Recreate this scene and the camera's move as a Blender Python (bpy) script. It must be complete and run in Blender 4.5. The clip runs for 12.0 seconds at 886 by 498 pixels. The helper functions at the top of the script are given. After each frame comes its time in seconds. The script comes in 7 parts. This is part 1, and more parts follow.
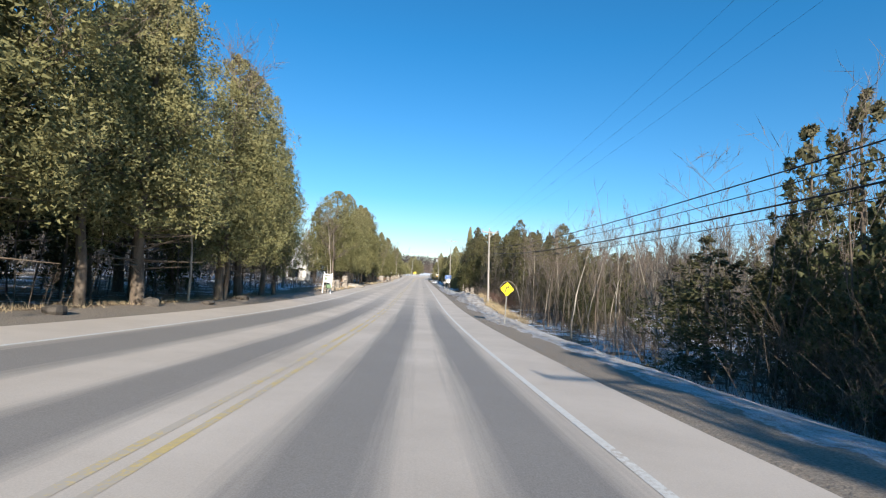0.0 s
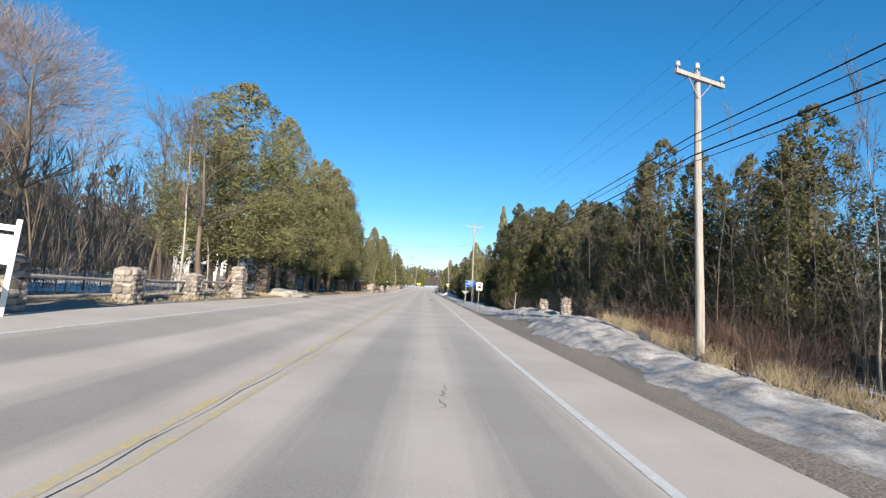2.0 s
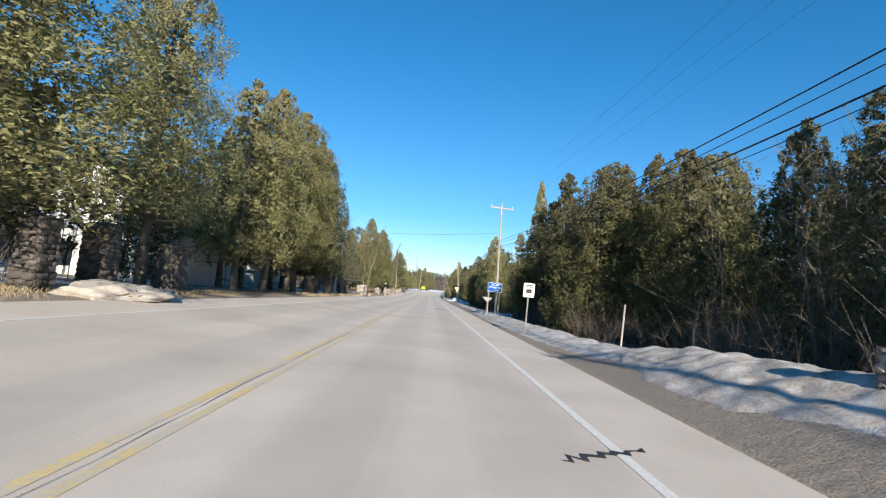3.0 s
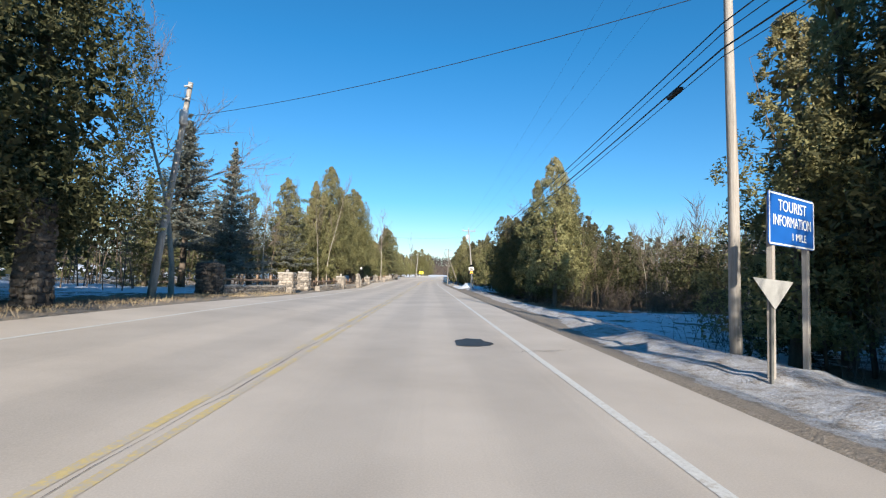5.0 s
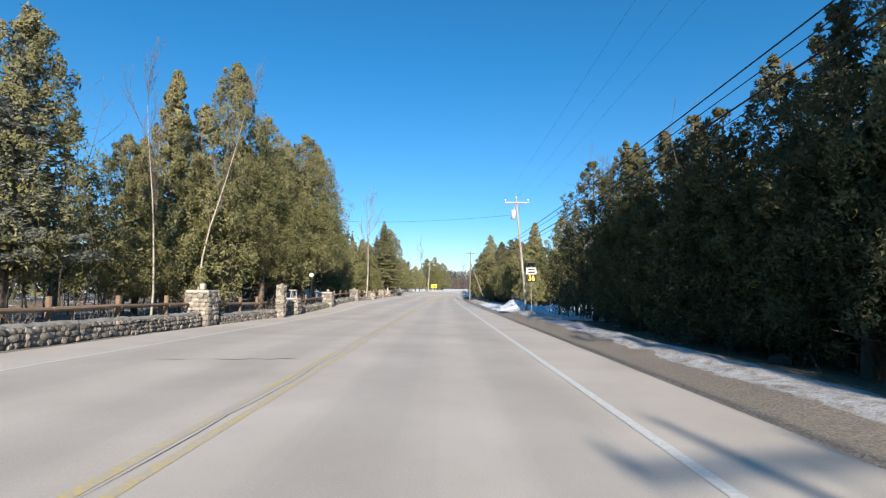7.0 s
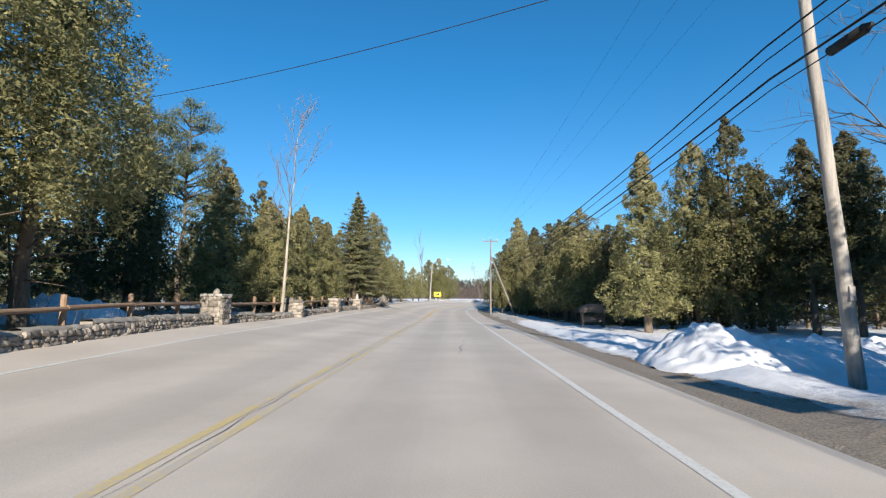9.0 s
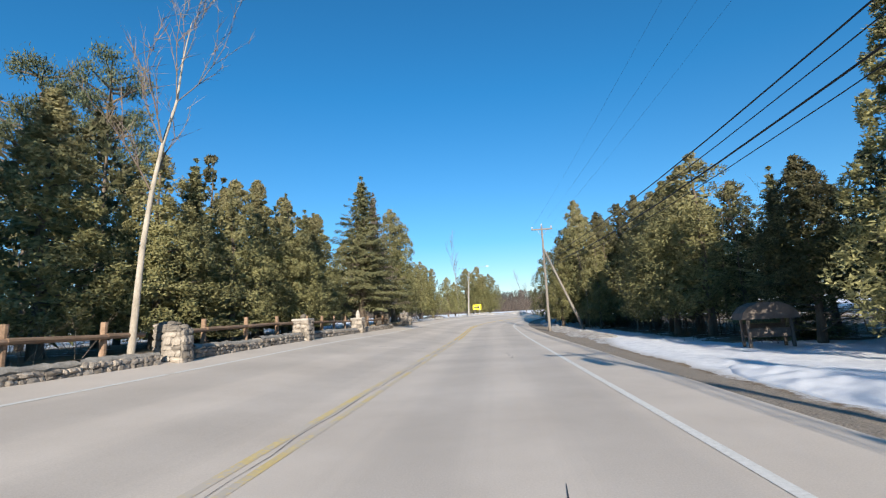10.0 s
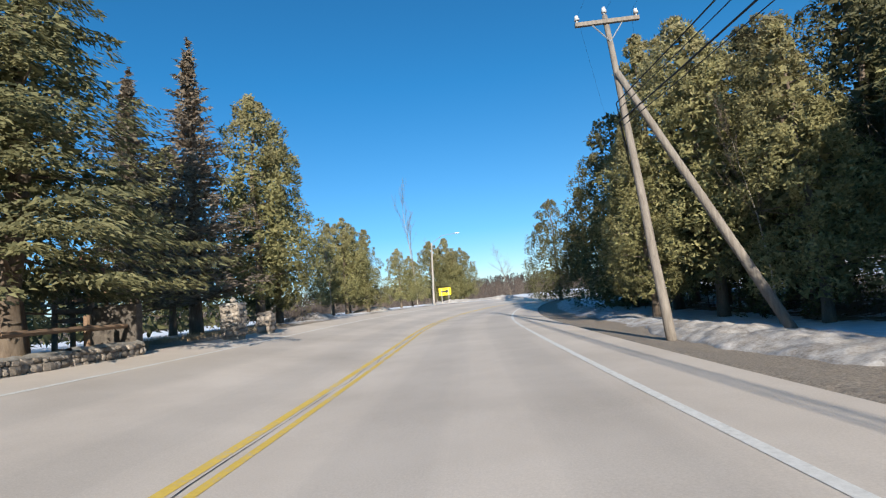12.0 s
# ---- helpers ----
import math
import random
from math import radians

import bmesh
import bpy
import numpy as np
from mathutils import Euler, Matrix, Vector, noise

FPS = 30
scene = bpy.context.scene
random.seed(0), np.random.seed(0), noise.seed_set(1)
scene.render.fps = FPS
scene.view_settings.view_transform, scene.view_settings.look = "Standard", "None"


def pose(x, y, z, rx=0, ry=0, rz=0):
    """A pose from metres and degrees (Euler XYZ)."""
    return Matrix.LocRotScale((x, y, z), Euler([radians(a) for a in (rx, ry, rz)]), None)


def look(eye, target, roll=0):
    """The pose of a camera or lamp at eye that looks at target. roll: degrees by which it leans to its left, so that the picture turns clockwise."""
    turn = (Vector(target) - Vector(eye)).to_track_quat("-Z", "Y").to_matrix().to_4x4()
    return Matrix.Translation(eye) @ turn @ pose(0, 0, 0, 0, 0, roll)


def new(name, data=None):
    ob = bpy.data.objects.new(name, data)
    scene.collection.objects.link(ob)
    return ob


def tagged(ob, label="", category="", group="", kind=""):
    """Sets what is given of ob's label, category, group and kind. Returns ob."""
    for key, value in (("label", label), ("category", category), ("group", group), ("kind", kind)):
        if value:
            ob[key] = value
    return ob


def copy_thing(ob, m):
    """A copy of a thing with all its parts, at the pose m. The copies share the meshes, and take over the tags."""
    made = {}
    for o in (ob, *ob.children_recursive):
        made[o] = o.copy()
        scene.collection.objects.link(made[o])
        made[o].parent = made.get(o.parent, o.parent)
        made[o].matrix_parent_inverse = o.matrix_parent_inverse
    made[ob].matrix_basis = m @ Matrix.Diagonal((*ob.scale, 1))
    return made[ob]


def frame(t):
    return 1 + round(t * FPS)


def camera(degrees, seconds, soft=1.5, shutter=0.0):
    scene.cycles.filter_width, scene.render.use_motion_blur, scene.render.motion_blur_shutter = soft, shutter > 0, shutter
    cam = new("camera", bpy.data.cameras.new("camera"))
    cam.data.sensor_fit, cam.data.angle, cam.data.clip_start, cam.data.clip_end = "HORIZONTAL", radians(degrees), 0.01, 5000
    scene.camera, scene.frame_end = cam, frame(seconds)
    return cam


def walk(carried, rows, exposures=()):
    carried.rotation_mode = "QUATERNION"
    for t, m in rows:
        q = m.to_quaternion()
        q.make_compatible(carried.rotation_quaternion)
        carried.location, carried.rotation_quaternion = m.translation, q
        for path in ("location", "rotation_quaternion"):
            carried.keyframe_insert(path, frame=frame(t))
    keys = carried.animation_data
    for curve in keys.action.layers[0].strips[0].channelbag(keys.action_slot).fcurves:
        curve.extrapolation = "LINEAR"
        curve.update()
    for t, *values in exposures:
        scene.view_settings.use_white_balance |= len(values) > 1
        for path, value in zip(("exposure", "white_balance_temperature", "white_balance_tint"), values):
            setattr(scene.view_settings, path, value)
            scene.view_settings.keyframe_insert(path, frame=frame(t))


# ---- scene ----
cam = camera(86.8, 12.0, 1.2)
PATH = [
    (0, (-0.157, 2.186, 2.952), (0.304, 12.159, 3.511), 3.15),
    (0.5, (-0.153, 11.448, 2.473), (0.090, 21.426, 3.089), 2.67),
    (1, (-0.149, 20.802, 2.088), (0.027, 30.783, 2.687), 1.64),
    (1.5, (-0.145, 30.203, 1.802), (0.347, 40.156, 2.630), 3.86),
    (2, (-0.141, 39.607, 1.618), (0.197, 49.564, 2.478), 3.48),
    (2.5, (-0.137, 48.976, 1.535), (0.046, 58.928, 2.493), 5.28),
    (4.5, (-0.121, 85.457, 1.502), (0.251, 95.417, 2.319), 3.37),
    (5, (-0.117, 94.206, 1.493), (0.163, 104.181, 2.130), 1.45),
    (5.5, (-0.113, 102.772, 1.484), (0.542, 112.722, 2.243), 2.61),
    (6, (-0.109, 111.147, 1.474), (0.359, 121.111, 2.183), 3.24),
    (6.5, (-0.105, 119.326, 1.464), (0.055, 129.294, 2.255), 1.76),
    (7, (-0.101, 127.312, 1.453), (-0.133, 137.267, 2.397), 0.50),
    (9, (-0.086, 157.515, 1.401), (-0.252, 167.446, 2.561), 0.18),
    (9.5, (-0.082, 164.730, 1.387), (-0.524, 174.661, 2.473), -1.71),
    (10, (-0.078, 171.869, 1.371), (-1.047, 181.708, 2.871), -2.91),
    (10.5, (-0.074, 178.972, 1.355), (-1.135, 188.722, 3.307), -0.34),
    (11, (-0.070, 186.086, 1.339), (-1.334, 195.840, 3.144), -0.68),
    (11.5, (-0.066, 193.262, 1.322), (-0.793, 203.126, 2.795), -7.32),
    (12, (-0.062, 200.559, 1.304), (-0.484, 210.470, 2.563), -5.89),
]
walk(cam, [(t, look(eye, target, roll)) for t, eye, target, roll in PATH], [(0, 0.86), (2.5, 0.83), (7, 0.82), (9.5, 0.75), (12, 0.70)])

# ---- light: low winter sun behind the car, clear sky ----
SUN_EL, SUN_AZ = 20.5, 7.5          # height; turn from straight behind towards the right verge
world = bpy.data.worlds.new("winter_sky")
scene.world = world
world.use_nodes = True
wn = world.node_tree.nodes
wl = world.node_tree.links
wn.clear()
sky = wn.new("ShaderNodeTexSky")
sky.sky_type = "NISHITA"
sky.sun_disc = False
sky.sun_elevation = radians(SUN_EL)
sky.sun_rotation = radians(180 - SUN_AZ)
sky.altitude = 300
sky.air_density, sky.dust_density, sky.ozone_density = 1.0, 0.3, 1.5
bg = wn.new("ShaderNodeBackground")
bg.inputs["Strength"].default_value = 0.082
wo = wn.new("ShaderNodeOutputWorld")
tint = wn.new("ShaderNodeMix")
tint.data_type, tint.blend_type = "RGBA", "MULTIPLY"
tint.inputs[0].default_value = 1.0
up = wn.new("ShaderNodeTexCoord")
upz = wn.new("ShaderNodeSeparateXYZ")
wl.new(up.outputs["Generated"], upz.inputs[0])
deep = wn.new("ShaderNodeValToRGB")
deep.color_ramp.elements[0].position, deep.color_ramp.elements[0].color = 0.02, (0.84, 0.90, 1.05, 1.0)
deep.color_ramp.elements[1].position, deep.color_ramp.elements[1].color = 0.45, (0.20, 0.87, 1.26, 1.0)
band = deep.color_ramp.elements.new(0.16)
band.color = (0.41, 0.84, 1.14, 1.0)
wl.new(upz.outputs[2], deep.inputs[0])
wl.new(deep.outputs[0], tint.inputs[7])
wl.new(sky.outputs[0], tint.inputs[6])
wl.new(tint.outputs[2], bg.inputs["Color"])
wl.new(bg.outputs[0], wo.inputs["Surface"])
sun = new("sun", bpy.data.lights.new("sun", "SUN"))
sun.data.energy, sun.data.angle, sun.data.color = 5.0, radians(0.5), (1.0, 0.90, 0.76)
sv = Vector((math.sin(radians(SUN_AZ)) * math.cos(radians(SUN_EL)), -math.cos(radians(SUN_AZ)) * math.cos(radians(SUN_EL)), math.sin(radians(SUN_EL))))
sun.matrix_world = look(sv * 60, (0, 0, 0))


# ---- materials ----
def material(name, rough=0.8, metal=0.0):
    m = bpy.data.materials.new(name)
    m.use_nodes = True
    n = m.node_tree.nodes
    b = n["Principled BSDF"]
    b.inputs["Roughness"].default_value = rough
    b.inputs["Metallic"].default_value = metal
    b.inputs["Specular IOR Level"].default_value = 0.3
    return m, n, m.node_tree.links, b


def rgb(c):
    return (c[0], c[1], c[2], 1.0)


def ramp(n, l, source, stops):
    r = n.new("ShaderNodeValToRGB")
    e = r.color_ramp.elements
    while len(e) < len(stops):
        e.new(0.5)
    for k, (p, c) in zip(e, stops):
        k.position, k.color = p, rgb(c)
    l.new(source, r.inputs[0])
    return r.outputs[0]


def noise_tex(n, l, coord, scale, detail=4.0, rough=0.6, stretch=None):
    t = n.new("ShaderNodeTexNoise")
    t.inputs["Scale"].default_value = scale
    t.inputs["Detail"].default_value = detail
    t.inputs["Roughness"].default_value = rough
    if stretch:
        mp = n.new("ShaderNodeMapping")
        mp.inputs["Scale"].default_value = stretch
        l.new(coord, mp.inputs["Vector"])
        coord = mp.outputs[0]
    l.new(coord, t.inputs["Vector"])
    return t.outputs["Fac"]


def mix(n, l, fac, a, b, kind="MIX"):
    x = n.new("ShaderNodeMix")
    x.data_type, x.blend_type = "RGBA", kind
    for sock, val in ((x.inputs[0], fac), (x.inputs[6], a), (x.inputs[7], b)):
        if hasattr(val, "links"):
            l.new(val, sock)
        elif isinstance(val, (int, float)):
            sock.default_value = val
        else:
            sock.default_value = rgb(val)
    return x.outputs[2]


def calc(n, l, op, a, b=0.0, clamp=False):
    x = n.new("ShaderNodeMath")
    x.operation, x.use_clamp = op, clamp
    for sock, val in ((x.inputs[0], a), (x.inputs[1], b)):
        if hasattr(val, "links"):
            l.new(val, sock)
        else:
            sock.default_value = val
    return x.outputs[0]


def bump(n, l, b, height, strength=0.4, distance=0.02):
    x = n.new("ShaderNodeBump")
    x.inputs["Strength"].default_value, x.inputs["Distance"].default_value = strength, distance
    l.new(height, x.inputs["Height"])
    l.new(x.outputs[0], b.inputs["Normal"])


def plain(name, lo, hi, scale=6.0, rough=0.8, metal=0.0, stretch=None, relief=0.3, fine=60.0, vary=0.0):
    """A worn surface: two scales of variation between two colours, with fine relief."""
    m, n, l, b = material(name, rough, metal)
    c = n.new("ShaderNodeTexCoord").outputs["Object"]
    big = noise_tex(n, l, c, scale, 5.0, 0.65, stretch)
    small = noise_tex(n, l, c, fine, 3.0, 0.6, stretch)
    f = calc(n, l, "ADD", calc(n, l, "MULTIPLY", big, 0.65), calc(n, l, "MULTIPLY", small, 0.35))
    col = ramp(n, l, f, [(0.32, lo), (0.68, hi)])
    if vary:
        r = n.new("ShaderNodeObjectInfo").outputs["Random"]
        k = calc(n, l, "ADD", calc(n, l, "MULTIPLY", r, 2 * vary), 1 - vary)
        col = mix(n, l, 1.0, col, k, "MULTIPLY")
    l.new(col, b.inputs["Base Color"])
    if relief:
        bump(n, l, b, f, relief, 0.015)
    return m


def foliage(name, dark, mid, light, rough=0.65, tip=None, tip_z=(5.0, 11.0)):
    """Leaf colours by spray and by bough; the seed-laden top may turn to the tip colour."""
    m, n, l, b = material(name, rough)
    g = n.new("ShaderNodeNewGeometry").outputs["Random Per Island"]
    c = n.new("ShaderNodeTexCoord").outputs["Object"]
    big = noise_tex(n, l, c, 0.9, 3.0, 0.6)
    f = calc(n, l, "ADD", calc(n, l, "MULTIPLY", g, 0.34), calc(n, l, "MULTIPLY", big, 0.66))
    col = ramp(n, l, f, [(0.2, dark), (0.5, mid), (0.8, light)])
    if tip:
        sep = n.new("ShaderNodeSeparateXYZ")
        l.new(c, sep.inputs[0])
        k = n.new("ShaderNodeMapRange")
        k.inputs[1].default_value, k.inputs[2].default_value = tip_z
        k.inputs[3].default_value, k.inputs[4].default_value = 0.0, 0.6
        l.new(sep.outputs[2], k.inputs[0])
        seed = noise_tex(n, l, c, 2.2, 2.0, 0.5)
        k = calc(n, l, "MULTIPLY", k.outputs[0], ramp(n, l, seed, [(0.38, (0.25, 0.25, 0.25)), (0.6, (1, 1, 1))]))
        col = mix(n, l, k, col, tip)
    r = n.new("ShaderNodeObjectInfo").outputs["Random"]
    col = mix(n, l, 1.0, col, calc(n, l, "ADD", calc(n, l, "MULTIPLY", r, 0.36), 0.82), "MULTIPLY")
    l.new(col, b.inputs["Base Color"])
    b.inputs["Specular IOR Level"].default_value = 0.2
    t = n.new("ShaderNodeBsdfTranslucent")
    l.new(col, t.inputs["Color"])
    x = n.new("ShaderNodeMixShader")
    x.inputs[0].default_value = 0.30
    l.new(b.outputs[0], x.inputs[1])
    l.new(t.outputs[0], x.inputs[2])
    l.new(x.outputs[0], n["Material Output"].inputs["Surface"])
    return m


M_CEDAR = foliage("cedar_foliage", (0.10, 0.10, 0.044), (0.22, 0.211, 0.094), (0.38, 0.35, 0.17), tip=(0.30, 0.25, 0.165))
M_CEDAR_TALL = foliage("tall_cedar_foliage", (0.10, 0.10, 0.044), (0.22, 0.211, 0.094), (0.38, 0.35, 0.17), tip=(0.30, 0.25, 0.165), tip_z=(8.0, 16.5))
# Same cedars, darker: the wood's shade is put into these two leaf colours.
M_CEDAR_SHADED = foliage("dark_cedar_foliage", (0.032, 0.037, 0.018), (0.082, 0.086, 0.039), (0.165, 0.157, 0.078), tip=(0.17, 0.14, 0.095))
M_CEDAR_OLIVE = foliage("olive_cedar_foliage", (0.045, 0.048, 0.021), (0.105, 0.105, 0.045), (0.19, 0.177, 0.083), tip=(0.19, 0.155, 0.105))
M_SPRUCE = foliage("spruce_needles", (0.085, 0.09, 0.045), (0.195, 0.192, 0.095), (0.33, 0.31, 0.165))
M_BLUE = foliage("blue_spruce_needles", (0.075, 0.085, 0.07), (0.19, 0.20, 0.17), (0.35, 0.355, 0.315))
M_RUST = foliage("rusty_spruce_needles", (0.09, 0.07, 0.052), (0.19, 0.155, 0.12), (0.30, 0.26, 0.20))
M_PINE = foliage("pine_needles", (0.05, 0.065, 0.04), (0.125, 0.145, 0.085), (0.24, 0.25, 0.15))
M_BARK = plain("grey_brown_bark", (0.07, 0.05, 0.038), (0.22, 0.18, 0.14), 5.0, 0.9, stretch=(1, 1, 0.15), relief=0.8)
M_PALE = plain("pale_bark", (0.22, 0.19, 0.15), (0.50, 0.45, 0.38), 5.0, 0.9, stretch=(1, 1, 0.2), relief=0.6)
M_TWIG = plain("twig_bark", (0.095, 0.073, 0.058), (0.235, 0.19, 0.155), 3.0, 0.9, relief=0.0, vary=0.3)
M_WILLOW = plain("reddish_twig_bark", (0.24, 0.17, 0.145), (0.42, 0.32, 0.28), 3.0, 0.9, relief=0.0, vary=0.2)
M_REDTWIG = plain("red_osier_twigs", (0.13, 0.07, 0.055), (0.25, 0.15, 0.115), 3.0, 0.9, relief=0.0)
M_STRAW = plain("dry_grass", (0.26, 0.20, 0.12), (0.52, 0.43, 0.29), 4.0, 0.9, relief=0.0)
M_POLE = plain("weathered_pole_wood", (0.20, 0.178, 0.158), (0.50, 0.465, 0.425), 4.0, 0.85, stretch=(4, 4, 0.12), relief=0.6)
# Darker brown-grey wood for the braced pole and its brace.
M_POLE_BROWN = plain("brown_grey_pole_wood", (0.115, 0.098, 0.084), (0.29, 0.262, 0.232), 4.0, 0.85, stretch=(4, 4, 0.12), relief=0.6)
M_RAIL = plain("cedar_rail_wood", (0.16, 0.10, 0.065), (0.36, 0.25, 0.17), 4.0, 0.85, stretch=(4, 0.3, 4), relief=0.5, vary=0.25)
M_METAL = plain("galvanised_steel", (0.35, 0.35, 0.35), (0.55, 0.55, 0.55), 8.0, 0.45, 0.8, relief=0.05)
M_POST = plain("dull_galvanised_steel", (0.13, 0.135, 0.13), (0.24, 0.245, 0.24), 8.0, 0.6, 0.4, relief=0.05)
M_PORCELAIN = plain("grey_porcelain", (0.45, 0.45, 0.46), (0.62, 0.62, 0.63), 10.0, 0.25, relief=0.0)
M_CABLE = plain("black_cable", (0.012, 0.012, 0.013), (0.03, 0.03, 0.03), 10.0, 0.6, relief=0.0)
M_WHITE = plain("white_paint", (0.66, 0.65, 0.62), (0.82, 0.81, 0.78), 3.0, 0.6, relief=0.1)
M_YELLOW = plain("yellow_sign_sheeting", (0.80, 0.62, 0.0), (0.95, 0.78, 0.01), 3.0, 0.5, relief=0.0)
M_BLACK = plain("black_sheeting", (0.01, 0.01, 0.01), (0.03, 0.03, 0.03), 3.0, 0.5, relief=0.0)
M_SIGNBLUE = plain("blue_sign_sheeting", (0.01, 0.085, 0.34), (0.015, 0.12, 0.44), 3.0, 0.45, relief=0.0)
M_SIGNWHITE = plain("white_sign_sheeting", (0.70, 0.70, 0.69), (0.84, 0.84, 0.83), 3.0, 0.45, relief=0.0)
# Greyer than the other white sheeting; for the triangle sign.
M_SIGNGREY = plain("grey_white_sheeting", (0.24, 0.24, 0.235), (0.46, 0.46, 0.45), 3.0, 0.5, relief=0.0)
M_SIDING = plain("white_siding", (0.70, 0.69, 0.66), (0.84, 0.83, 0.80), 1.5, 0.6, relief=0.1)
M_GREEN = plain("faded_green_paint", (0.10, 0.16, 0.09), (0.20, 0.28, 0.16), 2.0, 0.7, relief=0.1)
M_DEEPGREEN = plain("dark_green_shingles", (0.03, 0.055, 0.03), (0.07, 0.11, 0.06), 4.0, 0.85, relief=0.4)
M_ROOF = plain("snowy_shingles", (0.62, 0.63, 0.66), (0.85, 0.86, 0.88), 1.2, 0.8, relief=0.3)
M_REDROOF = plain("reddish_shingles", (0.20, 0.075, 0.05), (0.34, 0.14, 0.10), 4.0, 0.8, relief=0.4)
M_STONE = plain("fieldstone", (0.13, 0.112, 0.095), (0.38, 0.335, 0.285), 7.0, 0.9, relief=0.8, vary=0.42)
M_MORTAR = plain("pale_mortar", (0.19, 0.17, 0.145), (0.34, 0.31, 0.27), 9.0, 0.95, relief=0.7)
M_CONCRETE = plain("pale_concrete", (0.30, 0.275, 0.245), (0.48, 0.45, 0.405), 5.0, 0.9, relief=0.5)
M_GLASSY = plain("dark_window_glass", (0.01, 0.012, 0.015), (0.03, 0.035, 0.04), 1.0, 0.08, relief=0.0)
M_DARKWOOD = plain("dark_stained_wood", (0.075, 0.062, 0.054), (0.18, 0.15, 0.13), 4.0, 0.8, relief=0.4)


def amber():
    m, n, l, b = material("amber_leds", 0.5)
    b.inputs["Base Color"].default_value = (0.9, 0.5, 0.05, 1)
    b.inputs["Emission Color"].default_value = (1.0, 0.55, 0.04, 1)
    b.inputs["Emission Strength"].default_value = 0.9
    return m


M_AMBER = amber()


def ground_material():
    """Snow, leaf litter and gravel by the zones stored on the sheet."""
    m, n, l, b = material("winter_ground", 0.9)
    c = n.new("ShaderNodeTexCoord").outputs["Object"]
    big = noise_tex(n, l, c, 0.55, 5.0, 0.65)
    mid = noise_tex(n, l, c, 3.0, 5.0, 0.65)
    fine = noise_tex(n, l, c, 28.0, 4.0, 0.7)
    litter = ramp(n, l, calc(n, l, "ADD", calc(n, l, "MULTIPLY", fine, 0.55), calc(n, l, "MULTIPLY", mid, 0.45)),
                  [(0.3, (0.075, 0.055, 0.038)), (0.5, (0.20, 0.15, 0.10)), (0.72, (0.38, 0.31, 0.21))])
    gravel = ramp(n, l, fine, [(0.3, (0.14, 0.115, 0.092)), (0.7, (0.37, 0.32, 0.265))])
    snow = ramp(n, l, mid, [(0.3, (0.60, 0.62, 0.66)), (0.65, (0.78, 0.79, 0.82))])
    dirty = mix(n, l, ramp(n, l, calc(n, l, "ADD", calc(n, l, "MULTIPLY", fine, 0.45), calc(n, l, "MULTIPLY", mid, 0.55)), [(0.36, (0, 0, 0)), (0.60, (1, 1, 1))]), snow, (0.24, 0.205, 0.17))
    a_snow = n.new("ShaderNodeAttribute")
    a_snow.attribute_name = "snow"
    a_grav = n.new("ShaderNodeAttribute")
    a_grav.attribute_name = "gravel"
    s = calc(n, l, "ADD", a_snow.outputs["Fac"], calc(n, l, "MULTIPLY", calc(n, l, "SUBTRACT", calc(n, l, "ADD", big, calc(n, l, "MULTIPLY", mid, 0.6)), 0.8), 1.5))
    smask = ramp(n, l, s, [(0.46, (0, 0, 0)), (0.56, (1, 1, 1))])
    g = calc(n, l, "ADD", a_grav.outputs["Fac"], calc(n, l, "MULTIPLY", calc(n, l, "SUBTRACT", mid, 0.5), 0.8))
    gmask = ramp(n, l, g, [(0.42, (0, 0, 0)), (0.62, (1, 1, 1))])
    col = mix(n, l, gmask, litter, gravel)
    edge = mix(n, l, ramp(n, l, a_grav.outputs["Fac"], [(0.05, (0, 0, 0)), (0.4, (1, 1, 1))]), snow, dirty)
    col = mix(n, l, smask, col, edge)
    l.new(col, b.inputs["Base Color"])
    bump(n, l, b, calc(n, l, "ADD", calc(n, l, "MULTIPLY", mid, 0.7), calc(n, l, "MULTIPLY", fine, 0.3)), 0.7, 0.08)
    return m


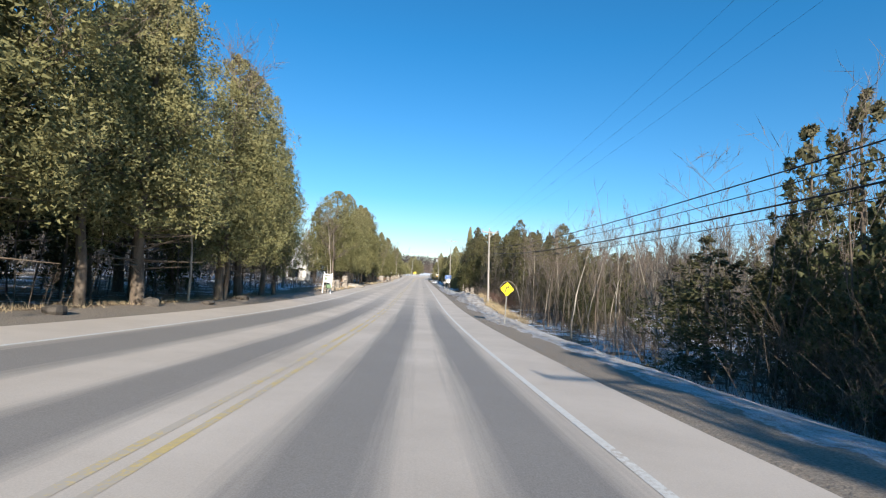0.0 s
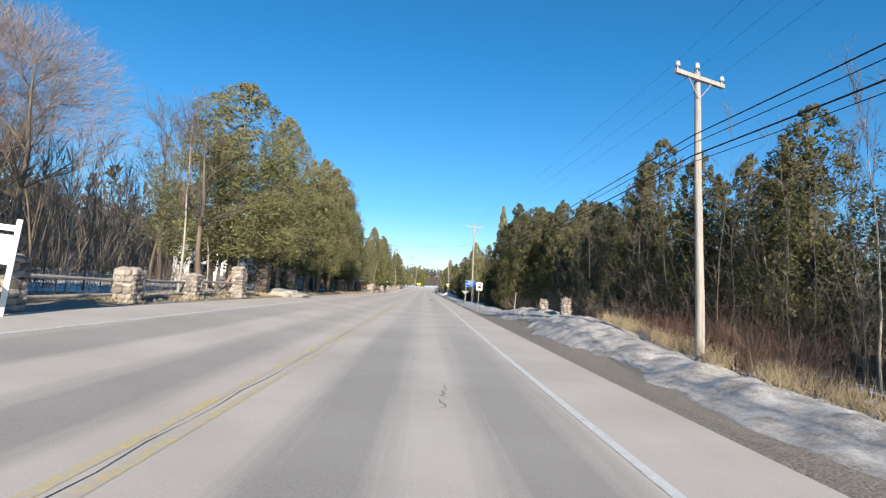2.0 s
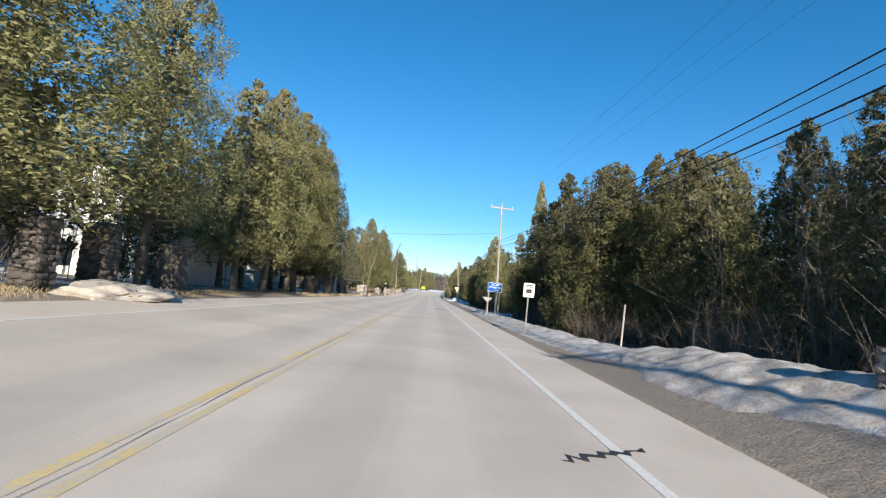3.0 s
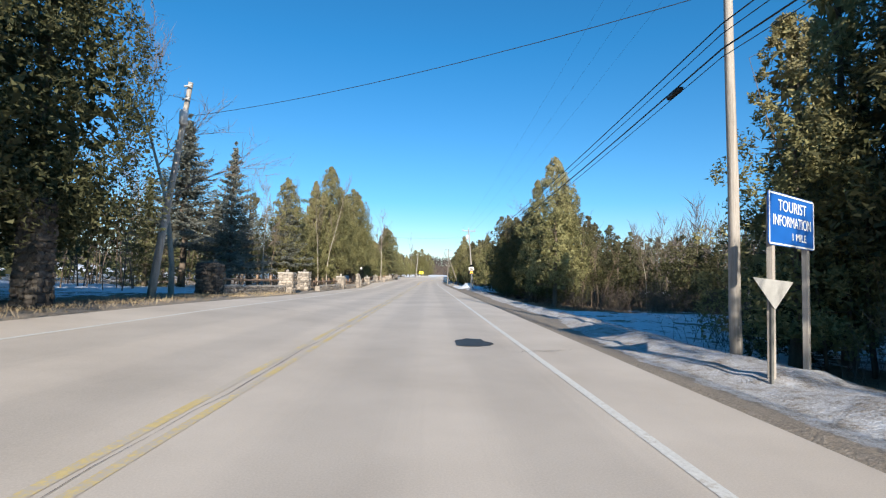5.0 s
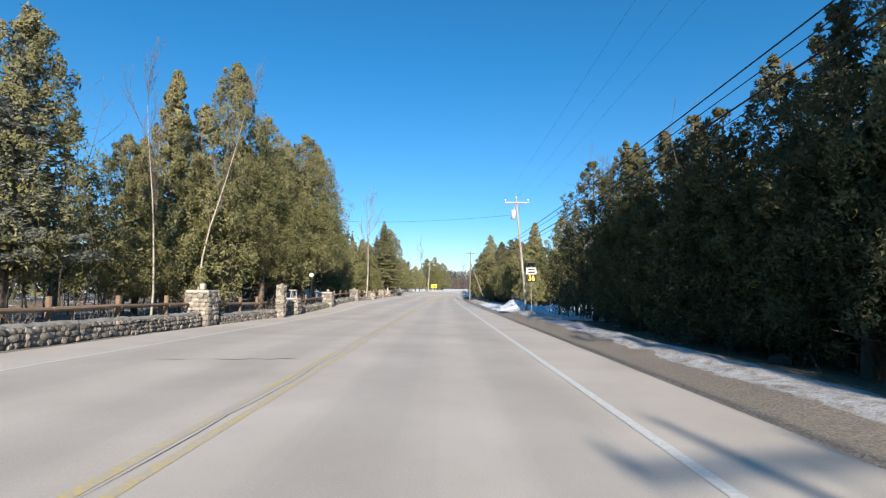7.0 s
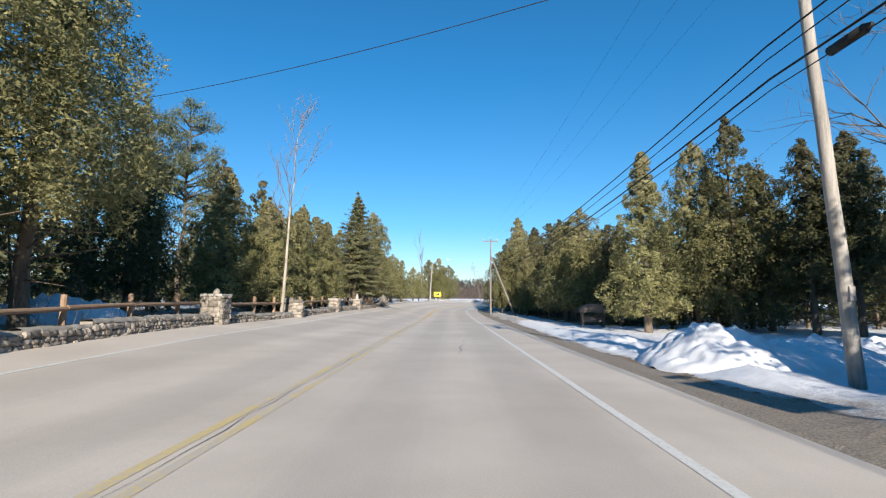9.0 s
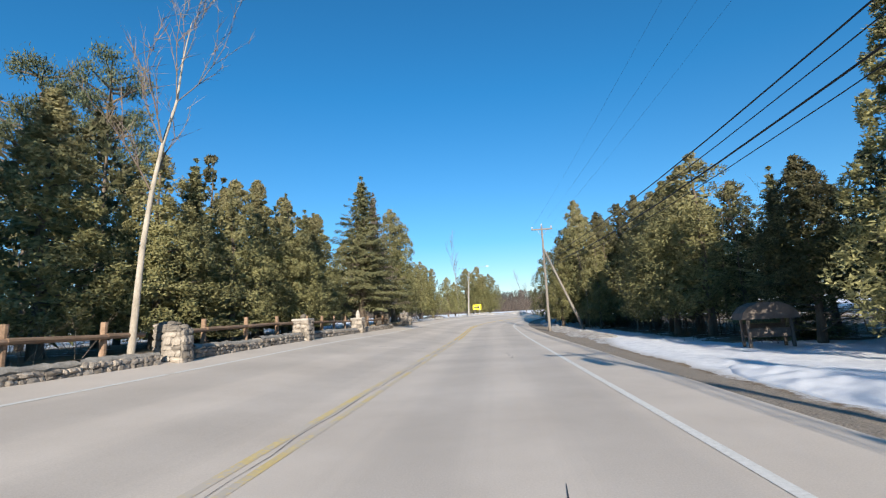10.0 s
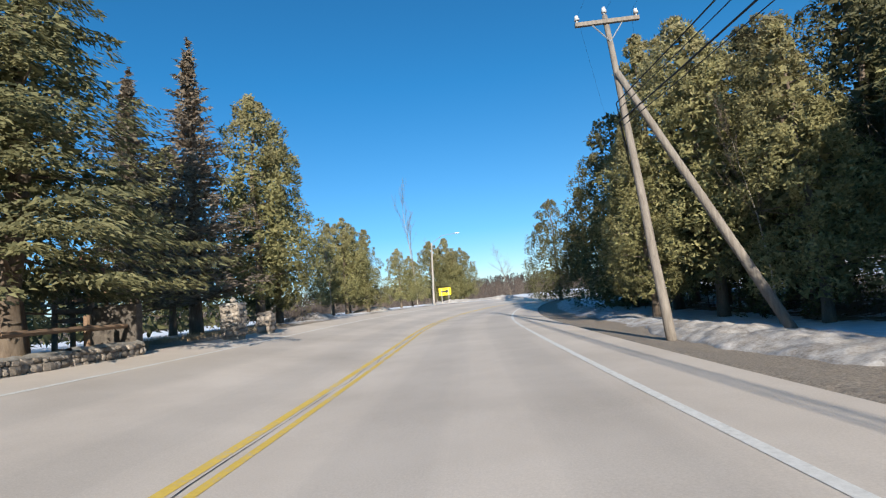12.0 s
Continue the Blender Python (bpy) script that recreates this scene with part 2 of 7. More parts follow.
def road_material():
    """Salt-bleached asphalt; the wheel tracks are darker, most along the first stretch."""
    m, n, l, b = material("worn_asphalt", 0.75)
    uv = n.new("ShaderNodeUVMap")
    uv.uv_map = "lane"
    sep = n.new("ShaderNodeSeparateXYZ")
    l.new(uv.outputs[0], sep.inputs[0])
    u, s = sep.outputs[0], sep.outputs[1]
    streak = noise_tex(n, l, uv.outputs[0], 1.0, 5.0, 0.7, (3.0, 0.06, 1))
    wob = calc(n, l, "ADD", u, calc(n, l, "MULTIPLY", calc(n, l, "SUBTRACT", streak, 0.5), 0.8))
    total = None
    for centre, half in ((-0.95, 0.62), (1.18, 0.62), (-3.9, 0.6), (-6.55, 0.85)):
        d = calc(n, l, "ABSOLUTE", calc(n, l, "SUBTRACT", wob, centre))
        k = calc(n, l, "SUBTRACT", 1.0, calc(n, l, "MULTIPLY", calc(n, l, "SUBTRACT", d, half - 0.25), 2.2), True)
        k = calc(n, l, "MULTIPLY", k, 1.0, True)
        total = k if total is None else calc(n, l, "MAXIMUM", total, k)
    fade = calc(n, l, "SUBTRACT", 1.0, calc(n, l, "MULTIPLY", calc(n, l, "SUBTRACT", s, 30.0), 0.028), True)
    fade = calc(n, l, "ADD", calc(n, l, "MULTIPLY", fade, 0.62), 0.18)
    track = calc(n, l, "MULTIPLY", total, fade)
    c = n.new("ShaderNodeTexCoord").outputs["Object"]
    grit = noise_tex(n, l, c, 55.0, 4.0, 0.7)
    patch = noise_tex(n, l, c, 0.35, 4.0, 0.6)
    light = ramp(n, l, calc(n, l, "ADD", calc(n, l, "MULTIPLY", grit, 0.45), calc(n, l, "MULTIPLY", patch, 0.55)),
                 [(0.3, (0.43, 0.375, 0.32)), (0.7, (0.65, 0.58, 0.51))])
    darkc = ramp(n, l, grit, [(0.3, (0.13, 0.125, 0.122)), (0.7, (0.245, 0.236, 0.228))])
    col = mix(n, l, track, light, darkc)
    l.new(col, b.inputs["Base Color"])
    bump(n, l, b, grit, 0.25, 0.006)
    return m


def line_material(name, lo, hi, wear):
    m, n, l, b = material(name, 0.7)
    c = n.new("ShaderNodeTexCoord").outputs["Object"]
    fine = noise_tex(n, l, c, 14.0, 5.0, 0.75)
    big = noise_tex(n, l, c, 0.8, 3.0, 0.6)
    paint = ramp(n, l, fine, [(0.3, lo), (0.7, hi)])
    k = ramp(n, l, calc(n, l, "ADD", calc(n, l, "MULTIPLY", fine, 0.5), calc(n, l, "MULTIPLY", big, 0.5)), [(wear, (0, 0, 0)), (wear + 0.08, (1, 1, 1))])
    l.new(mix(n, l, k, (0.50, 0.445, 0.38), paint), b.inputs["Base Color"])
    return m


M_GROUND, M_ROAD = ground_material(), road_material()
M_WLINE = line_material("worn_white_line_paint", (0.55, 0.54, 0.51), (0.74, 0.73, 0.70), 0.35)
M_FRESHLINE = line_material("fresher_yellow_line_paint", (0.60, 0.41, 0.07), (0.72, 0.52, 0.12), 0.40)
M_YLINE = line_material("worn_yellow_line_paint", (0.54, 0.41, 0.17), (0.66, 0.53, 0.26), 0.47)
M_CRACK = plain("crack_sealant", (0.02, 0.02, 0.02), (0.06, 0.06, 0.06), 3.0, 0.6, relief=0.2)


# ---- mesh helpers ----
def raw_mesh(name, verts, faces, mat, smooth=False):
    me = bpy.data.meshes.new(name)
    verts = np.asarray(verts, np.float32)
    faces = np.asarray(faces, np.int32)
    k = faces.shape[1]
    me.vertices.add(len(verts))
    me.vertices.foreach_set("co", verts.ravel())
    me.loops.add(faces.size)
    me.loops.foreach_set("vertex_index", faces.ravel())
    me.polygons.add(len(faces))
    me.polygons.foreach_set("loop_start", np.arange(0, faces.size, k, dtype=np.int32))
    if smooth:
        me.polygons.foreach_set("use_smooth", np.ones(len(faces), bool))
    me.materials.append(mat)
    me.update(calc_edges=True)
    return me


def bm_mesh(name, bm, mat, smooth=False):
    me = bpy.data.meshes.new(name)
    for f in bm.faces:
        f.smooth = smooth
    bm.to_mesh(me)
    bm.free()
    me.materials.append(mat)
    return me


def part(name, bm, mat, parent, label="", m=None, smooth=False):
    """One mesh object under a thing or a part."""
    me = bm_mesh(name, bm, mat, smooth) if isinstance(bm, bmesh.types.BMesh) else bm
    ob = new(name, me)
    ob.parent = parent
    if m is not None:
        ob.matrix_basis = m
    return tagged(ob, label)


def thing(name, label, category, group="", m=None, kind=""):
    ob = new(name)
    ob.empty_display_size = 0.3
    if m is not None:
        ob.matrix_basis = m
    return tagged(ob, label, category, group, kind)


def box(bm, size, at=(0, 0, 0), turn=(0, 0, 0), bevel=0.0):
    r = bmesh.ops.create_cube(bm, size=1.0, matrix=pose(*at, *turn) @ Matrix.Diagonal((*size, 1)))
    if bevel:
        es = list({e for v in r["verts"] for e in v.link_edges})
        bmesh.ops.bevel(bm, geom=es, offset=bevel, segments=2, affect="EDGES", profile=0.6)
    return bm


def rod(bm, a, b, r1, r2=None, seg=8, rings=1, wob=0.0):
    """A tapered round bar from a to b."""
    a, b = Vector(a), Vector(b)
    r2 = r1 if r2 is None else r2
    q = (b - a).to_track_quat("Z", "Y").to_matrix()
    loops = []
    for i in range(rings + 1):
        k = i / rings
        c = a.lerp(b, k) + Vector((random.uniform(-wob, wob), random.uniform(-wob, wob), 0)) * (0 < i < rings)
        r = r1 + (r2 - r1) * k
        loops.append([bm.verts.new(c + q @ Vector((r * math.cos(6.2832 * j / seg), r * math.sin(6.2832 * j / seg), 0))) for j in range(seg)])
    for p, o in zip(loops, loops[1:]):
        for j in range(seg):
            bm.faces.new((p[j], p[(j + 1) % seg], o[(j + 1) % seg], o[j]))
    bm.faces.new(list(reversed(loops[0])))
    bm.faces.new(loops[-1])
    return bm


def plate(bm, outline, depth, m=None):
    """A flat plate of an outline in x and z, front towards -y."""
    f = [bm.verts.new((x, 0, z)) for x, z in outline]
    k = [bm.verts.new((x, depth, z)) for x, z in outline]
    bm.faces.new(f)
    bm.faces.new(list(reversed(k)))
    for i in range(len(f)):
        j = (i + 1) % len(f)
        bm.faces.new((f[j], f[i], k[i], k[j]))
    bmesh.ops.recalc_face_normals(bm, faces=bm.faces)
    if m is not None:
        bmesh.ops.transform(bm, matrix=m, verts=bm.verts)
    return bm


def text_mesh(word, size, mat, name="lettering", width=0.0):
    cu = bpy.data.curves.new(name, "FONT")
    cu.body, cu.size, cu.align_x, cu.align_y, cu.extrude = word, size, "CENTER", "CENTER", 0.002
    tmp = bpy.data.objects.new(name, cu)
    me = bpy.data.meshes.new_from_object(tmp)
    bpy.data.objects.remove(tmp)
    me.transform(pose(0, 0, 0, 90, 0, 0))
    if width:
        w = max(v.co.x for v in me.vertices) - min(v.co.x for v in me.vertices)
        me.transform(Matrix.Diagonal((width / w, 1, 1, 1)))
    me.materials.clear()
    me.materials.append(mat)
    return me


# ---- the lie of the land ----
BEND, RADIUS, TURN = 221.0, 85.0, radians(62)


def road_place(u, s):
    """World x, y of a point u to the right of the road's axis at the distance s along it."""
    if s <= BEND:
        return u, s
    a = min((s - BEND) / RADIUS, TURN)
    x, y = RADIUS - (RADIUS - u) * math.cos(a), BEND + (RADIUS - u) * math.sin(a)
    rest = s - BEND - RADIUS * a
    return x + rest * math.sin(a), y + rest * math.cos(a)


def road_uv(x, y):
    if y <= BEND:
        return x, y
    a = math.atan2(y - BEND, RADIUS - x)
    if 0 <= a <= TURN:
        return RADIUS - math.hypot(x - RADIUS, y - BEND), BEND + RADIUS * a
    c, k = math.cos(TURN), math.sin(TURN)
    ex, ey = RADIUS - RADIUS * c, BEND + RADIUS * k
    dx, dy = x - ex, y - ey
    return dx * c - dy * k, BEND + RADIUS * TURN + dx * k + dy * c


def knots(v, table):
    for (a, p), (b, q) in zip(table, table[1:]):
        if v <= b:
            k = min(max((v - a) / (b - a), 0.0), 1.0)
            k = k * k * (3 - 2 * k)
            return p + (q - p) * k
    return table[-1][1]


# Lift of the road's left side along its length, shaped to fit the camera's view.
def bank(s):
    return knots(s, [(0, 0.30), (60, 0.38), (108, 0.25), (132, 0.10), (156, 0.06), (176, 0.42), (196, 0.62), (235, 0.62), (300, 0.3)])


def rise(s):
    fall = max(0.0, (52 - max(s, -2.0)) / 52)
    return knots(s, [(200, 0.0), (268, 1.15), (420, 1.3)]) + 1.55 * fall * fall


def road_z(u, s):
    return rise(s) + bank(s) * max(0.0, -2.6 - u) / 4.9


def smoothstep(a, b, v):
    k = min(max((v - a) / (b - a), 0.0), 1.0)
    return k * k * (3 - 2 * k)


def lump(x, y, k, seed=0.0):
    return noise.noise(Vector((x * k, y * k, seed)))


def land_z(x, y):
    u, s = road_uv(x, y)
    if -9.3 <= u <= 3.65:
        return road_z(u, s) - 0.15
    if u > 0:
        # gravel edge, snow ridge, then the wooded low ground
        z = -0.03 - 0.05 * smoothstep(3.65, 4.9, u)
        ridge = knots(s, [(0, 0.07), (40, 0.12), (50, 0.3), (58, 0.8), (67, 0.8), (76, 0.35), (110, 0.22), (125, 0.1), (160, 0.30), (168, 0.26), (176, 0.16), (186, 0.07), (196, 0.12), (232, 0.26), (260, 0.15)])
        top = knots(s, [(0, 5.2), (30, 5.5), (55, 6.2), (66, 6.4), (80, 5.8), (160, 5.7), (172, 5.9), (200, 5.9)])
        z += ridge * smoothstep(3.6, 4.8, u) * math.exp(-((u - top) / knots(s, [(50, 0.95), (58, 1.7), (68, 1.7), (80, 0.95)])) ** 2) * (1.0 + knots(s, [(45, 0.5), (56, 0.14), (70, 0.14), (80, 0.5)]) * (lump(x, y, 0.55) + 0.85 * lump(x, y, 1.5, 4)))
        low = knots(s, [(0, -0.85), (40, -0.7), (54, 0.1), (62, 0.45), (70, 0.1), (95, -0.35), (130, -0.3), (160, -0.05), (300, 0.0)])
        z += low * smoothstep(5.9, 9.2, u) + 0.12 * lump(x, y, 0.25, 2) * smoothstep(5, 10, u) + (0.05 * lump(x, y, 1.1, 6) + 0.04 * lump(x, y, 2.3, 7)) * smoothstep(4.2, 5, u)
    else:
        edge = bank(s) * 6.7 / 4.9
        z = edge - 0.03 + 0.18 * smoothstep(9.3, 11.0, -u) + 0.06 * lump(x, y, 0.9, 8) * smoothstep(9.3, 10, -u)
        z += 0.5 * smoothstep(14, 40, -u) * knots(s, [(0, 1), (120, 1), (150, -0.6), (400, -0.6)])
    z += rise(s)
    z += 2.4 * smoothstep(275, 400, y) + 0.8 * lump(x, y, 0.02, 5) * smoothstep(60, 200, abs(u))
    hill = smoothstep(420, 760, y - 0.25 * x + 60 * lump(x, y, 0.003, 3)) * (15 - 7 * smoothstep(-40, 330, x) + 5 * lump(x, y, 0.006, 9))
    hill += smoothstep(260, 620, abs(x - 30)) * 6
    return z + hill


def snow_at(x, y):
    k = smoothstep(32, 60, abs(x)) * (1 - smoothstep(225, 250, y))
    return near_snow(x, y) * (1 - k) + 0.48 * k


def near_snow(x, y):
    u, s = road_uv(x, y)
    if y > 440 or abs(x) > 260:
        return -0.4
    if u > 3.65:
        start = knots(s, [(0, 4.9), (30, 4.9), (60, 5.0), (80, 4.3), (88, 4.0), (104, 4.1), (114, 4.8), (160, 5.0), (167, 4.6), (173, 4.4), (182, 4.5), (190, 4.6), (200, 4.9), (207, 5.1), (222, 4.9)])
        a = smoothstep(start - 0.3, start + 0.5, u)
        wide = knots(s, [(0, 6.6), (50, 6.9), (58, 10.5), (70, 10), (80, 8.0), (88, 6.3), (100, 6.3), (112, 8.0), (122, 7.4), (132, 6.6), (156, 7.0), (168, 60), (187, 40), (193, 9.5), (236, 9.5), (250, 80)])
        b = 1 - smoothstep(wide - 0.8, wide + 0.8, u)
        woods = knots(s, [(0, 0.60), (44, 0.52), (60, 0.30), (88, 0.12), (102, 0.12), (108, 0.66), (122, 0.66), (128, 0.22), (162, 0.22), (172, 0.9), (188, 0.85), (194, 0.36), (236, 0.36), (250, 0.9)])
        return max(a * b, a * woods)
    if u < -9.3:
        inner = smoothstep(knots(s, [(116, 11.5), (120, 10.9), (133, 10.9), (138, 11.5)]), knots(s, [(116, 14), (120, 12), (133, 12), (138, 14)]), -u) * knots(s, [(0, 0.30), (44, 0.40), (60, 0.62), (95, 0.48), (116, 0.5), (122, 0.78), (133, 0.74), (146, 0.36), (190, 0.36), (214, 0.6), (230, 0.95)])
        bankside = smoothstep(222, 232, s) * smoothstep(9.5, 10.2, -u)
        return max(inner, bankside)
    return 0.0


def gravel_at(x, y):
    u, s = road_uv(x, y)
    if u > 0:
        return 1 - smoothstep(knots(s, [(160, 4.5), (167, 4.0), (190, 4.0), (204, 4.8)]), knots(s, [(160, 8.0), (167, 5.0), (190, 5.2), (204, 7.4)]), u)
    return (1 - smoothstep(knots(s, [(40, 10.4), (60, 9.6)]), knots(s, [(40, 12.2), (60, 11.2)]), -u)) * 0.9


def axis_steps(stops):
    out = []
    for a, b, step in stops:
        out += list(np.arange(a, b, step))
    return out + [stops[-1][1]]


def build_ground():
    xs = axis_steps([(-900, -300, 60), (-300, -80, 20), (-80, -30, 5), (-30, -14, 1.6), (-14, -9.3, 0.4), (-9.3, 3.65, 1.61875), (3.65, 9.2, 0.3), (9.2, 16, 0.75), (16, 40, 2), (40, 100, 6), (100, 300, 20), (300, 1200, 60)])
    ys = axis_steps([(-400, -60, 40), (-60, -4, 4), (-4, 232, 0.45), (232, 300, 1.4), (300, 460, 8), (460, 1500, 26)])
    vs = [(x, y, land_z(x, y)) for y in ys for x in xs]
    nx = len(xs)
    fs = [(j * nx + i, j * nx + i + 1, (j + 1) * nx + i + 1, (j + 1) * nx + i) for j in range(len(ys) - 1) for i in range(nx - 1)]
    me = raw_mesh("ground", vs, fs, M_GROUND, True)
    for name, fn in (("snow", snow_at), ("gravel", gravel_at)):
        at = me.attributes.new(name, "FLOAT", "POINT")
        at.data.foreach_set("value", np.array([fn(x, y) for x, y, _ in vs], np.float32))
    tagged(new("ground", me), "winter roadside ground with snow and brown leaf litter", "ground", kind="structure")


def road_strip(name, u0, u1, s0, s1, mat, lift, step=2.0, us=None, thick=0.0):
    ss = np.arange(s0, s1 + step * 0.5, step)
    us = us or [u0, u1]
    vs, fs, lane = [], [], []
    for s in ss:
        for u in us:
            x, y = road_place(u, s)
            vs.append((x, y, road_z(u, s) + lift))
            lane.append((u, s))
    k = len(us)
    for j in range(len(ss) - 1):
        for i in range(k - 1):
            fs.append((j * k + i, j * k + i + 1, (j + 1) * k + i + 1, (j + 1) * k + i))
    me = raw_mesh(name, vs, fs, mat, True)
    layer = me.uv_layers.new(name="lane")
    idx = np.empty(len(me.loops), np.int32)
    me.loops.foreach_get("vertex_index", idx)
    layer.data.foreach_set("uv", np.array(lane, np.float32)[idx].ravel())
    return me


def build_road():
    road = new("road", road_strip("road", 0, 0, -80, 420, M_ROAD, 0.0, 2.0, [-9.3, -7.5, -6, -4.5, -2.6, -1, 1, 2.05, 3.65]))
    tagged(road, "salt-bleached two-lane asphalt road with darker wheel tracks", "road", kind="structure")
    part("edge_line", road_strip("edge_line", 1.98, 2.11, -80, 400, M_WLINE, 0.005), M_WLINE, road, "worn white edge line")
    part("edge_line", road_strip("edge_line", -7.57, -7.45, -80, 400, M_WLINE, 0.005), M_WLINE, road, "worn white edge line")
    part("centre_line", road_strip("centre_line", -2.52, -2.40, -80, 203, M_YLINE, 0.005), M_YLINE, road, "worn yellow line")
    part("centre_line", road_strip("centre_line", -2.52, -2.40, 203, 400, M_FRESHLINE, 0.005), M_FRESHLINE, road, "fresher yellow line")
    part("centre_line", road_strip("centre_line", -2.80, -2.68, -80, 203, M_YLINE, 0.005), M_YLINE, road, "worn yellow line")
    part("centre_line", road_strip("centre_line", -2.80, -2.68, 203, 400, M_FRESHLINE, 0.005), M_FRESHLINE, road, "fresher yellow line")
    part("centre_crack", crack(-2.60, 36, -2.60, 230, 0.018, 260), M_CRACK, road, "dark crack along the centre joint")
    for (u0, s0, u1, s1, w) in ((-7.2, 92.5, -3.4, 93.2, 0.07), (-1.9, 93.6, 2.6, 94.2, 0.05), (1.6, 104, 3.1, 104.6, 0.05),
                                (-6.8, 113.0, -4.5, 112.2, 0.07), (-6.0, 137, -3.2, 137.6, 0.06), (1.4, 141, 2.6, 141.2, 0.05), (0.15, 171, 0.5, 176, 0.035),
                                (0.5, 188, 0.3, 190.5, 0.05), (-7.0, 192.5, -2.9, 194.0, 0.06), (-2.4, 194, 1.9, 194.6, 0.05), (1.3, 63, 2.4, 63.6, 0.18), (0.2, 46, 0.3, 48, 0.02)):
        part("crack", crack(u0, s0, u1, s1, w, 14), M_CRACK, road)
    part("tar_patch", patch(0.95, 105.4, 0.5, 0.75), M_CRACK, road, "dark tar patch")


def patch(u, s, a, c):
    """An irregular tar patch of half-widths a and c."""
    vs = []
    for i in range(18):
        t = 6.2832 * i / 18
        k = random.uniform(0.75, 1.1)
        x, y = road_place(u + a * k * math.cos(t), s + c * k * math.sin(t))
        vs.append((x, y, road_z(u, s) + 0.010))
    bm = bmesh.new()
    bm.faces.new([bm.verts.new(v) for v in vs])
    return bm_mesh("tar_patch", bm, M_CRACK)


def crack(u0, s0, u1, s1, w, n):
    vs, fs = [], []
    du, ds = u1 - u0, s1 - s0
    q = math.hypot(du, ds)
    px, py = -ds / q, du / q
    for i in range(n + 1):
        k = i / n
        o = (0.09 if n < 50 else 0.04) * random.uniform(-1, 1)
        ww = 0.7 * w * random.uniform(0.2, 1.0) * (0.3 if i in (0, n) else 1)
        for side in (-1, 1):
            u, s = u0 + du * k + px * (o + side * ww / 2), s0 + ds * k + py * (o + side * ww / 2)
            x, y = road_place(u, s)
            vs.append((x, y, road_z(u, s) + 0.009))
    fs = [(2 * i, 2 * i + 1, 2 * i + 3, 2 * i + 2) for i in range(n)]
    return raw_mesh("crack", vs, fs, M_CRACK)


build_ground()
build_road()


def on_land(x, y, dz=0.0):
    return (x, y, land_z(x, y) + dz)


# ---- trees ----
def sprays(centres, dirs, length, width, rng, droop=0.3, crossed=True):
    """Small pointed leaf sprays at centres, each along its direction."""
    c = np.asarray(centres, float)
    d = np.asarray(dirs, float)
    d = d / np.maximum(np.linalg.norm(d, axis=1, keepdims=True), 1e-6)
    side = np.cross(d, rng.normal(size=d.shape))
    side /= np.maximum(np.linalg.norm(side, axis=1, keepdims=True), 1e-6)
    up = np.cross(side, d)
    n = len(c)
    ln = (length * rng.uniform(0.6, 1.35, n))[:, None]
    wd = (width * rng.uniform(0.6, 1.35, n))[:, None]
    drop = np.zeros((n, 3))
    drop[:, 2] = -droop * ln[:, 0]
    vs, fs = [], []
    for k, s in enumerate((side, up) if crossed else (side,)):
        a = c + s * wd * 0.55 - d * ln * 0.25
        b = c - s * wd * 0.55 - d * ln * 0.10
        t = c + d * ln * 0.75 + drop
        vs.append(np.stack([a, b, t], 1).reshape(-1, 3))
        fs.append(np.arange(3 * n).reshape(-1, 3) + 3 * n * k)
    return np.concatenate(vs), np.concatenate(fs)


def lumpy(th, z, ph):
    return 1 + 0.22 * np.sin(3 * th + ph + 1.3 * z) + 0.16 * np.sin(5 * th - 1.7 * z + 2 * ph) + 0.12 * np.sin(2.9 * z + 4 * th)


def fans(c, d, face, length, width, rng):
    """Small three-cornered leaf fans at c, growing along d, their flat side turned towards face."""
    d = d / np.maximum(np.linalg.norm(d, axis=1, keepdims=True), 1e-6)
    side = np.cross(d, face)
    side /= np.maximum(np.linalg.norm(side, axis=1, keepdims=True), 1e-6)
    n = len(c)
    ln = (length * rng.uniform(0.55, 1.4, n))[:, None]
    wd = (width * rng.uniform(0.6, 1.35, n))[:, None]
    a = c + side * wd * 0.5 - d * ln * 0.45
    b = c - side * wd * 0.5 - d * ln * 0.30
    t = c + d * ln * 0.6 + side * wd * rng.uniform(-0.5, 0.5, (n, 1))
    return np.stack([a, b, t], 1).reshape(-1, 3), np.arange(3 * n).reshape(-1, 3)


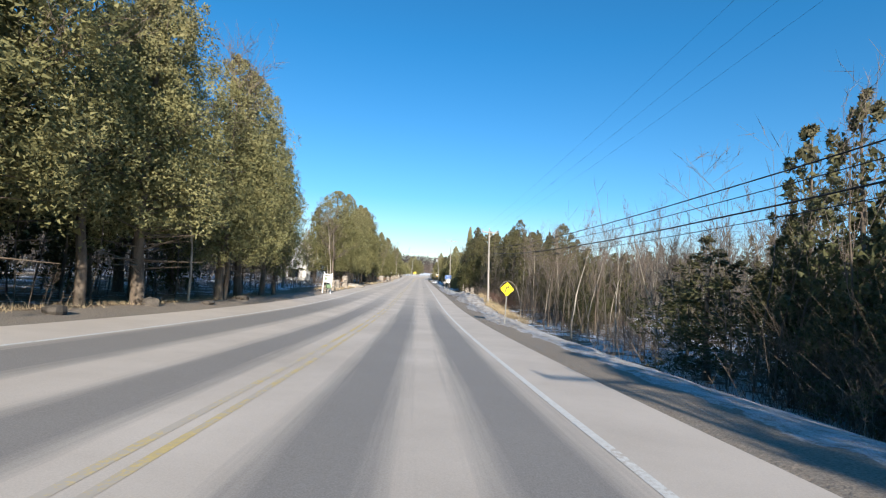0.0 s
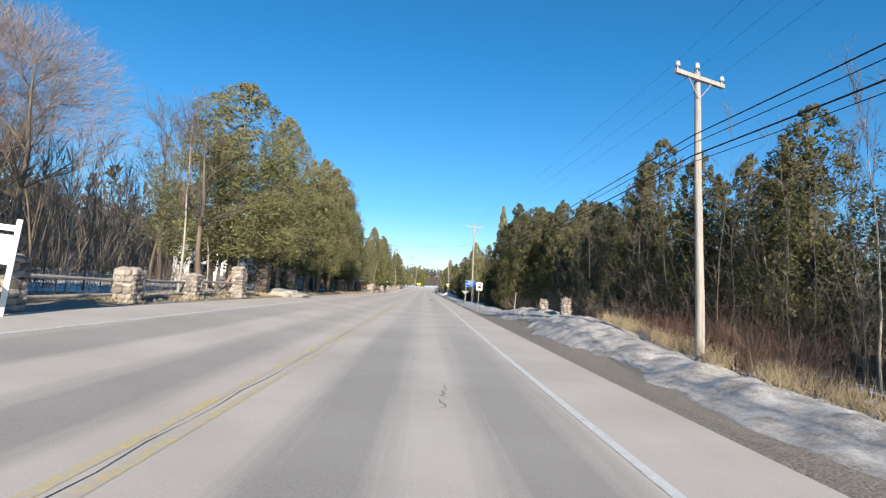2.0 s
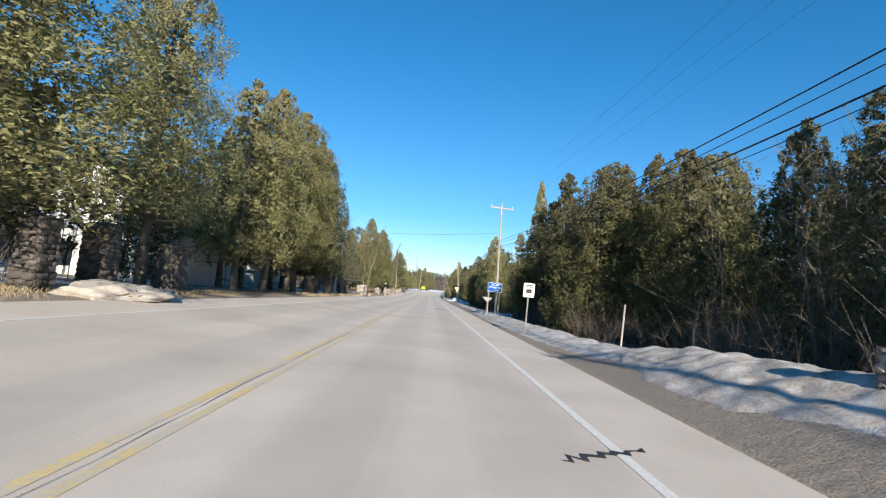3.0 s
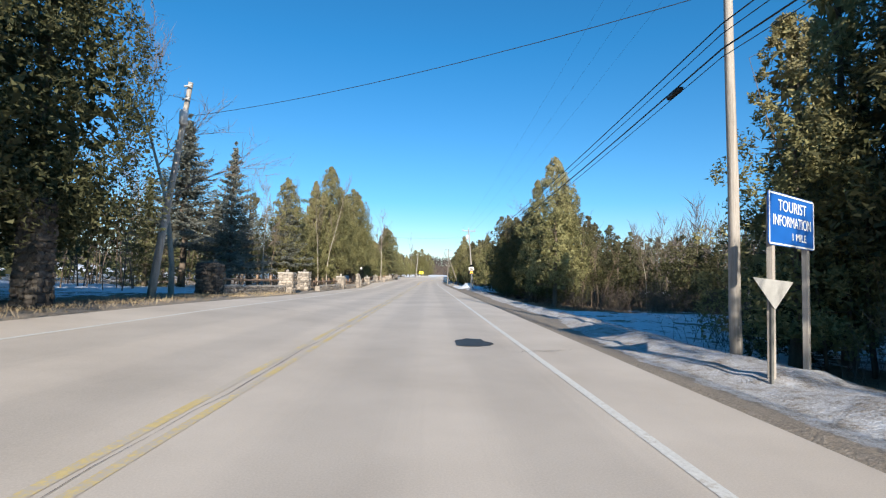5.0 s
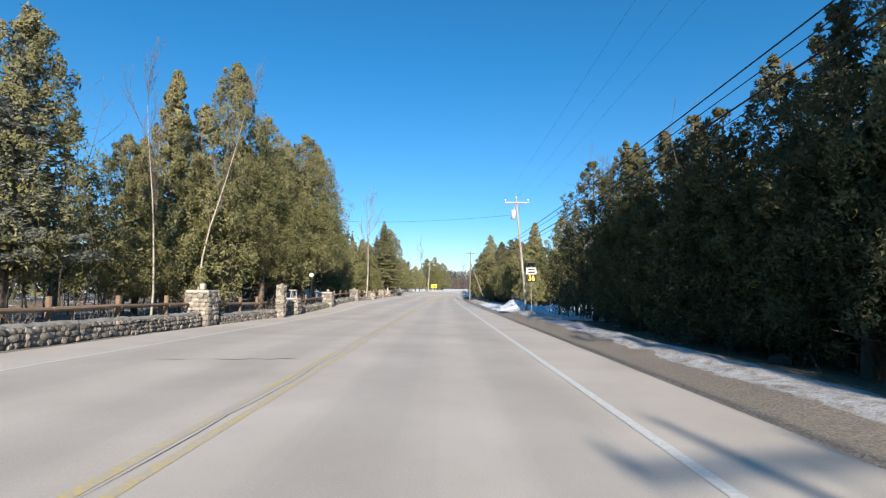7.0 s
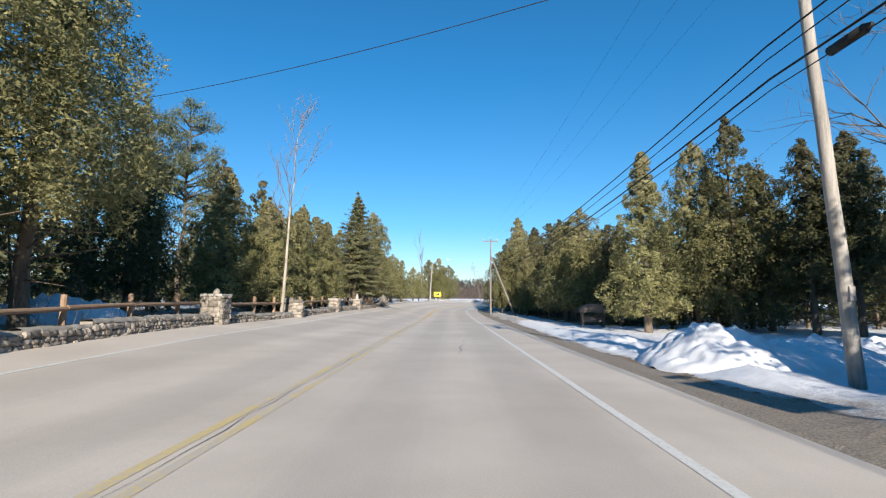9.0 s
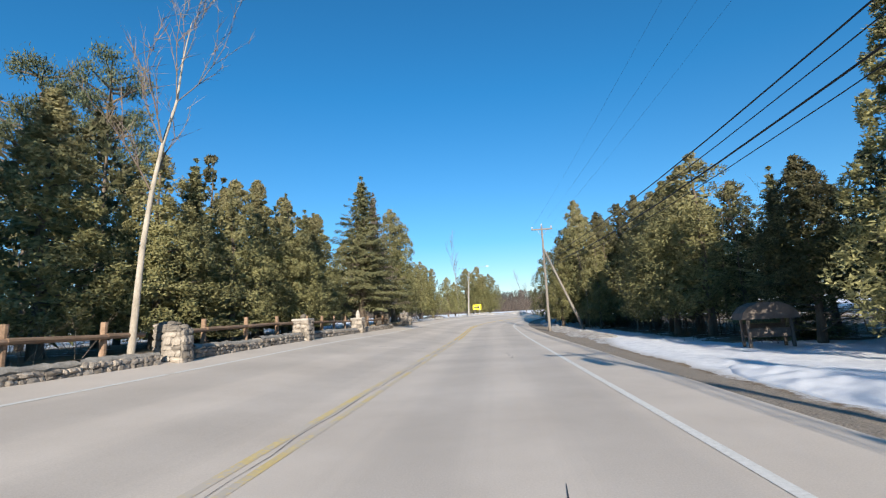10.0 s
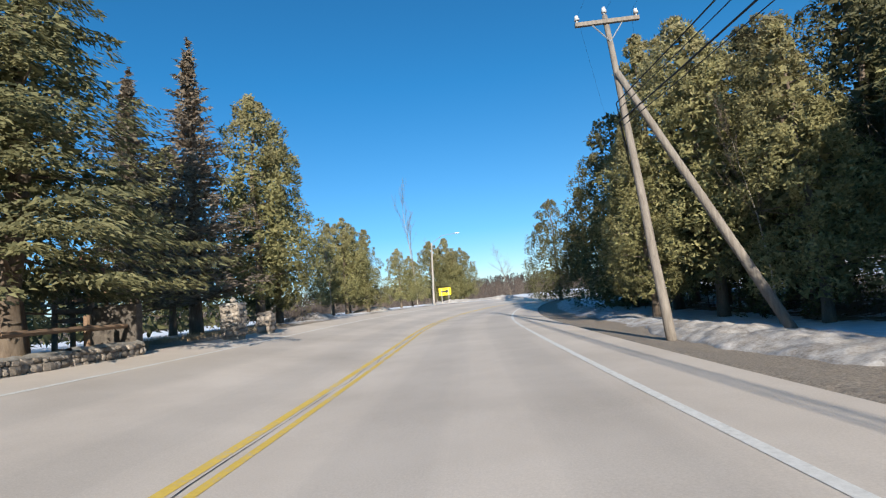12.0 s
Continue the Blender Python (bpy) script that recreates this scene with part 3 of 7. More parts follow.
def cedar_crown(seed, h, r, clear, mat, puffs=220, per=58, full=1.7, leaders=3, leaf=1.0, core=520, low=0.22):
    """White cedar: leaders of unequal height clad in overlapping puffs of small flat fans, over a dense shaded inside."""
    rng = np.random.default_rng(seed)
    tops = [(0.0, 0.0, 1.0, 1.0)]
    for _ in range(leaders - 1):
        a = rng.uniform(0, 6.283)
        d = r * rng.uniform(0.25, 0.45)
        tops.append((d * math.cos(a), d * math.sin(a), rng.uniform(0.62, 0.92), rng.uniform(0.55, 0.78)))
    odds = np.array([2.0] + [0.7] * (leaders - 1))

    def shell(n, lo, hi):
        pick = rng.choice(len(tops), n, p=odds / odds.sum())
        lx, ly, lh, lr = (np.array([tops[k][q] for k in pick]) for q in range(4))
        t = rng.uniform(0, 1, n) ** 1.12
        z = clear * rng.uniform(0.7, 1.25, n) * (1 - t) + h * lh * t * 0.985
        prof = np.clip(low + 0.55 + t * 2.2, 0, 1) * (1 - t ** full) ** 0.85 + 0.03
        th = rng.uniform(0, 6.283, n)
        rad = r * lr * prof * (1 + 0.55 * (lumpy(th, z, seed) - 1)) * rng.uniform(lo, hi, n)
        return np.stack([lx + rad * np.cos(th), ly + rad * np.sin(th), z], 1), th, prof

    cc, th, prof = shell(puffs, 0.70, 0.98)
    size = (0.13 + 0.30 * prof) * rng.uniform(0.55, 1.3, puffs) * (r / 2.2) ** 0.7
    rd = np.repeat(np.stack([np.cos(th), np.sin(th), np.full(puffs, 0.15)], 1), per, 0)
    s = np.repeat(size, per)[:, None]
    ball = rng.normal(size=rd.shape) + rd * 0.75
    ball /= np.linalg.norm(ball, axis=1, keepdims=True)
    deep = rng.uniform(0.55, 1.08, (len(s), 1))
    poke = rng.random((len(s), 1)) < 0.07
    c = np.repeat(cc, per, 0) + ball * s * deep * np.where(poke, 1.3, 1.0) * np.array([0.95, 0.95, 1.2])
    face = ball * 0.75 + rd * 0.5 + rng.normal(size=c.shape) * 0.38
    grow_to = rng.normal(size=c.shape) * 0.8 + ball * np.where(poke, 1.4, 0.45) + np.array([0, 0, 0.25])
    v1, f1 = fans(c, grow_to, face, 0.15 * leaf, 0.085 * leaf, rng)
    ic, ith, _ = shell(core, 0.22, 0.58)
    out = np.stack([np.cos(ith), np.sin(ith), np.zeros(core)], 1) + rng.normal(size=ic.shape) * 0.5
    v2, f2 = fans(ic, rng.normal(size=ic.shape), out, 0.25, 0.22, rng)
    return raw_mesh("crown", np.concatenate([v1, v2]), np.concatenate([f1, f2 + len(v1)]), mat)


def spruce_crown(seed, h, r, clear, mat, levels=22, arms=13, per=62, droop=0.25, leaf=1.0, hang=0.15):
    """Spruce: tiers of flat feathered boughs, sagging low down and lifted near the top."""
    rng = np.random.default_rng(seed)
    cs, ds = [], []
    for i in range(levels):
        t = i / (levels - 1)
        ln = r * (1 - t) ** 1.02 * rng.uniform(0.85, 1.1) + 0.09
        for a in range(max(5, int(arms * (1 - 0.45 * t)))):
            z = clear + (h - clear) * t * 0.985 + rng.normal() * 0.05
            th = rng.uniform(0, 2 * np.pi)
            l2 = ln * rng.uniform(0.6, 1.12)
            n = max(10, int(per * l2 / r * 1.5))
            k = rng.uniform(0.08, 1, n) ** 0.7
            w = 0.30 * l2 * np.clip(1.15 - k, 0, 1) ** 0.7 * rng.uniform(-1, 1, n)
            rise = 0.35 * t - droop * (1 - t)
            z = z + rise * l2 * k + 0.22 * l2 * k ** 2.5 * (0.4 + 0.6 * (1 - t)) - 0.35 * np.abs(w) - np.abs(rng.normal(size=n)) * 0.07
            co, si = np.cos(th), np.sin(th)
            cs.append(np.stack([k * l2 * co - w * si, k * l2 * si + w * co, z], 1))
            q = np.sign(w) * 0.9
            ds.append(np.stack([co - q * si, si + q * co, np.full(n, -hang)], 1) + rng.normal(size=(n, 3)) * 0.35)
    n = 2600
    t = rng.uniform(0, 0.9, n)
    th = rng.uniform(0, 6.283, n)
    q = r * (1 - t) * 0.5 * rng.uniform(0, 1, n)
    ic = np.stack([q * np.cos(th), q * np.sin(th), clear + 0.3 + (h - clear) * t], 1)
    v2, f2 = sprays(ic, rng.normal(size=(n, 3)), 0.15, 0.11, rng, 0.2, False)
    cs, ds = np.concatenate(cs), np.concatenate(ds)
    face = cs * np.array([1, 1, 0]) / np.maximum(np.linalg.norm(cs[:, :2], axis=1, keepdims=True), 0.1) * 1.0 + np.array([0, 0, 0.4]) + rng.normal(size=cs.shape) * 0.45
    v1, f1 = fans(cs, ds, face, 0.19 * leaf, 0.075 * leaf, rng)
    return raw_mesh("crown", np.concatenate([v1, v2]), np.concatenate([f1, f2 + len(v1)]), mat)


def tube_set(segs, sides=4):
    """Joined tapered tubes: rows of start, end, radius at each."""
    a = np.array([s[0] for s in segs], float)
    b = np.array([s[1] for s in segs], float)
    r1 = np.array([s[2] for s in segs])[:, None]
    r2 = np.array([s[3] for s in segs])[:, None]
    d = b - a
    d /= np.maximum(np.linalg.norm(d, axis=1, keepdims=True), 1e-6)
    ref = np.where(np.abs(d[:, 2:3]) > 0.9, np.array([[1.0, 0, 0]]), np.array([[0, 0, 1.0]]))
    s = np.cross(d, ref)
    s /= np.linalg.norm(s, axis=1, keepdims=True)
    t = np.cross(d, s)
    n = len(segs)
    vs = np.zeros((n, 2 * sides, 3))
    for j in range(sides):
        o = s * math.cos(6.28318 * j / sides) + t * math.sin(6.28318 * j / sides)
        vs[:, j] = a + o * r1
        vs[:, sides + j] = b + o * r2
    fs = []
    base = np.arange(n)[:, None] * 2 * sides
    for j in range(sides):
        k = (j + 1) % sides
        fs.append(base + np.array([[j, k, sides + k, sides + j]]))
    return vs.reshape(-1, 3), np.concatenate(fs)


def chain_tube(segs, sides=7):
    """One joined tapered tube through a chain of rows as for tube_set."""
    pts = [segs[0][0]] + [s[1] for s in segs]
    rad = [segs[0][2]] + [s[3] for s in segs]
    vs, fs = [], []
    for i, (p, r) in enumerate(zip(pts, rad)):
        for j in range(sides):
            a = 6.28318 * j / sides
            vs.append((p[0] + r * math.cos(a), p[1] + r * math.sin(a), p[2]))
        if i:
            for j in range(sides):
                k = (j + 1) % sides
                fs.append(((i - 1) * sides + j, (i - 1) * sides + k, i * sides + k, i * sides + j))
    return np.array(vs), np.array(fs)


def grow(rng, segs, p, d, ln, r, depth, spread, bendy, up=0.25):
    n = 4 if depth > 1 else 3
    for i in range(n):
        q = p + d * ln / n
        rr = r * (1 - 0.6 * (i + 1) / n)
        segs.append((p, q, r * (1 - 0.6 * i / n), rr))
        p = q
        d = d + rng.normal(size=3) * bendy + np.array([0, 0, up * 0.15])
        d /= np.linalg.norm(d)
        if depth > 0 and i >= 1 - (depth < 3):
            for _ in range(2 if rng.random() < 0.6 else 1):
                v = d + rng.normal(size=3) * spread + np.array([0, 0, up])
                v /= np.linalg.norm(v)
                grow(rng, segs, p, v, ln * rng.uniform(0.4, 0.68), rr * 0.62 + 0.002, depth - 1, spread, bendy, up)


def bare_tree(seed, h, r, depth=3, spread=0.55, bendy=0.09, lean=0.0, up=0.25):
    """Trunk and bare crown meshes of a leafless tree."""
    rng = np.random.default_rng(seed)
    trunk, twigs = [], []
    p, d = np.array([0, 0, -0.15]), np.array([lean, 0.3 * lean, 1.0])
    n = 7
    for i in range(n):
        q = p + d * h / n
        k = i / n
        trunk.append((p, q, r * (1 - 0.85 * k), r * (1 - 0.85 * (k + 1 / n))))
        p = q
        d = d + rng.normal(size=3) * bendy
        d[2] = max(d[2], 0.7)
        d /= np.linalg.norm(d)
        if i >= 2:
            for _ in range(rng.integers(1, 4)):
                v = rng.normal(size=3) * spread
                v[2] = abs(v[2]) + 0.55 + up
                v /= np.linalg.norm(v)
                grow(rng, twigs, p, v, h * rng.uniform(0.16, 0.34) * (1.15 - 0.5 * k), r * (1 - 0.85 * k) * 0.45, depth - 1, spread, bendy * 1.6, up)
    return trunk, twigs


def twig_crown(seed, twigs, mat, fuzz=2, ln=0.55, w=0.011, extra=None):
    """Bare crown: limbs as tubes, ending in sheaves of very thin twigs."""
    rng = np.random.default_rng(seed)
    v, f = tube_set(twigs, 3)
    f = np.concatenate([f[:, [0, 1, 2]], f[:, [0, 2, 3]]])
    ends = [s for s in twigs if s[3] < 0.02]
    c = np.repeat(np.array([s[1] for s in ends]), fuzz, 0)
    d = np.repeat(np.array([(s[1] - s[0]) / np.linalg.norm(s[1] - s[0]) for s in ends]), fuzz, 0)
    d = d + rng.normal(size=d.shape) * 0.45 + np.array([0, 0, 0.25])
    if extra:
        c, d = np.concatenate([c, extra[0]]), np.concatenate([d, extra[1] + rng.normal(size=extra[1].shape) * 0.55])
    v2, f2 = sprays(c, d, ln, w, rng, -0.05, False)
    return raw_mesh("crown", np.concatenate([v, v2]), np.concatenate([f, f2 + len(v)]), mat)


def trunk_mesh(seed, h, r, mat, limbs=0, reach=1.0, clear=2.0, lean=0.0):
    rng = np.random.default_rng(seed)
    segs, p = [], np.array([0, 0, -0.15])
    n = 7
    for i in range(n):
        k, k2 = i / n, (i + 1) / n
        q = np.array([lean * h * k2 + rng.normal() * 0.05, rng.normal() * 0.05, h * 0.96 * k2])
        segs.append((p, q, r * (1.25 if i == 0 else 1) * (1 - 0.9 * k), r * (1 - 0.9 * k2)))
        p = q
    for _ in range(limbs):
        z = rng.uniform(clear * 0.5, h * 0.8)
        th = rng.uniform(0, 6.283)
        ln = reach * (1 - z / h) * rng.uniform(0.6, 1.1) + 0.2
        a = np.array([lean * z, 0, z])
        b = a + np.array([math.cos(th) * ln, math.sin(th) * ln, rng.uniform(-0.1, 0.35) * ln])
        segs.append((a, b, 0.035, 0.008))
    return raw_mesh("trunk", *tube_set(segs, 7), mat, True)


PROTO = {}


def tree_proto(key, name, label, trunk, crown):
    root = thing(name, label, "tree")
    part("trunk", trunk, None, root, "grey-brown bare trunk")
    part("crown", crown, None, root)
    PROTO[key] = (root, False)


def plant(key, x, y, h=None, ref=10.0, turn=None, dz=-0.05, wide=1.0, label="", group="", z=None):
    """A tree of a kind at a place, scaled to the height h."""
    root, used = PROTO[key]
    ref = 15.0 if key.startswith("tall") else ref
    k = (h or ref) / ref
    turn = random.uniform(0, 360) if turn is None else turn
    m = pose(x, y, (land_z(x, y) if z is None else z) + dz, 0, 0, turn)
    if used:
        ob = copy_thing(root, m)
    else:
        ob = root
        ob.matrix_basis = m
        PROTO[key] = (root, True)
    wide = wide * random.uniform(0.98, 1.14)
    ob.scale = (k * wide, k * wide * random.uniform(0.9, 1.1), k)
    return tagged(ob, label, "", group)


for i in range(5):
    tree_proto("cedar%d" % i, "cedar_tree", "yellow-green white cedar, sunlit, on the road verge", trunk_mesh(40 + i, 10, 0.15, M_BARK, 30, 1.7, 2.0, 0.01 * (i - 2)),
               cedar_crown(i + 1, 10.0, (2.0, 2.3, 1.65, 2.4, 2.1)[i], (1.2, 1.5, 1.1, 1.6, 0.9)[i], M_CEDAR, 300, 72, (1.35, 1.8, 1.15, 2.2, 1.5)[i], (2, 3, 1, 4, 3)[i], 0.76, 900))
for i in range(3):
    tree_proto("tall%d" % i, "cedar_tree", "tall yellow-green white cedar, sunlit, on the far verge", trunk_mesh(140 + i, 15, 0.22, M_BARK, 60, 2.4, 2.4, 0.01 * (i - 1)),
               cedar_crown(i + 71, 15.0, (3.1, 2.9, 3.3)[i], (3.5, 3.9, 2.9)[i], M_CEDAR_TALL, 620, 74, (2.4, 1.9, 2.8)[i], (4, 2, 5)[i], 0.8, 1700))
# Its neighbours' shade is put into this tree's leaf colour.
tree_proto("shade0", "cedar_tree", "tall dark green cedar with heavy boughs on the far verge", trunk_mesh(144, 10, 0.2, M_BARK, 40, 1.7, 2.0), cedar_crown(74, 10.0, 2.1, 1.4, M_CEDAR_SHADED, 480, 66, 2.2, 4, 0.62, 1500))
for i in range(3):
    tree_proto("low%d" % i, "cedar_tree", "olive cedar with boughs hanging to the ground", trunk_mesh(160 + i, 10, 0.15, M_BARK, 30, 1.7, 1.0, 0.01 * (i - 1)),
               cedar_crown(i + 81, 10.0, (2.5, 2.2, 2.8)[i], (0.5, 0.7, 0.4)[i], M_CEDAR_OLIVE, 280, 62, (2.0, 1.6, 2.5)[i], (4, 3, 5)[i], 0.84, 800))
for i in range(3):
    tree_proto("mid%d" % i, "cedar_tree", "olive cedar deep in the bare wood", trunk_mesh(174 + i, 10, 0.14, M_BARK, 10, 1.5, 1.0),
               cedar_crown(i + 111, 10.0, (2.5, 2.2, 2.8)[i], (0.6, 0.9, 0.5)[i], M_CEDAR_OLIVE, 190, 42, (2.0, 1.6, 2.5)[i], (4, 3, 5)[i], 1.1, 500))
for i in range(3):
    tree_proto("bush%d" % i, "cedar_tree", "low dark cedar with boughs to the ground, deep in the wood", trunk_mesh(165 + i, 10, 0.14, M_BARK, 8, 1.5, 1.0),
               cedar_crown(i + 88, 10.0, (2.6, 2.3, 2.9)[i], (0.5, 0.7, 0.4)[i], M_CEDAR_SHADED, 130, 36, (2.0, 1.6, 2.5)[i], (4, 3, 5)[i], 1.5, 500))
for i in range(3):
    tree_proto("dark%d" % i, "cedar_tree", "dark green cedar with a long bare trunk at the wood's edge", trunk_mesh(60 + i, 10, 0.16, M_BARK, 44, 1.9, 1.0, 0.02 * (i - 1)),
               cedar_crown(i + 21, 10.0, (2.3, 1.9, 2.1)[i], (2.4, 2.8, 2.1)[i], M_CEDAR_SHADED, 250, 56, 1.7, 3, 0.86, 1300))
for i in range(2):
    tree_proto("spruce%d" % i, "spruce_tree", "green spruce with drooping boughs", trunk_mesh(70 + i, 10, 0.15, M_BARK, 20, 1.4, 1.0),
               spruce_crown(31 + i, 10.0, (2.0, 2.4)[i], (0.9, 0.5)[i], M_SPRUCE))
tree_proto("spruce2", "spruce_tree", "tall green spruce with hanging boughs high above the wall", trunk_mesh(76, 10, 0.17, M_BARK, 26, 1.4, 1.0),
           spruce_crown(36, 10.0, 2.5, 2.0, M_SPRUCE, 24, 15, 150, 0.55, 0.62, 1.1))
for i in range(2):
    tree_proto("blue%d" % i, "blue_spruce_tree", "silvery blue spruce with layered boughs", trunk_mesh(80 + i, 10, 0.15, M_BARK, 18, 1.4, 1.0),
               spruce_crown(41 + i, 10.0, (2.4, 2.7)[i], (2.6, 1.4)[i], M_BLUE, (17, 19)[i], 20, 95, 0.2, 0.85))
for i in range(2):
    tree_proto("back%d" % i, "cedar_tree", "dark conifer deep in the wood", trunk_mesh(64 + i, 10, 0.16, M_BARK, 12, 1.6, 1.0), cedar_crown(i + 26, 10.0, (2.2, 1.9)[i], (1.6, 2.2)[i], M_CEDAR_SHADED, 110, 34, 1.7, 3, 1.6, 450))
tree_proto("rust0", "spruce_tree", "rust-brown half-dead spruce with thin boughs", trunk_mesh(85, 10, 0.15, M_BARK, 70, 1.9, 1.0), spruce_crown(51, 10.0, 1.9, 1.5, M_RUST, 26, 11, 46, 0.15, 0.8))


def pine_meshes(seed):
    rng = np.random.default_rng(seed)
    segs, cs, ds = [], [], []
    p = np.array([0, 0, -0.2])
    for i in range(7):
        q = np.array([rng.normal() * 0.12, rng.normal() * 0.12, 10 * (i + 1) / 7])
        segs.append((p, q, 0.2 * (1 - 0.12 * i), 0.2 * (1 - 0.12 * (i + 1))))
        p = q
    for i in range(66):
        t = rng.uniform(0.34, 1.0)
        th = rng.uniform(0, 6.283)
        ln = (0.7 + 1.9 * math.sin(math.pi * min(1, (t - 0.3) * 1.25))) * rng.uniform(0.6, 1.1)
        a = np.array([0, 0, 10 * t])
        b = a + np.array([math.cos(th) * ln, math.sin(th) * ln, 0.25 * ln])
        segs.append((a, b, 0.06, 0.02))
        n = 240
        cs.append(b + rng.normal(size=(n, 3)) * np.array([0.34, 0.34, 0.15]))
        ds.append(rng.normal(size=(n, 3)) + np.array([math.cos(th), math.sin(th), 0.9]) * 0.8)
    return raw_mesh("trunk", *tube_set(segs, 6), M_BARK, True), raw_mesh("crown", *sprays(np.concatenate(cs), np.concatenate(ds), 0.18, 0.06, rng, 0.0, False), M_PINE)


for i in range(2):
    tree_proto("pine%d" % i, "pine_tree", "tall pine with open tufted crown", *pine_meshes(91 + i))
for i in range(5):
    tr, tw = bare_tree(100 + i, 10.0, (0.10, 0.12, 0.09, 0.16, 0.11)[i], 3, (0.45, 0.5, 0.4, 0.6, 0.5)[i], 0.07, (0, 0.05, -0.04, 0.02, 0.08)[i])
    tree_proto("bare%d" % i, "bare_tree", "leafless grey-brown tree with fine twigs", raw_mesh("trunk", *chain_tube(tr, 7), M_PALE if i in (0, 2) else M_BARK, True), twig_crown(i, tw, M_TWIG, 1))
for i in range(3):
    tr, tw = bare_tree(120 + i, 10.0, 0.055, 2, 0.3, 0.05, 0.03 * (i - 1), 0.5)
    tree_proto("pole%d" % i, "bare_sapling", "thin leafless sapling in the roadside wood", raw_mesh("trunk", *chain_tube(tr, 6), (M_PALE, M_BARK, M_PALE)[i], True), twig_crown(i + 9, tw, M_TWIG, 3))
tr, tw = bare_tree(140, 7.0, 0.30, 4, 0.75, 0.10, 0.0, 0.3)
rng_w = np.random.default_rng(3)
dome = rng_w.normal(size=(17000, 3))
dome /= np.linalg.norm(dome, axis=1)[:, None]
dome[:, 2] = np.where(dome[:, 2] < -0.35, -dome[:, 2], dome[:, 2])
dome_c = dome * (4.0 * rng_w.uniform(0.35, 1.0, 17000) ** 0.6 * (1 + 0.12 * np.sin(5 * dome[:, 0] + 3 * dome[:, 1])))[:, None] * np.array([1.0, 1.0, 0.95]) + np.array([0, 0, 6.1])
tree_proto("willow", "bare_tree", "large leafless tree with a round reddish crown", raw_mesh("trunk", *chain_tube(tr, 9), M_BARK, True), twig_crown(19, tw, M_WILLOW, 2, 0.62, 0.0085, (dome_c, dome + np.array([0, 0, 0.35]))))


def row(keys, places, label="", group="", wide=1.0):
    for i, (x, y, h) in enumerate(places):
        plant(keys[i % len(keys)], x, y, h, label=label, group=group, wide=wide)


# the wood on the far side, before the gate
row(["tall0", "tall1", "tall2"], [(-14.4, -6, 13), (-14.4, -1, 13.5), (-12.8, 5, 14.5), (-13.8, 8.5, 16.5), (-12.2, 13.5, 15.5), (-13.5, 17, 16.5), (-11.3, 21.5, 14.2), (-13.5, 25, 16), (-11.3, 29, 14.2), (-11.9, 33.4, 15.2), (-11.6, 37.0, 13.2), (-11.5, 39.6, 10.6)], group="cedars before the gate")
row(["back0", "back1"], [(-16.5, 2, 15), (-17.5, 8, 16), (-16.8, 14, 15), (-18, 20, 16), (-16.5, 26, 15), (-18, 31, 15.5), (-22, 5, 15), (-23, 15, 16), (-22, 24, 15), (-23, 33, 14), (-28, 10, 15), (-28, 28, 14)], group="cedars before the gate")
row(["bare1", "bare3", "pole0", "bare4", "pole1"], [(-11.6, 9, 9), (-11.8, 19, 11), (-11.5, 26, 10), (-14, 47, 5.5), (-13, 51, 5), (-17, 50, 6), (-15, 54, 6), (-13, 57, 5.5), (-17, 57, 6.5), (-14.5, 60, 7), (-20, 64, 7), (-16.2, 58.5, 9.5), (-12.8, 67.5, 9), (-13.6, 70.5, 9.5), (-25, 70, 11), (-21, 76, 11)], group="bare roadside trees")
plant("bare3", -11.2, 63.0, 8.0, 10.0, turn=200, wide=1.15, label="bare multi-limbed tree by the gate pillars")
plant("pole0", -11.4, 61.6, 8.6, 10.0, turn=20, wide=1.3, label="pale leaning leafless tree by the gate").rotation_euler[1] = radians(5)
plant("pole2", 8.1, 213.6, 5.4, 10.0, label="slender pale leafless birch by the braced pole")
plant("bare3", 15.2, 170.5, 12.0, 10.0, label="tall leafless tree at the corner of the snowy lawn")
plant("pole0", -12.4, 150.8, 11.0, 10.0, label="pale dead trunk among the cedars")
plant("pole2", -12.7, 147.6, 9.5, 10.0, label="pale dead trunk among the cedars")
plant("bare2", -12.6, 117.4, 11.5, 10.0, turn=70, wide=1.2, label="tall pale leafless birch behind the stone wall")
plant("willow", -26, 66, 16.0, 10.0)
plant("bare0", -16, 139.5, 8.5, 10.0, label="white-barked leafless birch between the spruces")
row(["bare1", "bare3", "bare4"], [(-11.2, 29.5, 12)], group="bare roadside trees")
plant("bare2", -12.0, 15.5, 12, 10.0, turn=10, label="pale leaning leafless trunk before the cedars")
plant("bare3", -22, 79, 12.5, 10.0)
plant("tall2", -12.6, 69.9, 13.8, wide=1.3, group="cedars along the far verge")
plant("tall0", -12.3, 78.4, 14.8, wide=0.95, group="cedars along the far verge")
row(["cedar3", "tall1", "tall0", "tall2", "shade0", "shade0"], [ (-12.2, 87.6, 13.6), (-12.1, 92.2, 15.2), (-11.9, 97, 15.4), (-12.6, 101.5, 16), (-12.3, 105.4, 15.6), (-12.4, 109.0, 15.2)], group="cedars along the far verge")
plant("low1", -14.2, 81.5, 7.5, label="small dark cedar beside the drive")
row(["back0", "back1"], [(-16.5, 76, 12), (-15.5, 93, 13), (-16, 98, 14), (-15.5, 104, 14), (-16, 109, 13), (-21, 100, 13), (-22, 108, 13)], group="cedars along the far verge")
row(["spruce0", "spruce1"], [(-20, 138, 8.5), (-22, 131, 9)])
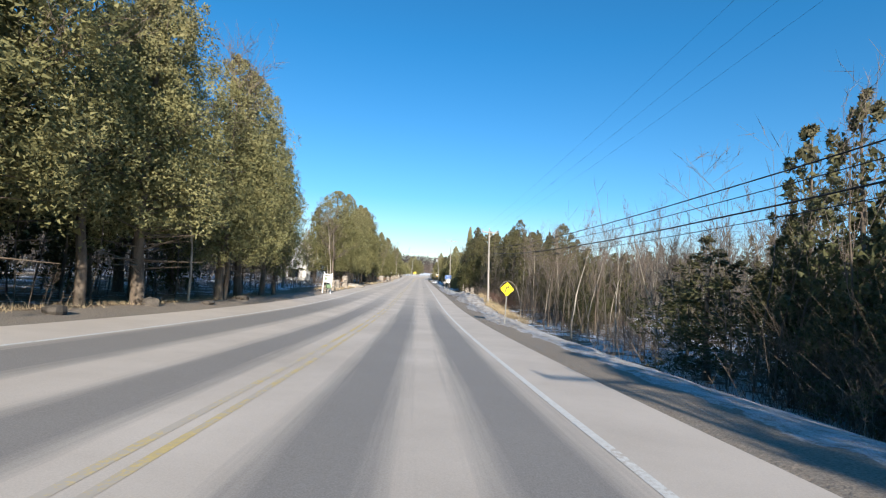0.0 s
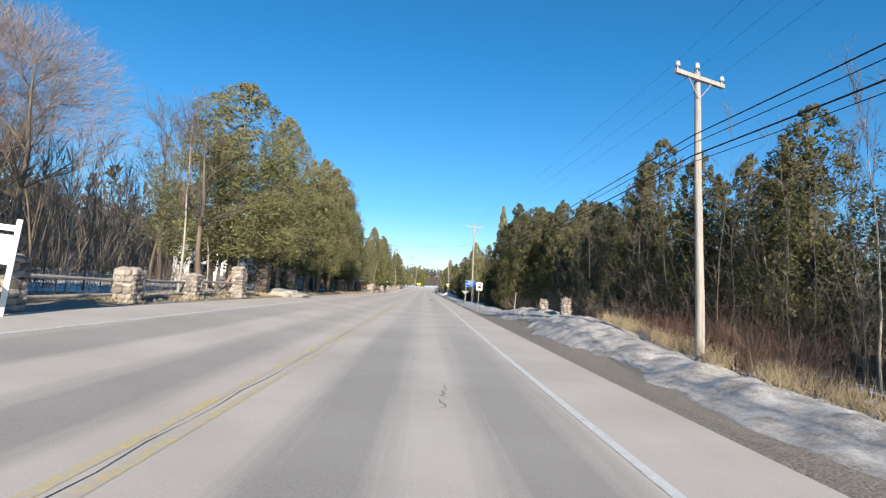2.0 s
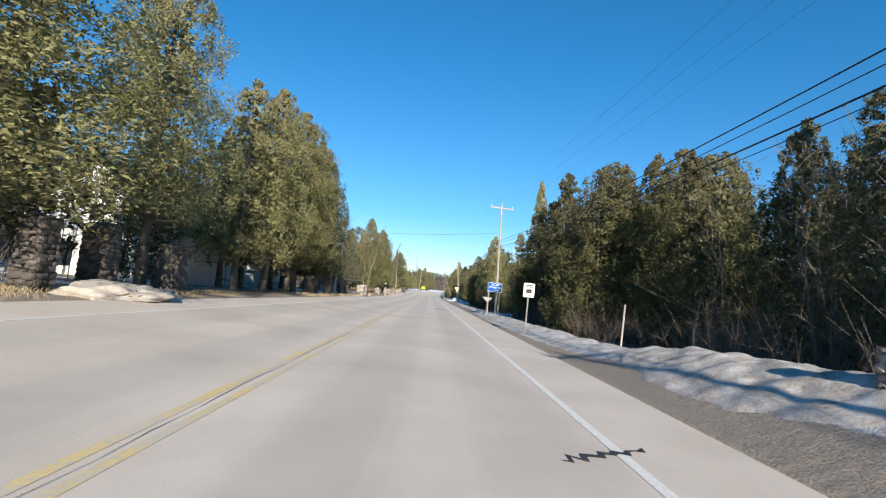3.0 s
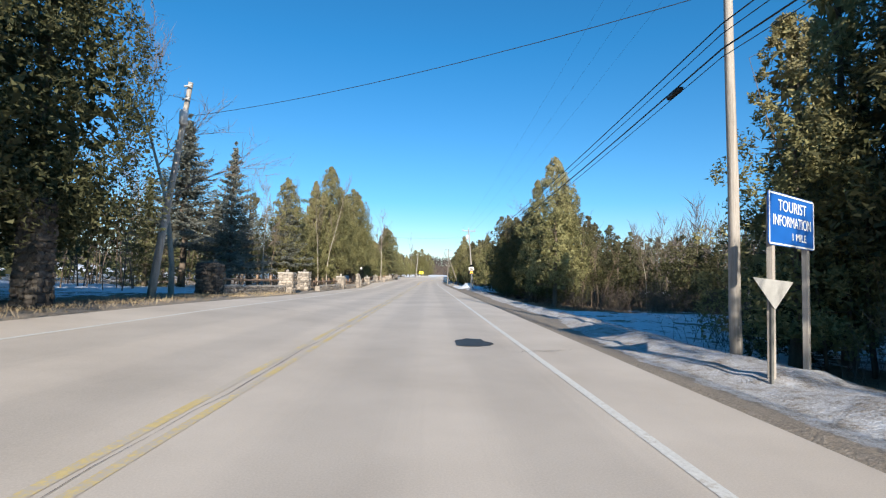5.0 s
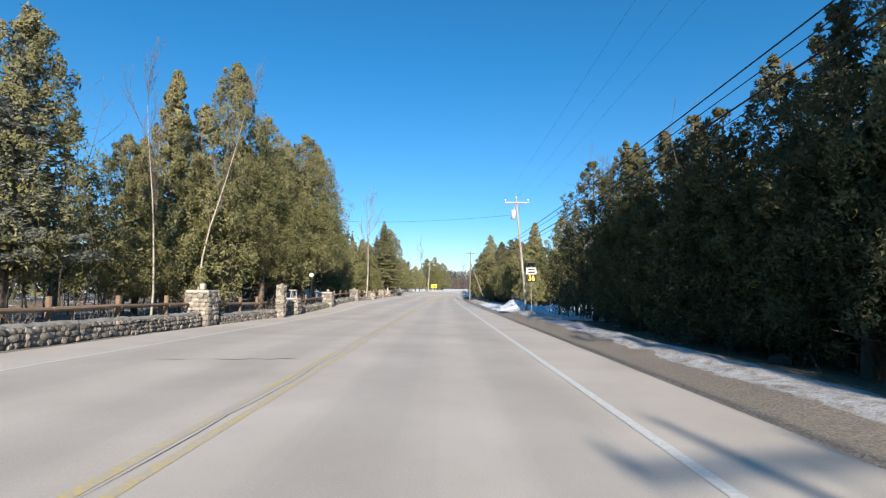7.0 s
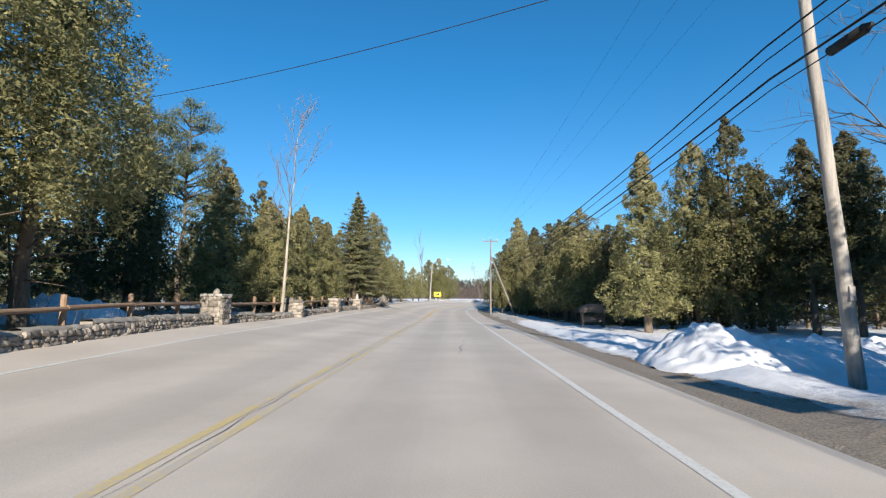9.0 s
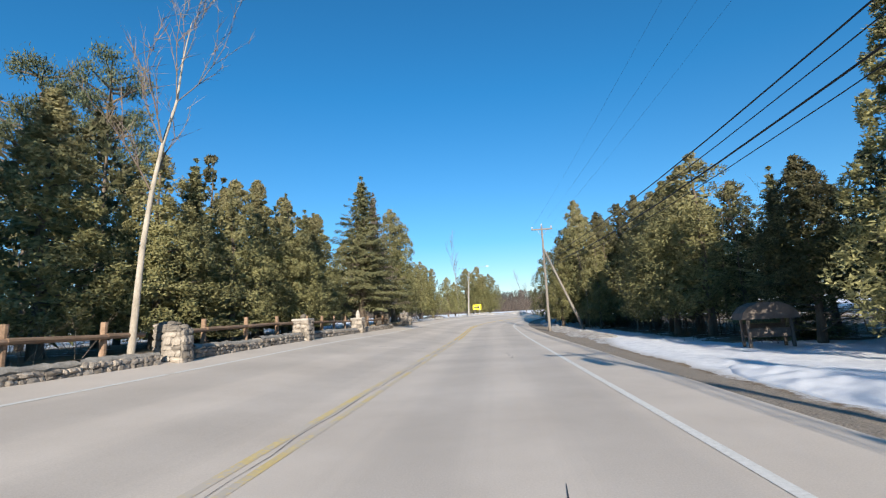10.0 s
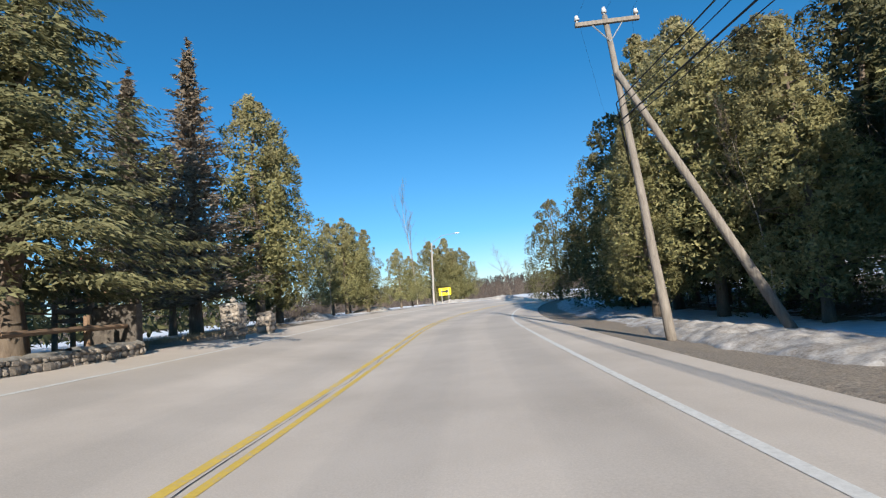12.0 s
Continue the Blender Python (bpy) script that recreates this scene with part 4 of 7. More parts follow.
for key, x, y, h, wide in (("blue0", -20.5, 133.4, 14.6, 1.15), ("blue1", -16.0, 132.0, 12.0, 1.0), ("blue0", -14.9, 142.8, 10.0, 1.15)):
    plant(key, x, y, h, wide=wide, group="blue spruces behind the stone wall")
row(["cedar1", "cedar2", "cedar4", "tall1", "tall0", "cedar1", "tall0", "tall1"], [(-14.2, 147.6, 8.2), (-14.1, 150.8, 12.8), (-13.6, 152.8, 11.8), (-13.5, 156.1, 16.0), (-13.1, 160.6, 14.0), (-12.8, 164, 13.2), (-12.2, 167.3, 14.8), (-12.2, 170.6, 14.5), (-15.2, 143.4, 11.5), (-17, 153, 10), (-17, 160, 11), (-16, 168, 11)], group="cedars behind the stone wall", wide=0.93)
row(["back0", "back1", "bare0"], [(-19, 173, 12), (-27, 181, 11), (-28, 188, 11), (-19, 194, 9.5), (-24, 172, 12), (-20, 165, 12), (-23, 155, 12), (-21, 142, 9), (-25, 135, 10), (-22, 121, 10), (-26, 127, 9)])
row(["back0", "spruce1", "back1", "spruce0"], [(-16.3, 189.8, 10.8), (-15, 194, 9.5), (-17, 198.5, 11.5), (-15.8, 206.5, 11), (-17.5, 211, 11.5), (-19, 204, 10.5)], group="conifers behind the stone wall")
for x, y, h in ((-26.2, 195.6, 16.4), (-23.6, 197.8, 17.2)):
    plant("pine%d" % (x > -25), x, y, h, wide=0.62)
row(["cedar2", "cedar4", "spruce0", "cedar0"], [(-12.9, 184.0, 8.2), (-11.9, 187.3, 7.3), (-11.9, 189.2, 7.3), (-11.4, 191.6, 7.4), (-12.0, 194.7, 8.3), (-11.6, 197.0, 7.9), (-11.5, 199.8, 7.8), (-12.3, 202.7, 8.0), (-13.1, 206.0, 9.0), (-15.8, 198, 9), (-16, 203, 10)], group="young conifers behind the stone wall", wide=1.35)
plant("spruce2", -11.0, 211.3, 13.4, wide=1.5)
plant("spruce0", -14.2, 208.1, 9.6, wide=1.2)
plant("rust0", -13.4, 218.6, 11.6, wide=1.35)
plant("rust0", -12.6, 221.7, 14.6, wide=1.3)
row(["cedar1", "cedar4", "cedar3"], [(-11.7, 226.4, 13.6), (-12.3, 230.5, 12.2), (-16.5, 226, 11), (-20, 214, 11)], group="cedars by the last pillars", wide=1.2)
row(["cedar3", "cedar1", "cedar4", "cedar3", "cedar1"], [(-10.6, 241, 8.6), (-12.4, 243, 8.6), (-9.0, 242.5, 7.6), (-11.4, 245, 8.2), (-8.0, 256, 7.2), (-6.9, 258, 6.4), (-5.6, 277, 10.8), (-3.2, 280, 11.5), (-0.8, 282, 9.8), (-4.4, 282, 10.4), (-2.0, 279, 9.4)], group="cedars outside the bend", wide=1.25)
row(["pole2", "pole0", "bare4"], [(-6.2, 257, 12), (-5.0, 276, 9), (9, 300, 9), (-10.5, 236, 5)])
# Low cedars added to fill in the deep shade under the tall ones.
row(["bush0", "bush2", "bush1"], [(-15.6, 166, 6), (-16.6, 170, 6.5), (-16.4, 178, 5.6), (-17.8, 174, 7), (-18.6, 180, 7), (-17, 184, 6)], group="low dark cedars behind the stone wall")
plant("shade0", -16.2, 180.6, 10.8, wide=0.9, label="tall dark green cedar behind the stone wall")
birch = plant("pole0", -9.35, 183.2, 11.4, 10, turn=0, wide=1.5, label="tall pale leafless birch leaning over the stone wall")
birch.rotation_euler[1] = radians(7)
# the low wood beside the lane
row(["bush0", "bush1", "bush2"], [(13.8, 187.5, 6.5), (16, 189, 7.5), (18.8, 187.5, 8), (23, 188.5, 8), (27, 188, 8), (31, 187, 8.5), (35, 185, 8.5)], group="dark wood behind the lawn")
row(["back0", "back1"], [(17, 188, 10), (21, 190, 11), (25, 187, 11), (29, 190, 11), (22, 196, 11), (15.5, 140, 8.5), (16, 146, 8), (18, 136, 6.6)], group="cedars beside the lane")
# Unseen cedars behind the start, added to shade the near right verge.
row(["back1", "back0"], [(10.5, -3, 8), (12.5, -8, 9), (10.2, -13, 8.5), (13.5, -17, 10), (10.8, -22, 9), (14, -27, 10), (11, -32, 9.5), (16, -12, 10), (17, -22, 10), (15, 1, 8.5), (19, -5, 10)], group="cedars at the start of the wood")
row(["pole0", "bare1", "pole1", "bare0", "pole2", "bare4", "pole0", "bare2"], [(9.5 + 6.5 * random.random() ** 1.3, -2 + 1.45 * i, random.uniform(4.6, 7)) for i in range(42)], group="bare roadside wood")
row(["pole1", "pole2", "bare1", "pole0", "pole2"], [(15 + 22 * random.random(), -6 + 2.0 * i, random.uniform(6.5, 9)) for i in range(50)], group="bare roadside wood")
row(["mid0", "mid2", "mid1"], [(15.5 + 13 * random.random(), -4 + 2.6 * i, random.uniform(5, 7)) for i in range(24)], group="conifers behind the bare wood")
# More unseen cedars behind the start, added to thicken that shade.
row(["bush2", "bush0", "bush1"], [(9.4, -8, 10.5), (9.0, -13, 11.5), (9.2, -19, 12.5), (10, -26, 13), (12.5, -5, 10.5), (12.8, 1, 9), (13, -11, 12), (14, -18, 13), (16, -2, 10.5), (18, 4, 10), (12, -34, 13), (20, -8, 12)], group="cedars at the start of the wood")
plant("bush0", 10.2, 18.6, 5.2, wide=1.75)
plant("back0", 10.9, 13.4, 8.4, wide=0.8, label="thin conifer in shade-darkened green among bare stems")
row(["bush1", "bush2"], [(10.9, 15.4, 4.4), (10.2, 12.8, 4.0), (12.6, 14.6, 5.0), (9.8, 10.4, 4.6)], group="low dark cedars in the bare wood")
row(["bush0", "bush1", "bush2"], [(12.6, 41.4, 4.6), (14.6, 43.4, 5.6), (16.6, 45.4, 6.2), (13.8, 39.0, 5.2), (18.4, 44, 6.6), (12.0, 36.4, 4.4), (15.6, 48, 5.4)], group="low dark cedars in the bare wood")
row(["bush1", "bush2"], [(15, 137, 5), (14.7, 142.5, 5.4), (15, 148, 5), (17.5, 140, 6), (18, 150, 6)], group="low cedars behind the lane")
plant("back1", 12.6, 17.0, 9.0, wide=0.8, label="thin conifer in shade-darkened green among bare stems")
row(["back1", "bush1"], [(15.5, 12, 8), (12.4, 6, 7)])
# From (11.8, 88.5) to (9.4, 85): added to shade the wood's corner.
row(["low1", "low0", "low2", "low1"], [(14.2, 42, 6.8), (13.4, 47, 7.2), (15, 52, 9.4), (13.2, 56.5, 7.6), (14.6, 60.5, 8.6), (13.3, 66.2, 11.2), (11.8, 70, 8.2), (12.6, 74, 9), (10.8, 78, 9.0), (12.4, 82, 10.5), (10.6, 86, 11.0), (17, 60, 9), (18, 68, 10), (17, 76, 10), (16, 84, 11.5), (13.5, 87, 12), (18.5, 87, 12), (11.8, 88.5, 11.5), (14.6, 83, 10.8), (16.4, 88.5, 12.5), (20, 83, 12), (9.9, 88.4, 9.5), (9.4, 85, 10.2), (11.2, 58.8, 8), (11.0, 63.4, 8.6), (12, 54, 8.4)], group="cedars in the roadside wood")
row(["dark0", "dark1", "dark2"], [(13.3, 91, 11.5), (13.4, 95, 12.8), (11.4, 99.5, 14), (11.2, 102.6, 12.0), (12.8, 103.5, 13.2), (14, 93, 12), (15.5, 98, 12.5), (18, 91, 13), (18.5, 96, 13), (19, 102, 12.5), (22, 94, 13), (22.5, 101, 12.5), (26, 97, 13), (27, 104, 12), (30, 92, 12)], group="cedars in the roadside wood")
plant("cedar4", 8.6, 105.2, 8.8, wide=1.1)
plant("cedar2", 10.5, 105.8, 14.6, wide=0.75, label="tall narrow cedar at the wood's corner")
row(["bush0", "bush2", "bush1"], [(10.6, 107.6, 6.5), (13.2, 109.8, 8), (16.2, 112, 8.5), (19, 114.5, 8.5), (21.5, 118, 8.5), (9.2, 105.8, 5), (24, 121, 8.5)], group="dark cedars round the clearing")
row(["bush0", "bush1"], [(-15.5 - 3 * random.random(), -4 + 5.2 * i, random.uniform(5, 7)) for i in range(9)], group="low cedars under the tall ones")
row(["mid0", "bush2", "pole0", "bush0", "mid1", "pole2", "bush1"], [(12 + 0.8 * i, 127.5 + 8 * random.random(), random.uniform(4.2, 5.8)) for i in range(36)], group="wood behind the clearing", wide=1.4)
row(["cedar1", "cedar0"], [(9.3, 129.3, 11.5), (9.5, 136.0, 11.2)], group="cedars beside the lane", wide=0.85)
# The last four are added to shade the near snow of the lawn.
row(["low0", "dark2", "low1"], [(10.8, 132, 10), (9.4, 138, 9), (9.9, 141, 9.2), (9.2, 144.5, 8.6), (9.8, 148, 9.2), (9.5, 151.5, 9.8), (9.6, 157.6, 10.6), (9.1, 136.3, 8.4), (10.3, 139.6, 8.8), (9.2, 142.6, 8.2), (10.4, 146.3, 9.0), (9.3, 149.8, 9.2), (10.5, 153.2, 9.0), (12.5, 137, 10), (12.9, 143, 9.5), (12.5, 148, 9), (13.2, 152, 9), (16.2, 151.5, 9.4), (19.2, 151, 9.5), (22.5, 152.5, 9.2)], group="cedars beside the lane")
plant("cedar2", 10.9, 184.0, 10.4, wide=1.12, group="cedars on the snowy lawn")
plant("cedar1", 14.5, 185.4, 11.4, wide=0.95, group="cedars on the snowy lawn")
plant("low1", 16.0, 184.2, 12.6, wide=0.95, group="cedars on the snowy lawn")
# The last five, off to the right, are added to shade the lawn's cedars.
row(["dark1", "dark0", "dark2"], [(18.6, 182, 10.5), (19, 186, 10), (17.6, 188, 10), (20, 181, 10.5), (22.5, 184.5, 11), (17.6, 173.5, 9.4), (20, 176.5, 9.6), (22.5, 172, 10), (16.8, 166, 10), (19, 163, 10.5), (17, 160, 10), (21.5, 167, 10), (24, 162, 10.5)], group="cedars on the snowy lawn")
for key, places, wide in (
        ("cedar3", ((11.0, 197.4, 9.8), (10.4, 200.4, 9.2), (14.2, 206.6, 9.6)), 1.3),
        ("cedar1", ((11.5, 204.4, 9.4), (8.6, 217.3, 11.2), (12.6, 210.4, 10.2)), 1.15),
        ("cedar0", ((11.2, 207.8, 9.0), (9.3, 222.3, 13.4), (8.9, 213.0, 8.4)), 1.0),
        ("low2", ((10.4, 215.4, 10.0), (9.6, 250.5, 11.0), (8.9, 226.6, 11.2)), 1.0),
        ("low1", ((10.8, 219.2, 11.0), (11.4, 239.0, 8.6), (17.0, 211.6, 10.6)), 1.1),
        ("spruce1", ((12.4, 193.2, 7.6), (14.0, 196.0, 7.4), (9.8, 230.0, 9.0)), 1.2),
        ("dark1", ((11.8, 190.6, 7.2), (12.6, 202.6, 9.4), (13.6, 216.0, 12.0), (11.6, 222.8, 12.0), (16.0, 224.0, 12.0), (18.0, 199.0, 9.0)), 1.25),
        ("dark2", ((14.4, 200.6, 9.0), (13.4, 220.8, 12.4), (16.4, 217.4, 12.0), (20.0, 222.0, 11.0), (12.0, 226.4, 10.0), (13.0, 236.0, 9.0), (24.0, 232.0, 11.0), (12.0, 247.0, 11.2), (16.4, 193.0, 8.0)), 1.25)):
    for x, y, h in places:
        plant(key, x, y, h, wide=wide, group="cedars by the braced pole")
leaning = plant("cedar2", 6.4, 217.4, 8.6, wide=0.85, label="small sunlit cedar with a leaning trunk by the braced pole")
leaning.rotation_euler[1] = radians(9)
plant("bare0", 10.2, 207.2, 5.6, 10.0, wide=1.2, label="small pale leafless tree with several stems by the snow bank")



# ---- poles, cables and signs ----
def utility_pole(base, top, r=0.15, arm=2.4, arm_turn=0.0, label="weathered grey wooden utility pole with a crossarm", transformer=False, wood=None):
    wood = wood or M_POLE
    root = thing("utility_pole", label, "utility pole", "poles along the road", pose(*base))
    t = Vector(top) - Vector(base)
    part("pole", rod(bmesh.new(), (0, 0, -0.3), t, r, r * 0.62, 12, 8, 0.015), wood, root, smooth=True)
    if arm:
        q = Matrix.Translation(t * 0.972) @ pose(0, 0, 0, 0, 0, arm_turn)
        cross = part("crossarm", box(bmesh.new(), (arm, 0.10, 0.12), (0, -r * 0.75, 0), bevel=0.012), wood, root, "pale squared crossarm", q)
        for x in (-arm * 0.46, arm * 0.46):
            bm = rod(bmesh.new(), (x, -r * 0.75, 0.06), (x, -r * 0.75, 0.14), 0.02, 0.02, 8)
            rod(bm, (x, -r * 0.75, 0.14), (x, -r * 0.75, 0.27), 0.075, 0.05, 10)
            part("insulator", bm, M_PORCELAIN, cross, "grey porcelain insulator", smooth=True)
        bm = rod(bmesh.new(), t + Vector((0, 0, 0.0)), t + Vector((0, 0, 0.1)), 0.02, 0.02, 8)
        rod(bm, t + Vector((0, 0, 0.1)), t + Vector((0, 0, 0.26)), 0.075, 0.05, 10)
        part("insulator", bm, M_PORCELAIN, root, "grey porcelain insulator", smooth=True)
        for k in (-1, 1):
            a = q @ Vector((k * arm * 0.24, -r * 0.75, -0.05))
            part("brace", rod(bmesh.new(), a, t * 0.90 + Vector((0, -r * 0.6, 0)), 0.018, 0.018, 6), M_METAL, root)
    if transformer:
        bm = rod(bmesh.new(), t * 0.86 + Vector((-0.36, -0.1, -0.32)), t * 0.86 + Vector((-0.36, -0.1, 0.36)), 0.2, 0.2, 16)
        rod(bm, t * 0.86 + Vector((-0.36, -0.1, 0.36)), t * 0.86 + Vector((-0.36, -0.1, 0.42)), 0.2, 0.12, 16)
        rod(bm, t * 0.86 + Vector((-0.3, -0.1, 0.42)), t * 0.86 + Vector((-0.3, -0.1, 0.62)), 0.04, 0.025, 8)
        part("transformer", bm, M_PORCELAIN, root, "grey drum transformer", smooth=True)
    if transformer:
        part("meter_box", box(bmesh.new(), (0.10, 0.05, 0.24), t * 0.17 + Vector((-0.02, -r - 0.015, 0)), bevel=0.01), M_CONCRETE, root, "small pale metal tag box")
    return root


POLES = [((7.0, -12.0), (7.0, -12, 10.3)), ((7.25, 51.9), (6.98, 51.8, 8.0)), ((6.4, 104.0), (6.22, 103.9, 10.75)), ((6.6, 165.5), (5.7, 164.9, 9.1)), ((4.5, 211.8), (4.68, 213.3, 9.1))]
for i, ((x, y), top) in enumerate(POLES):
    utility_pole(on_land(x, y), top, 0.122, (2.4, 1.9, 2.4, 2.0, 1.8)[i], (0, 22, 12, 0, 0)[i], transformer=i == 3, wood=M_POLE_BROWN if i == 4 else M_POLE)
utility_pole(on_land(24, 262), (24, 262, 10), 0.15, 2.4, -40)
E_POLE = utility_pole(on_land(-4.9, 266), (-4.4, 266, 10.6), 0.16, 0, label="pale wooden street light pole with a curved lamp arm")
e_arm = part("lamp_arm", rod(rod(bmesh.new(), (0.5, 0, 8.6), (2.0, -0.1, 9.5), 0.03), (2.0, -0.1, 9.5), (4.0, -0.2, 9.7), 0.03), M_METAL, E_POLE, "curved steel lamp arm")
part("lamp_head", box(bmesh.new(), (0.6, 0.28, 0.13), (4.25, -0.2, 9.68), bevel=0.04), M_METAL, e_arm, "grey lamp head")
L_POLE = utility_pole(on_land(-11.4, 113.6), (-10.8, 114.6, 9.8), 0.16, 0, label="leaning grey wooden pole with a small transformer, far verge")
drum = rod(bmesh.new(), (0.62, 0.55, 7.35), (0.62, 0.55, 7.95), 0.17, 0.17, 14)
rod(drum, (0.62, 0.55, 7.95), (0.62, 0.55, 8.1), 0.05, 0.03, 8)
part("transformer", drum, M_PORCELAIN, L_POLE, "small grey drum transformer", smooth=True)
for z in (8.5, 9.1):
    part("insulator", rod(bmesh.new(), (0.05 * z, 0.085 * z, z), (0.05 * z + 0.32, 0.085 * z - 0.05, z + 0.06), 0.05, 0.035, 8), M_PORCELAIN, L_POLE, "grey porcelain insulator", smooth=True)
prop = thing("brace_pole", "slanting wooden brace propping the leaning utility pole", "brace pole", m=pose(*on_land(7.4, 211.9)))
part("shaft", rod(bmesh.new(), (0, 0, -0.3), (4.62 - 7.4, 0.95, 7.15 - land_z(7.4, 211.9)), 0.125, 0.085, 10, 5, 0.01), M_POLE_BROWN, prop, smooth=True)


def cable(points, r, sags, label, group):
    bm = bmesh.new()
    chain = []
    for n, (a, b) in enumerate(zip(points, points[1:])):
        a, b, sag = Vector(a), Vector(b), sags[n % len(sags)]
        for i in range(14):
            k = i / 14
            p = a.lerp(b, k)
            p.z -= sag * 4 * k * (1 - k)
            chain.append(p)
    chain.append(Vector(points[-1]))
    loops = []
    for i, p in enumerate(chain):
        d = (chain[min(i + 1, len(chain) - 1)] - chain[max(i - 1, 0)]).to_track_quat("Z", "Y").to_matrix()
        loops.append([bm.verts.new(p + d @ Vector((r * math.cos(1.2566 * j), r * math.sin(1.2566 * j), 0))) for j in range(5)])
    for p, o in zip(loops, loops[1:]):
        for j in range(5):
            bm.faces.new((p[j], p[(j + 1) % 5], o[(j + 1) % 5], o[j]))
    tagged(new("overhead_cable", bm_mesh("overhead_cable", bm, M_CABLE, True)), label, "cable", group)


def on_pole(i, z, dx=0.0):
    (x, y), top = POLES[i]
    k = (z + 0.1) / top[2]
    return (x + (top[0] - x) * k + dx, y + (top[1] - y) * k, z)


END = (24.2, 262, 7.0)
for drop, dx, r, sag in ((0.0, -0.16, 0.016, 0.62), (0.22, -0.16, 0.011, 0.66), (0.56, -0.17, 0.020, 0.68), (0.74, -0.17, 0.010, 0.72)):
    cable([on_pole(i, (6.3, 6.2, 7.2, 5.75, 6.3)[i] - drop, dx - 0.6 * (i == 3)) for i in range(5)] + [(END[0], END[1], 6.6 - drop)], r, (1.6 * sag, sag, sag, 1.5 * sag, sag), "black communication cable slung between the poles", "cables along the road")
for dx in (-1.1, 0.0, 1.1):
    cable([(top[0] + dx * (0.7 if i in (1, 4) else 0.85), top[1], top[2] + 0.08) for i, (_, top) in enumerate(POLES)] + [(24 + dx, 262, 10)], 0.0028, (0.5,), "thin bare power line on the crossarms", "power lines along the road")
cable([on_pole(2, 8.0, 0), (-10.9, 114.4, 8.2)], 0.010, (0.35,), "thin cable crossing over the road", "cables across the road")
cable([on_pole(3, 7.9, 0), (-12, 173.5, 8.6)], 0.010, (0.35,), "thin cable crossing over the road", "cables across the road")
for i, z, s in ((2, 6.5, 1.7), (3, 5.05, -1.8)):
    a = Vector(on_pole(i, z, -0.17 - 0.6 * (i == 3))) + Vector((0, s, -0.06))
    tagged(new("splice_case", bm_mesh("splice_case", rod(rod(bmesh.new(), a, a + Vector((0, 0.55, 0)), 0.075, 0.075, 10), a - Vector((0, 0.12, 0)), a, 0.03, 0.075, 10), M_CABLE, True)), "black splice case hung on the cables", "splice case")


def sign_post(root, x, y, z0, z1, wood=False):
    if wood:
        part("post", box(bmesh.new(), (0.09, 0.09, z1 - z0), (x, y, (z0 + z1) / 2), bevel=0.008), M_POLE, root, "wooden post")
    else:
        part("post", box(box(bmesh.new(), (0.06, 0.012, z1 - z0), (x, y, (z0 + z1) / 2)), (0.02, 0.035, z1 - z0), (x, y + 0.022, (z0 + z1) / 2)), M_POST, root, "dull galvanised steel post")


def rounded(w, h, r, n=4):
    pts = []
    for cx, cz, a0 in ((w / 2 - r, h / 2 - r, 0), (-w / 2 + r, h / 2 - r, 90), (-w / 2 + r, -h / 2 + r, 180), (w / 2 - r, -h / 2 + r, 270)):
        for i in range(n + 1):
            a = radians(a0 + 90 * i / n)
            pts.append((cx + r * math.cos(a), cz + r * math.sin(a)))
    return pts


def curve_sign():
    x, y = 5.0, 29.8
    z0 = land_z(x, y)
    root = thing("warning_sign", "yellow diamond warning sign with a black right-curve arrow", "road sign", m=pose(x, y, 0.48, 0, 1.5, 4))
    sign_post(root, 0, 0.03, z0 - 0.7, 2.15)
    panel = part("panel", plate(bmesh.new(), rounded(0.60, 0.60, 0.05), 0.006, pose(0, 0, 1.86, 0, 45, 0)), M_YELLOW, root, "yellow diamond panel")
    bm = bmesh.new()
    path = [(-0.07, -0.20), (-0.07, -0.02), (-0.055, 0.05), (-0.01, 0.10), (0.06, 0.125)]
    for (ax, az), (bx, bz) in zip(path, path[1:]):
        d = Vector((bx - ax, 0, bz - az)).normalized()
        s = Vector((d.z, 0, -d.x)) * 0.035
        p = [Vector((ax, -0.004, az)) - d * 0.006, Vector((bx, -0.004, bz)) + d * 0.006]
        bm.faces.new([bm.verts.new(v) for v in (p[0] + s, p[1] + s, p[1] - s, p[0] - s)])
    bm.faces.new([bm.verts.new((a, -0.004, c)) for a, c in ((0.05, 0.215), (0.17, 0.135), (0.06, 0.04))])
    bmesh.ops.recalc_face_normals(bm, faces=bm.faces)
    part("arrow", bm, M_BLACK, panel, "black curved arrow", pose(0, 0, 1.86))


def bar(parent, w, h, x, z, mat, name="lettering_bar"):
    part(name, box(bmesh.new(), (w, 0.004, h), (x, -0.004, z)), mat, parent)


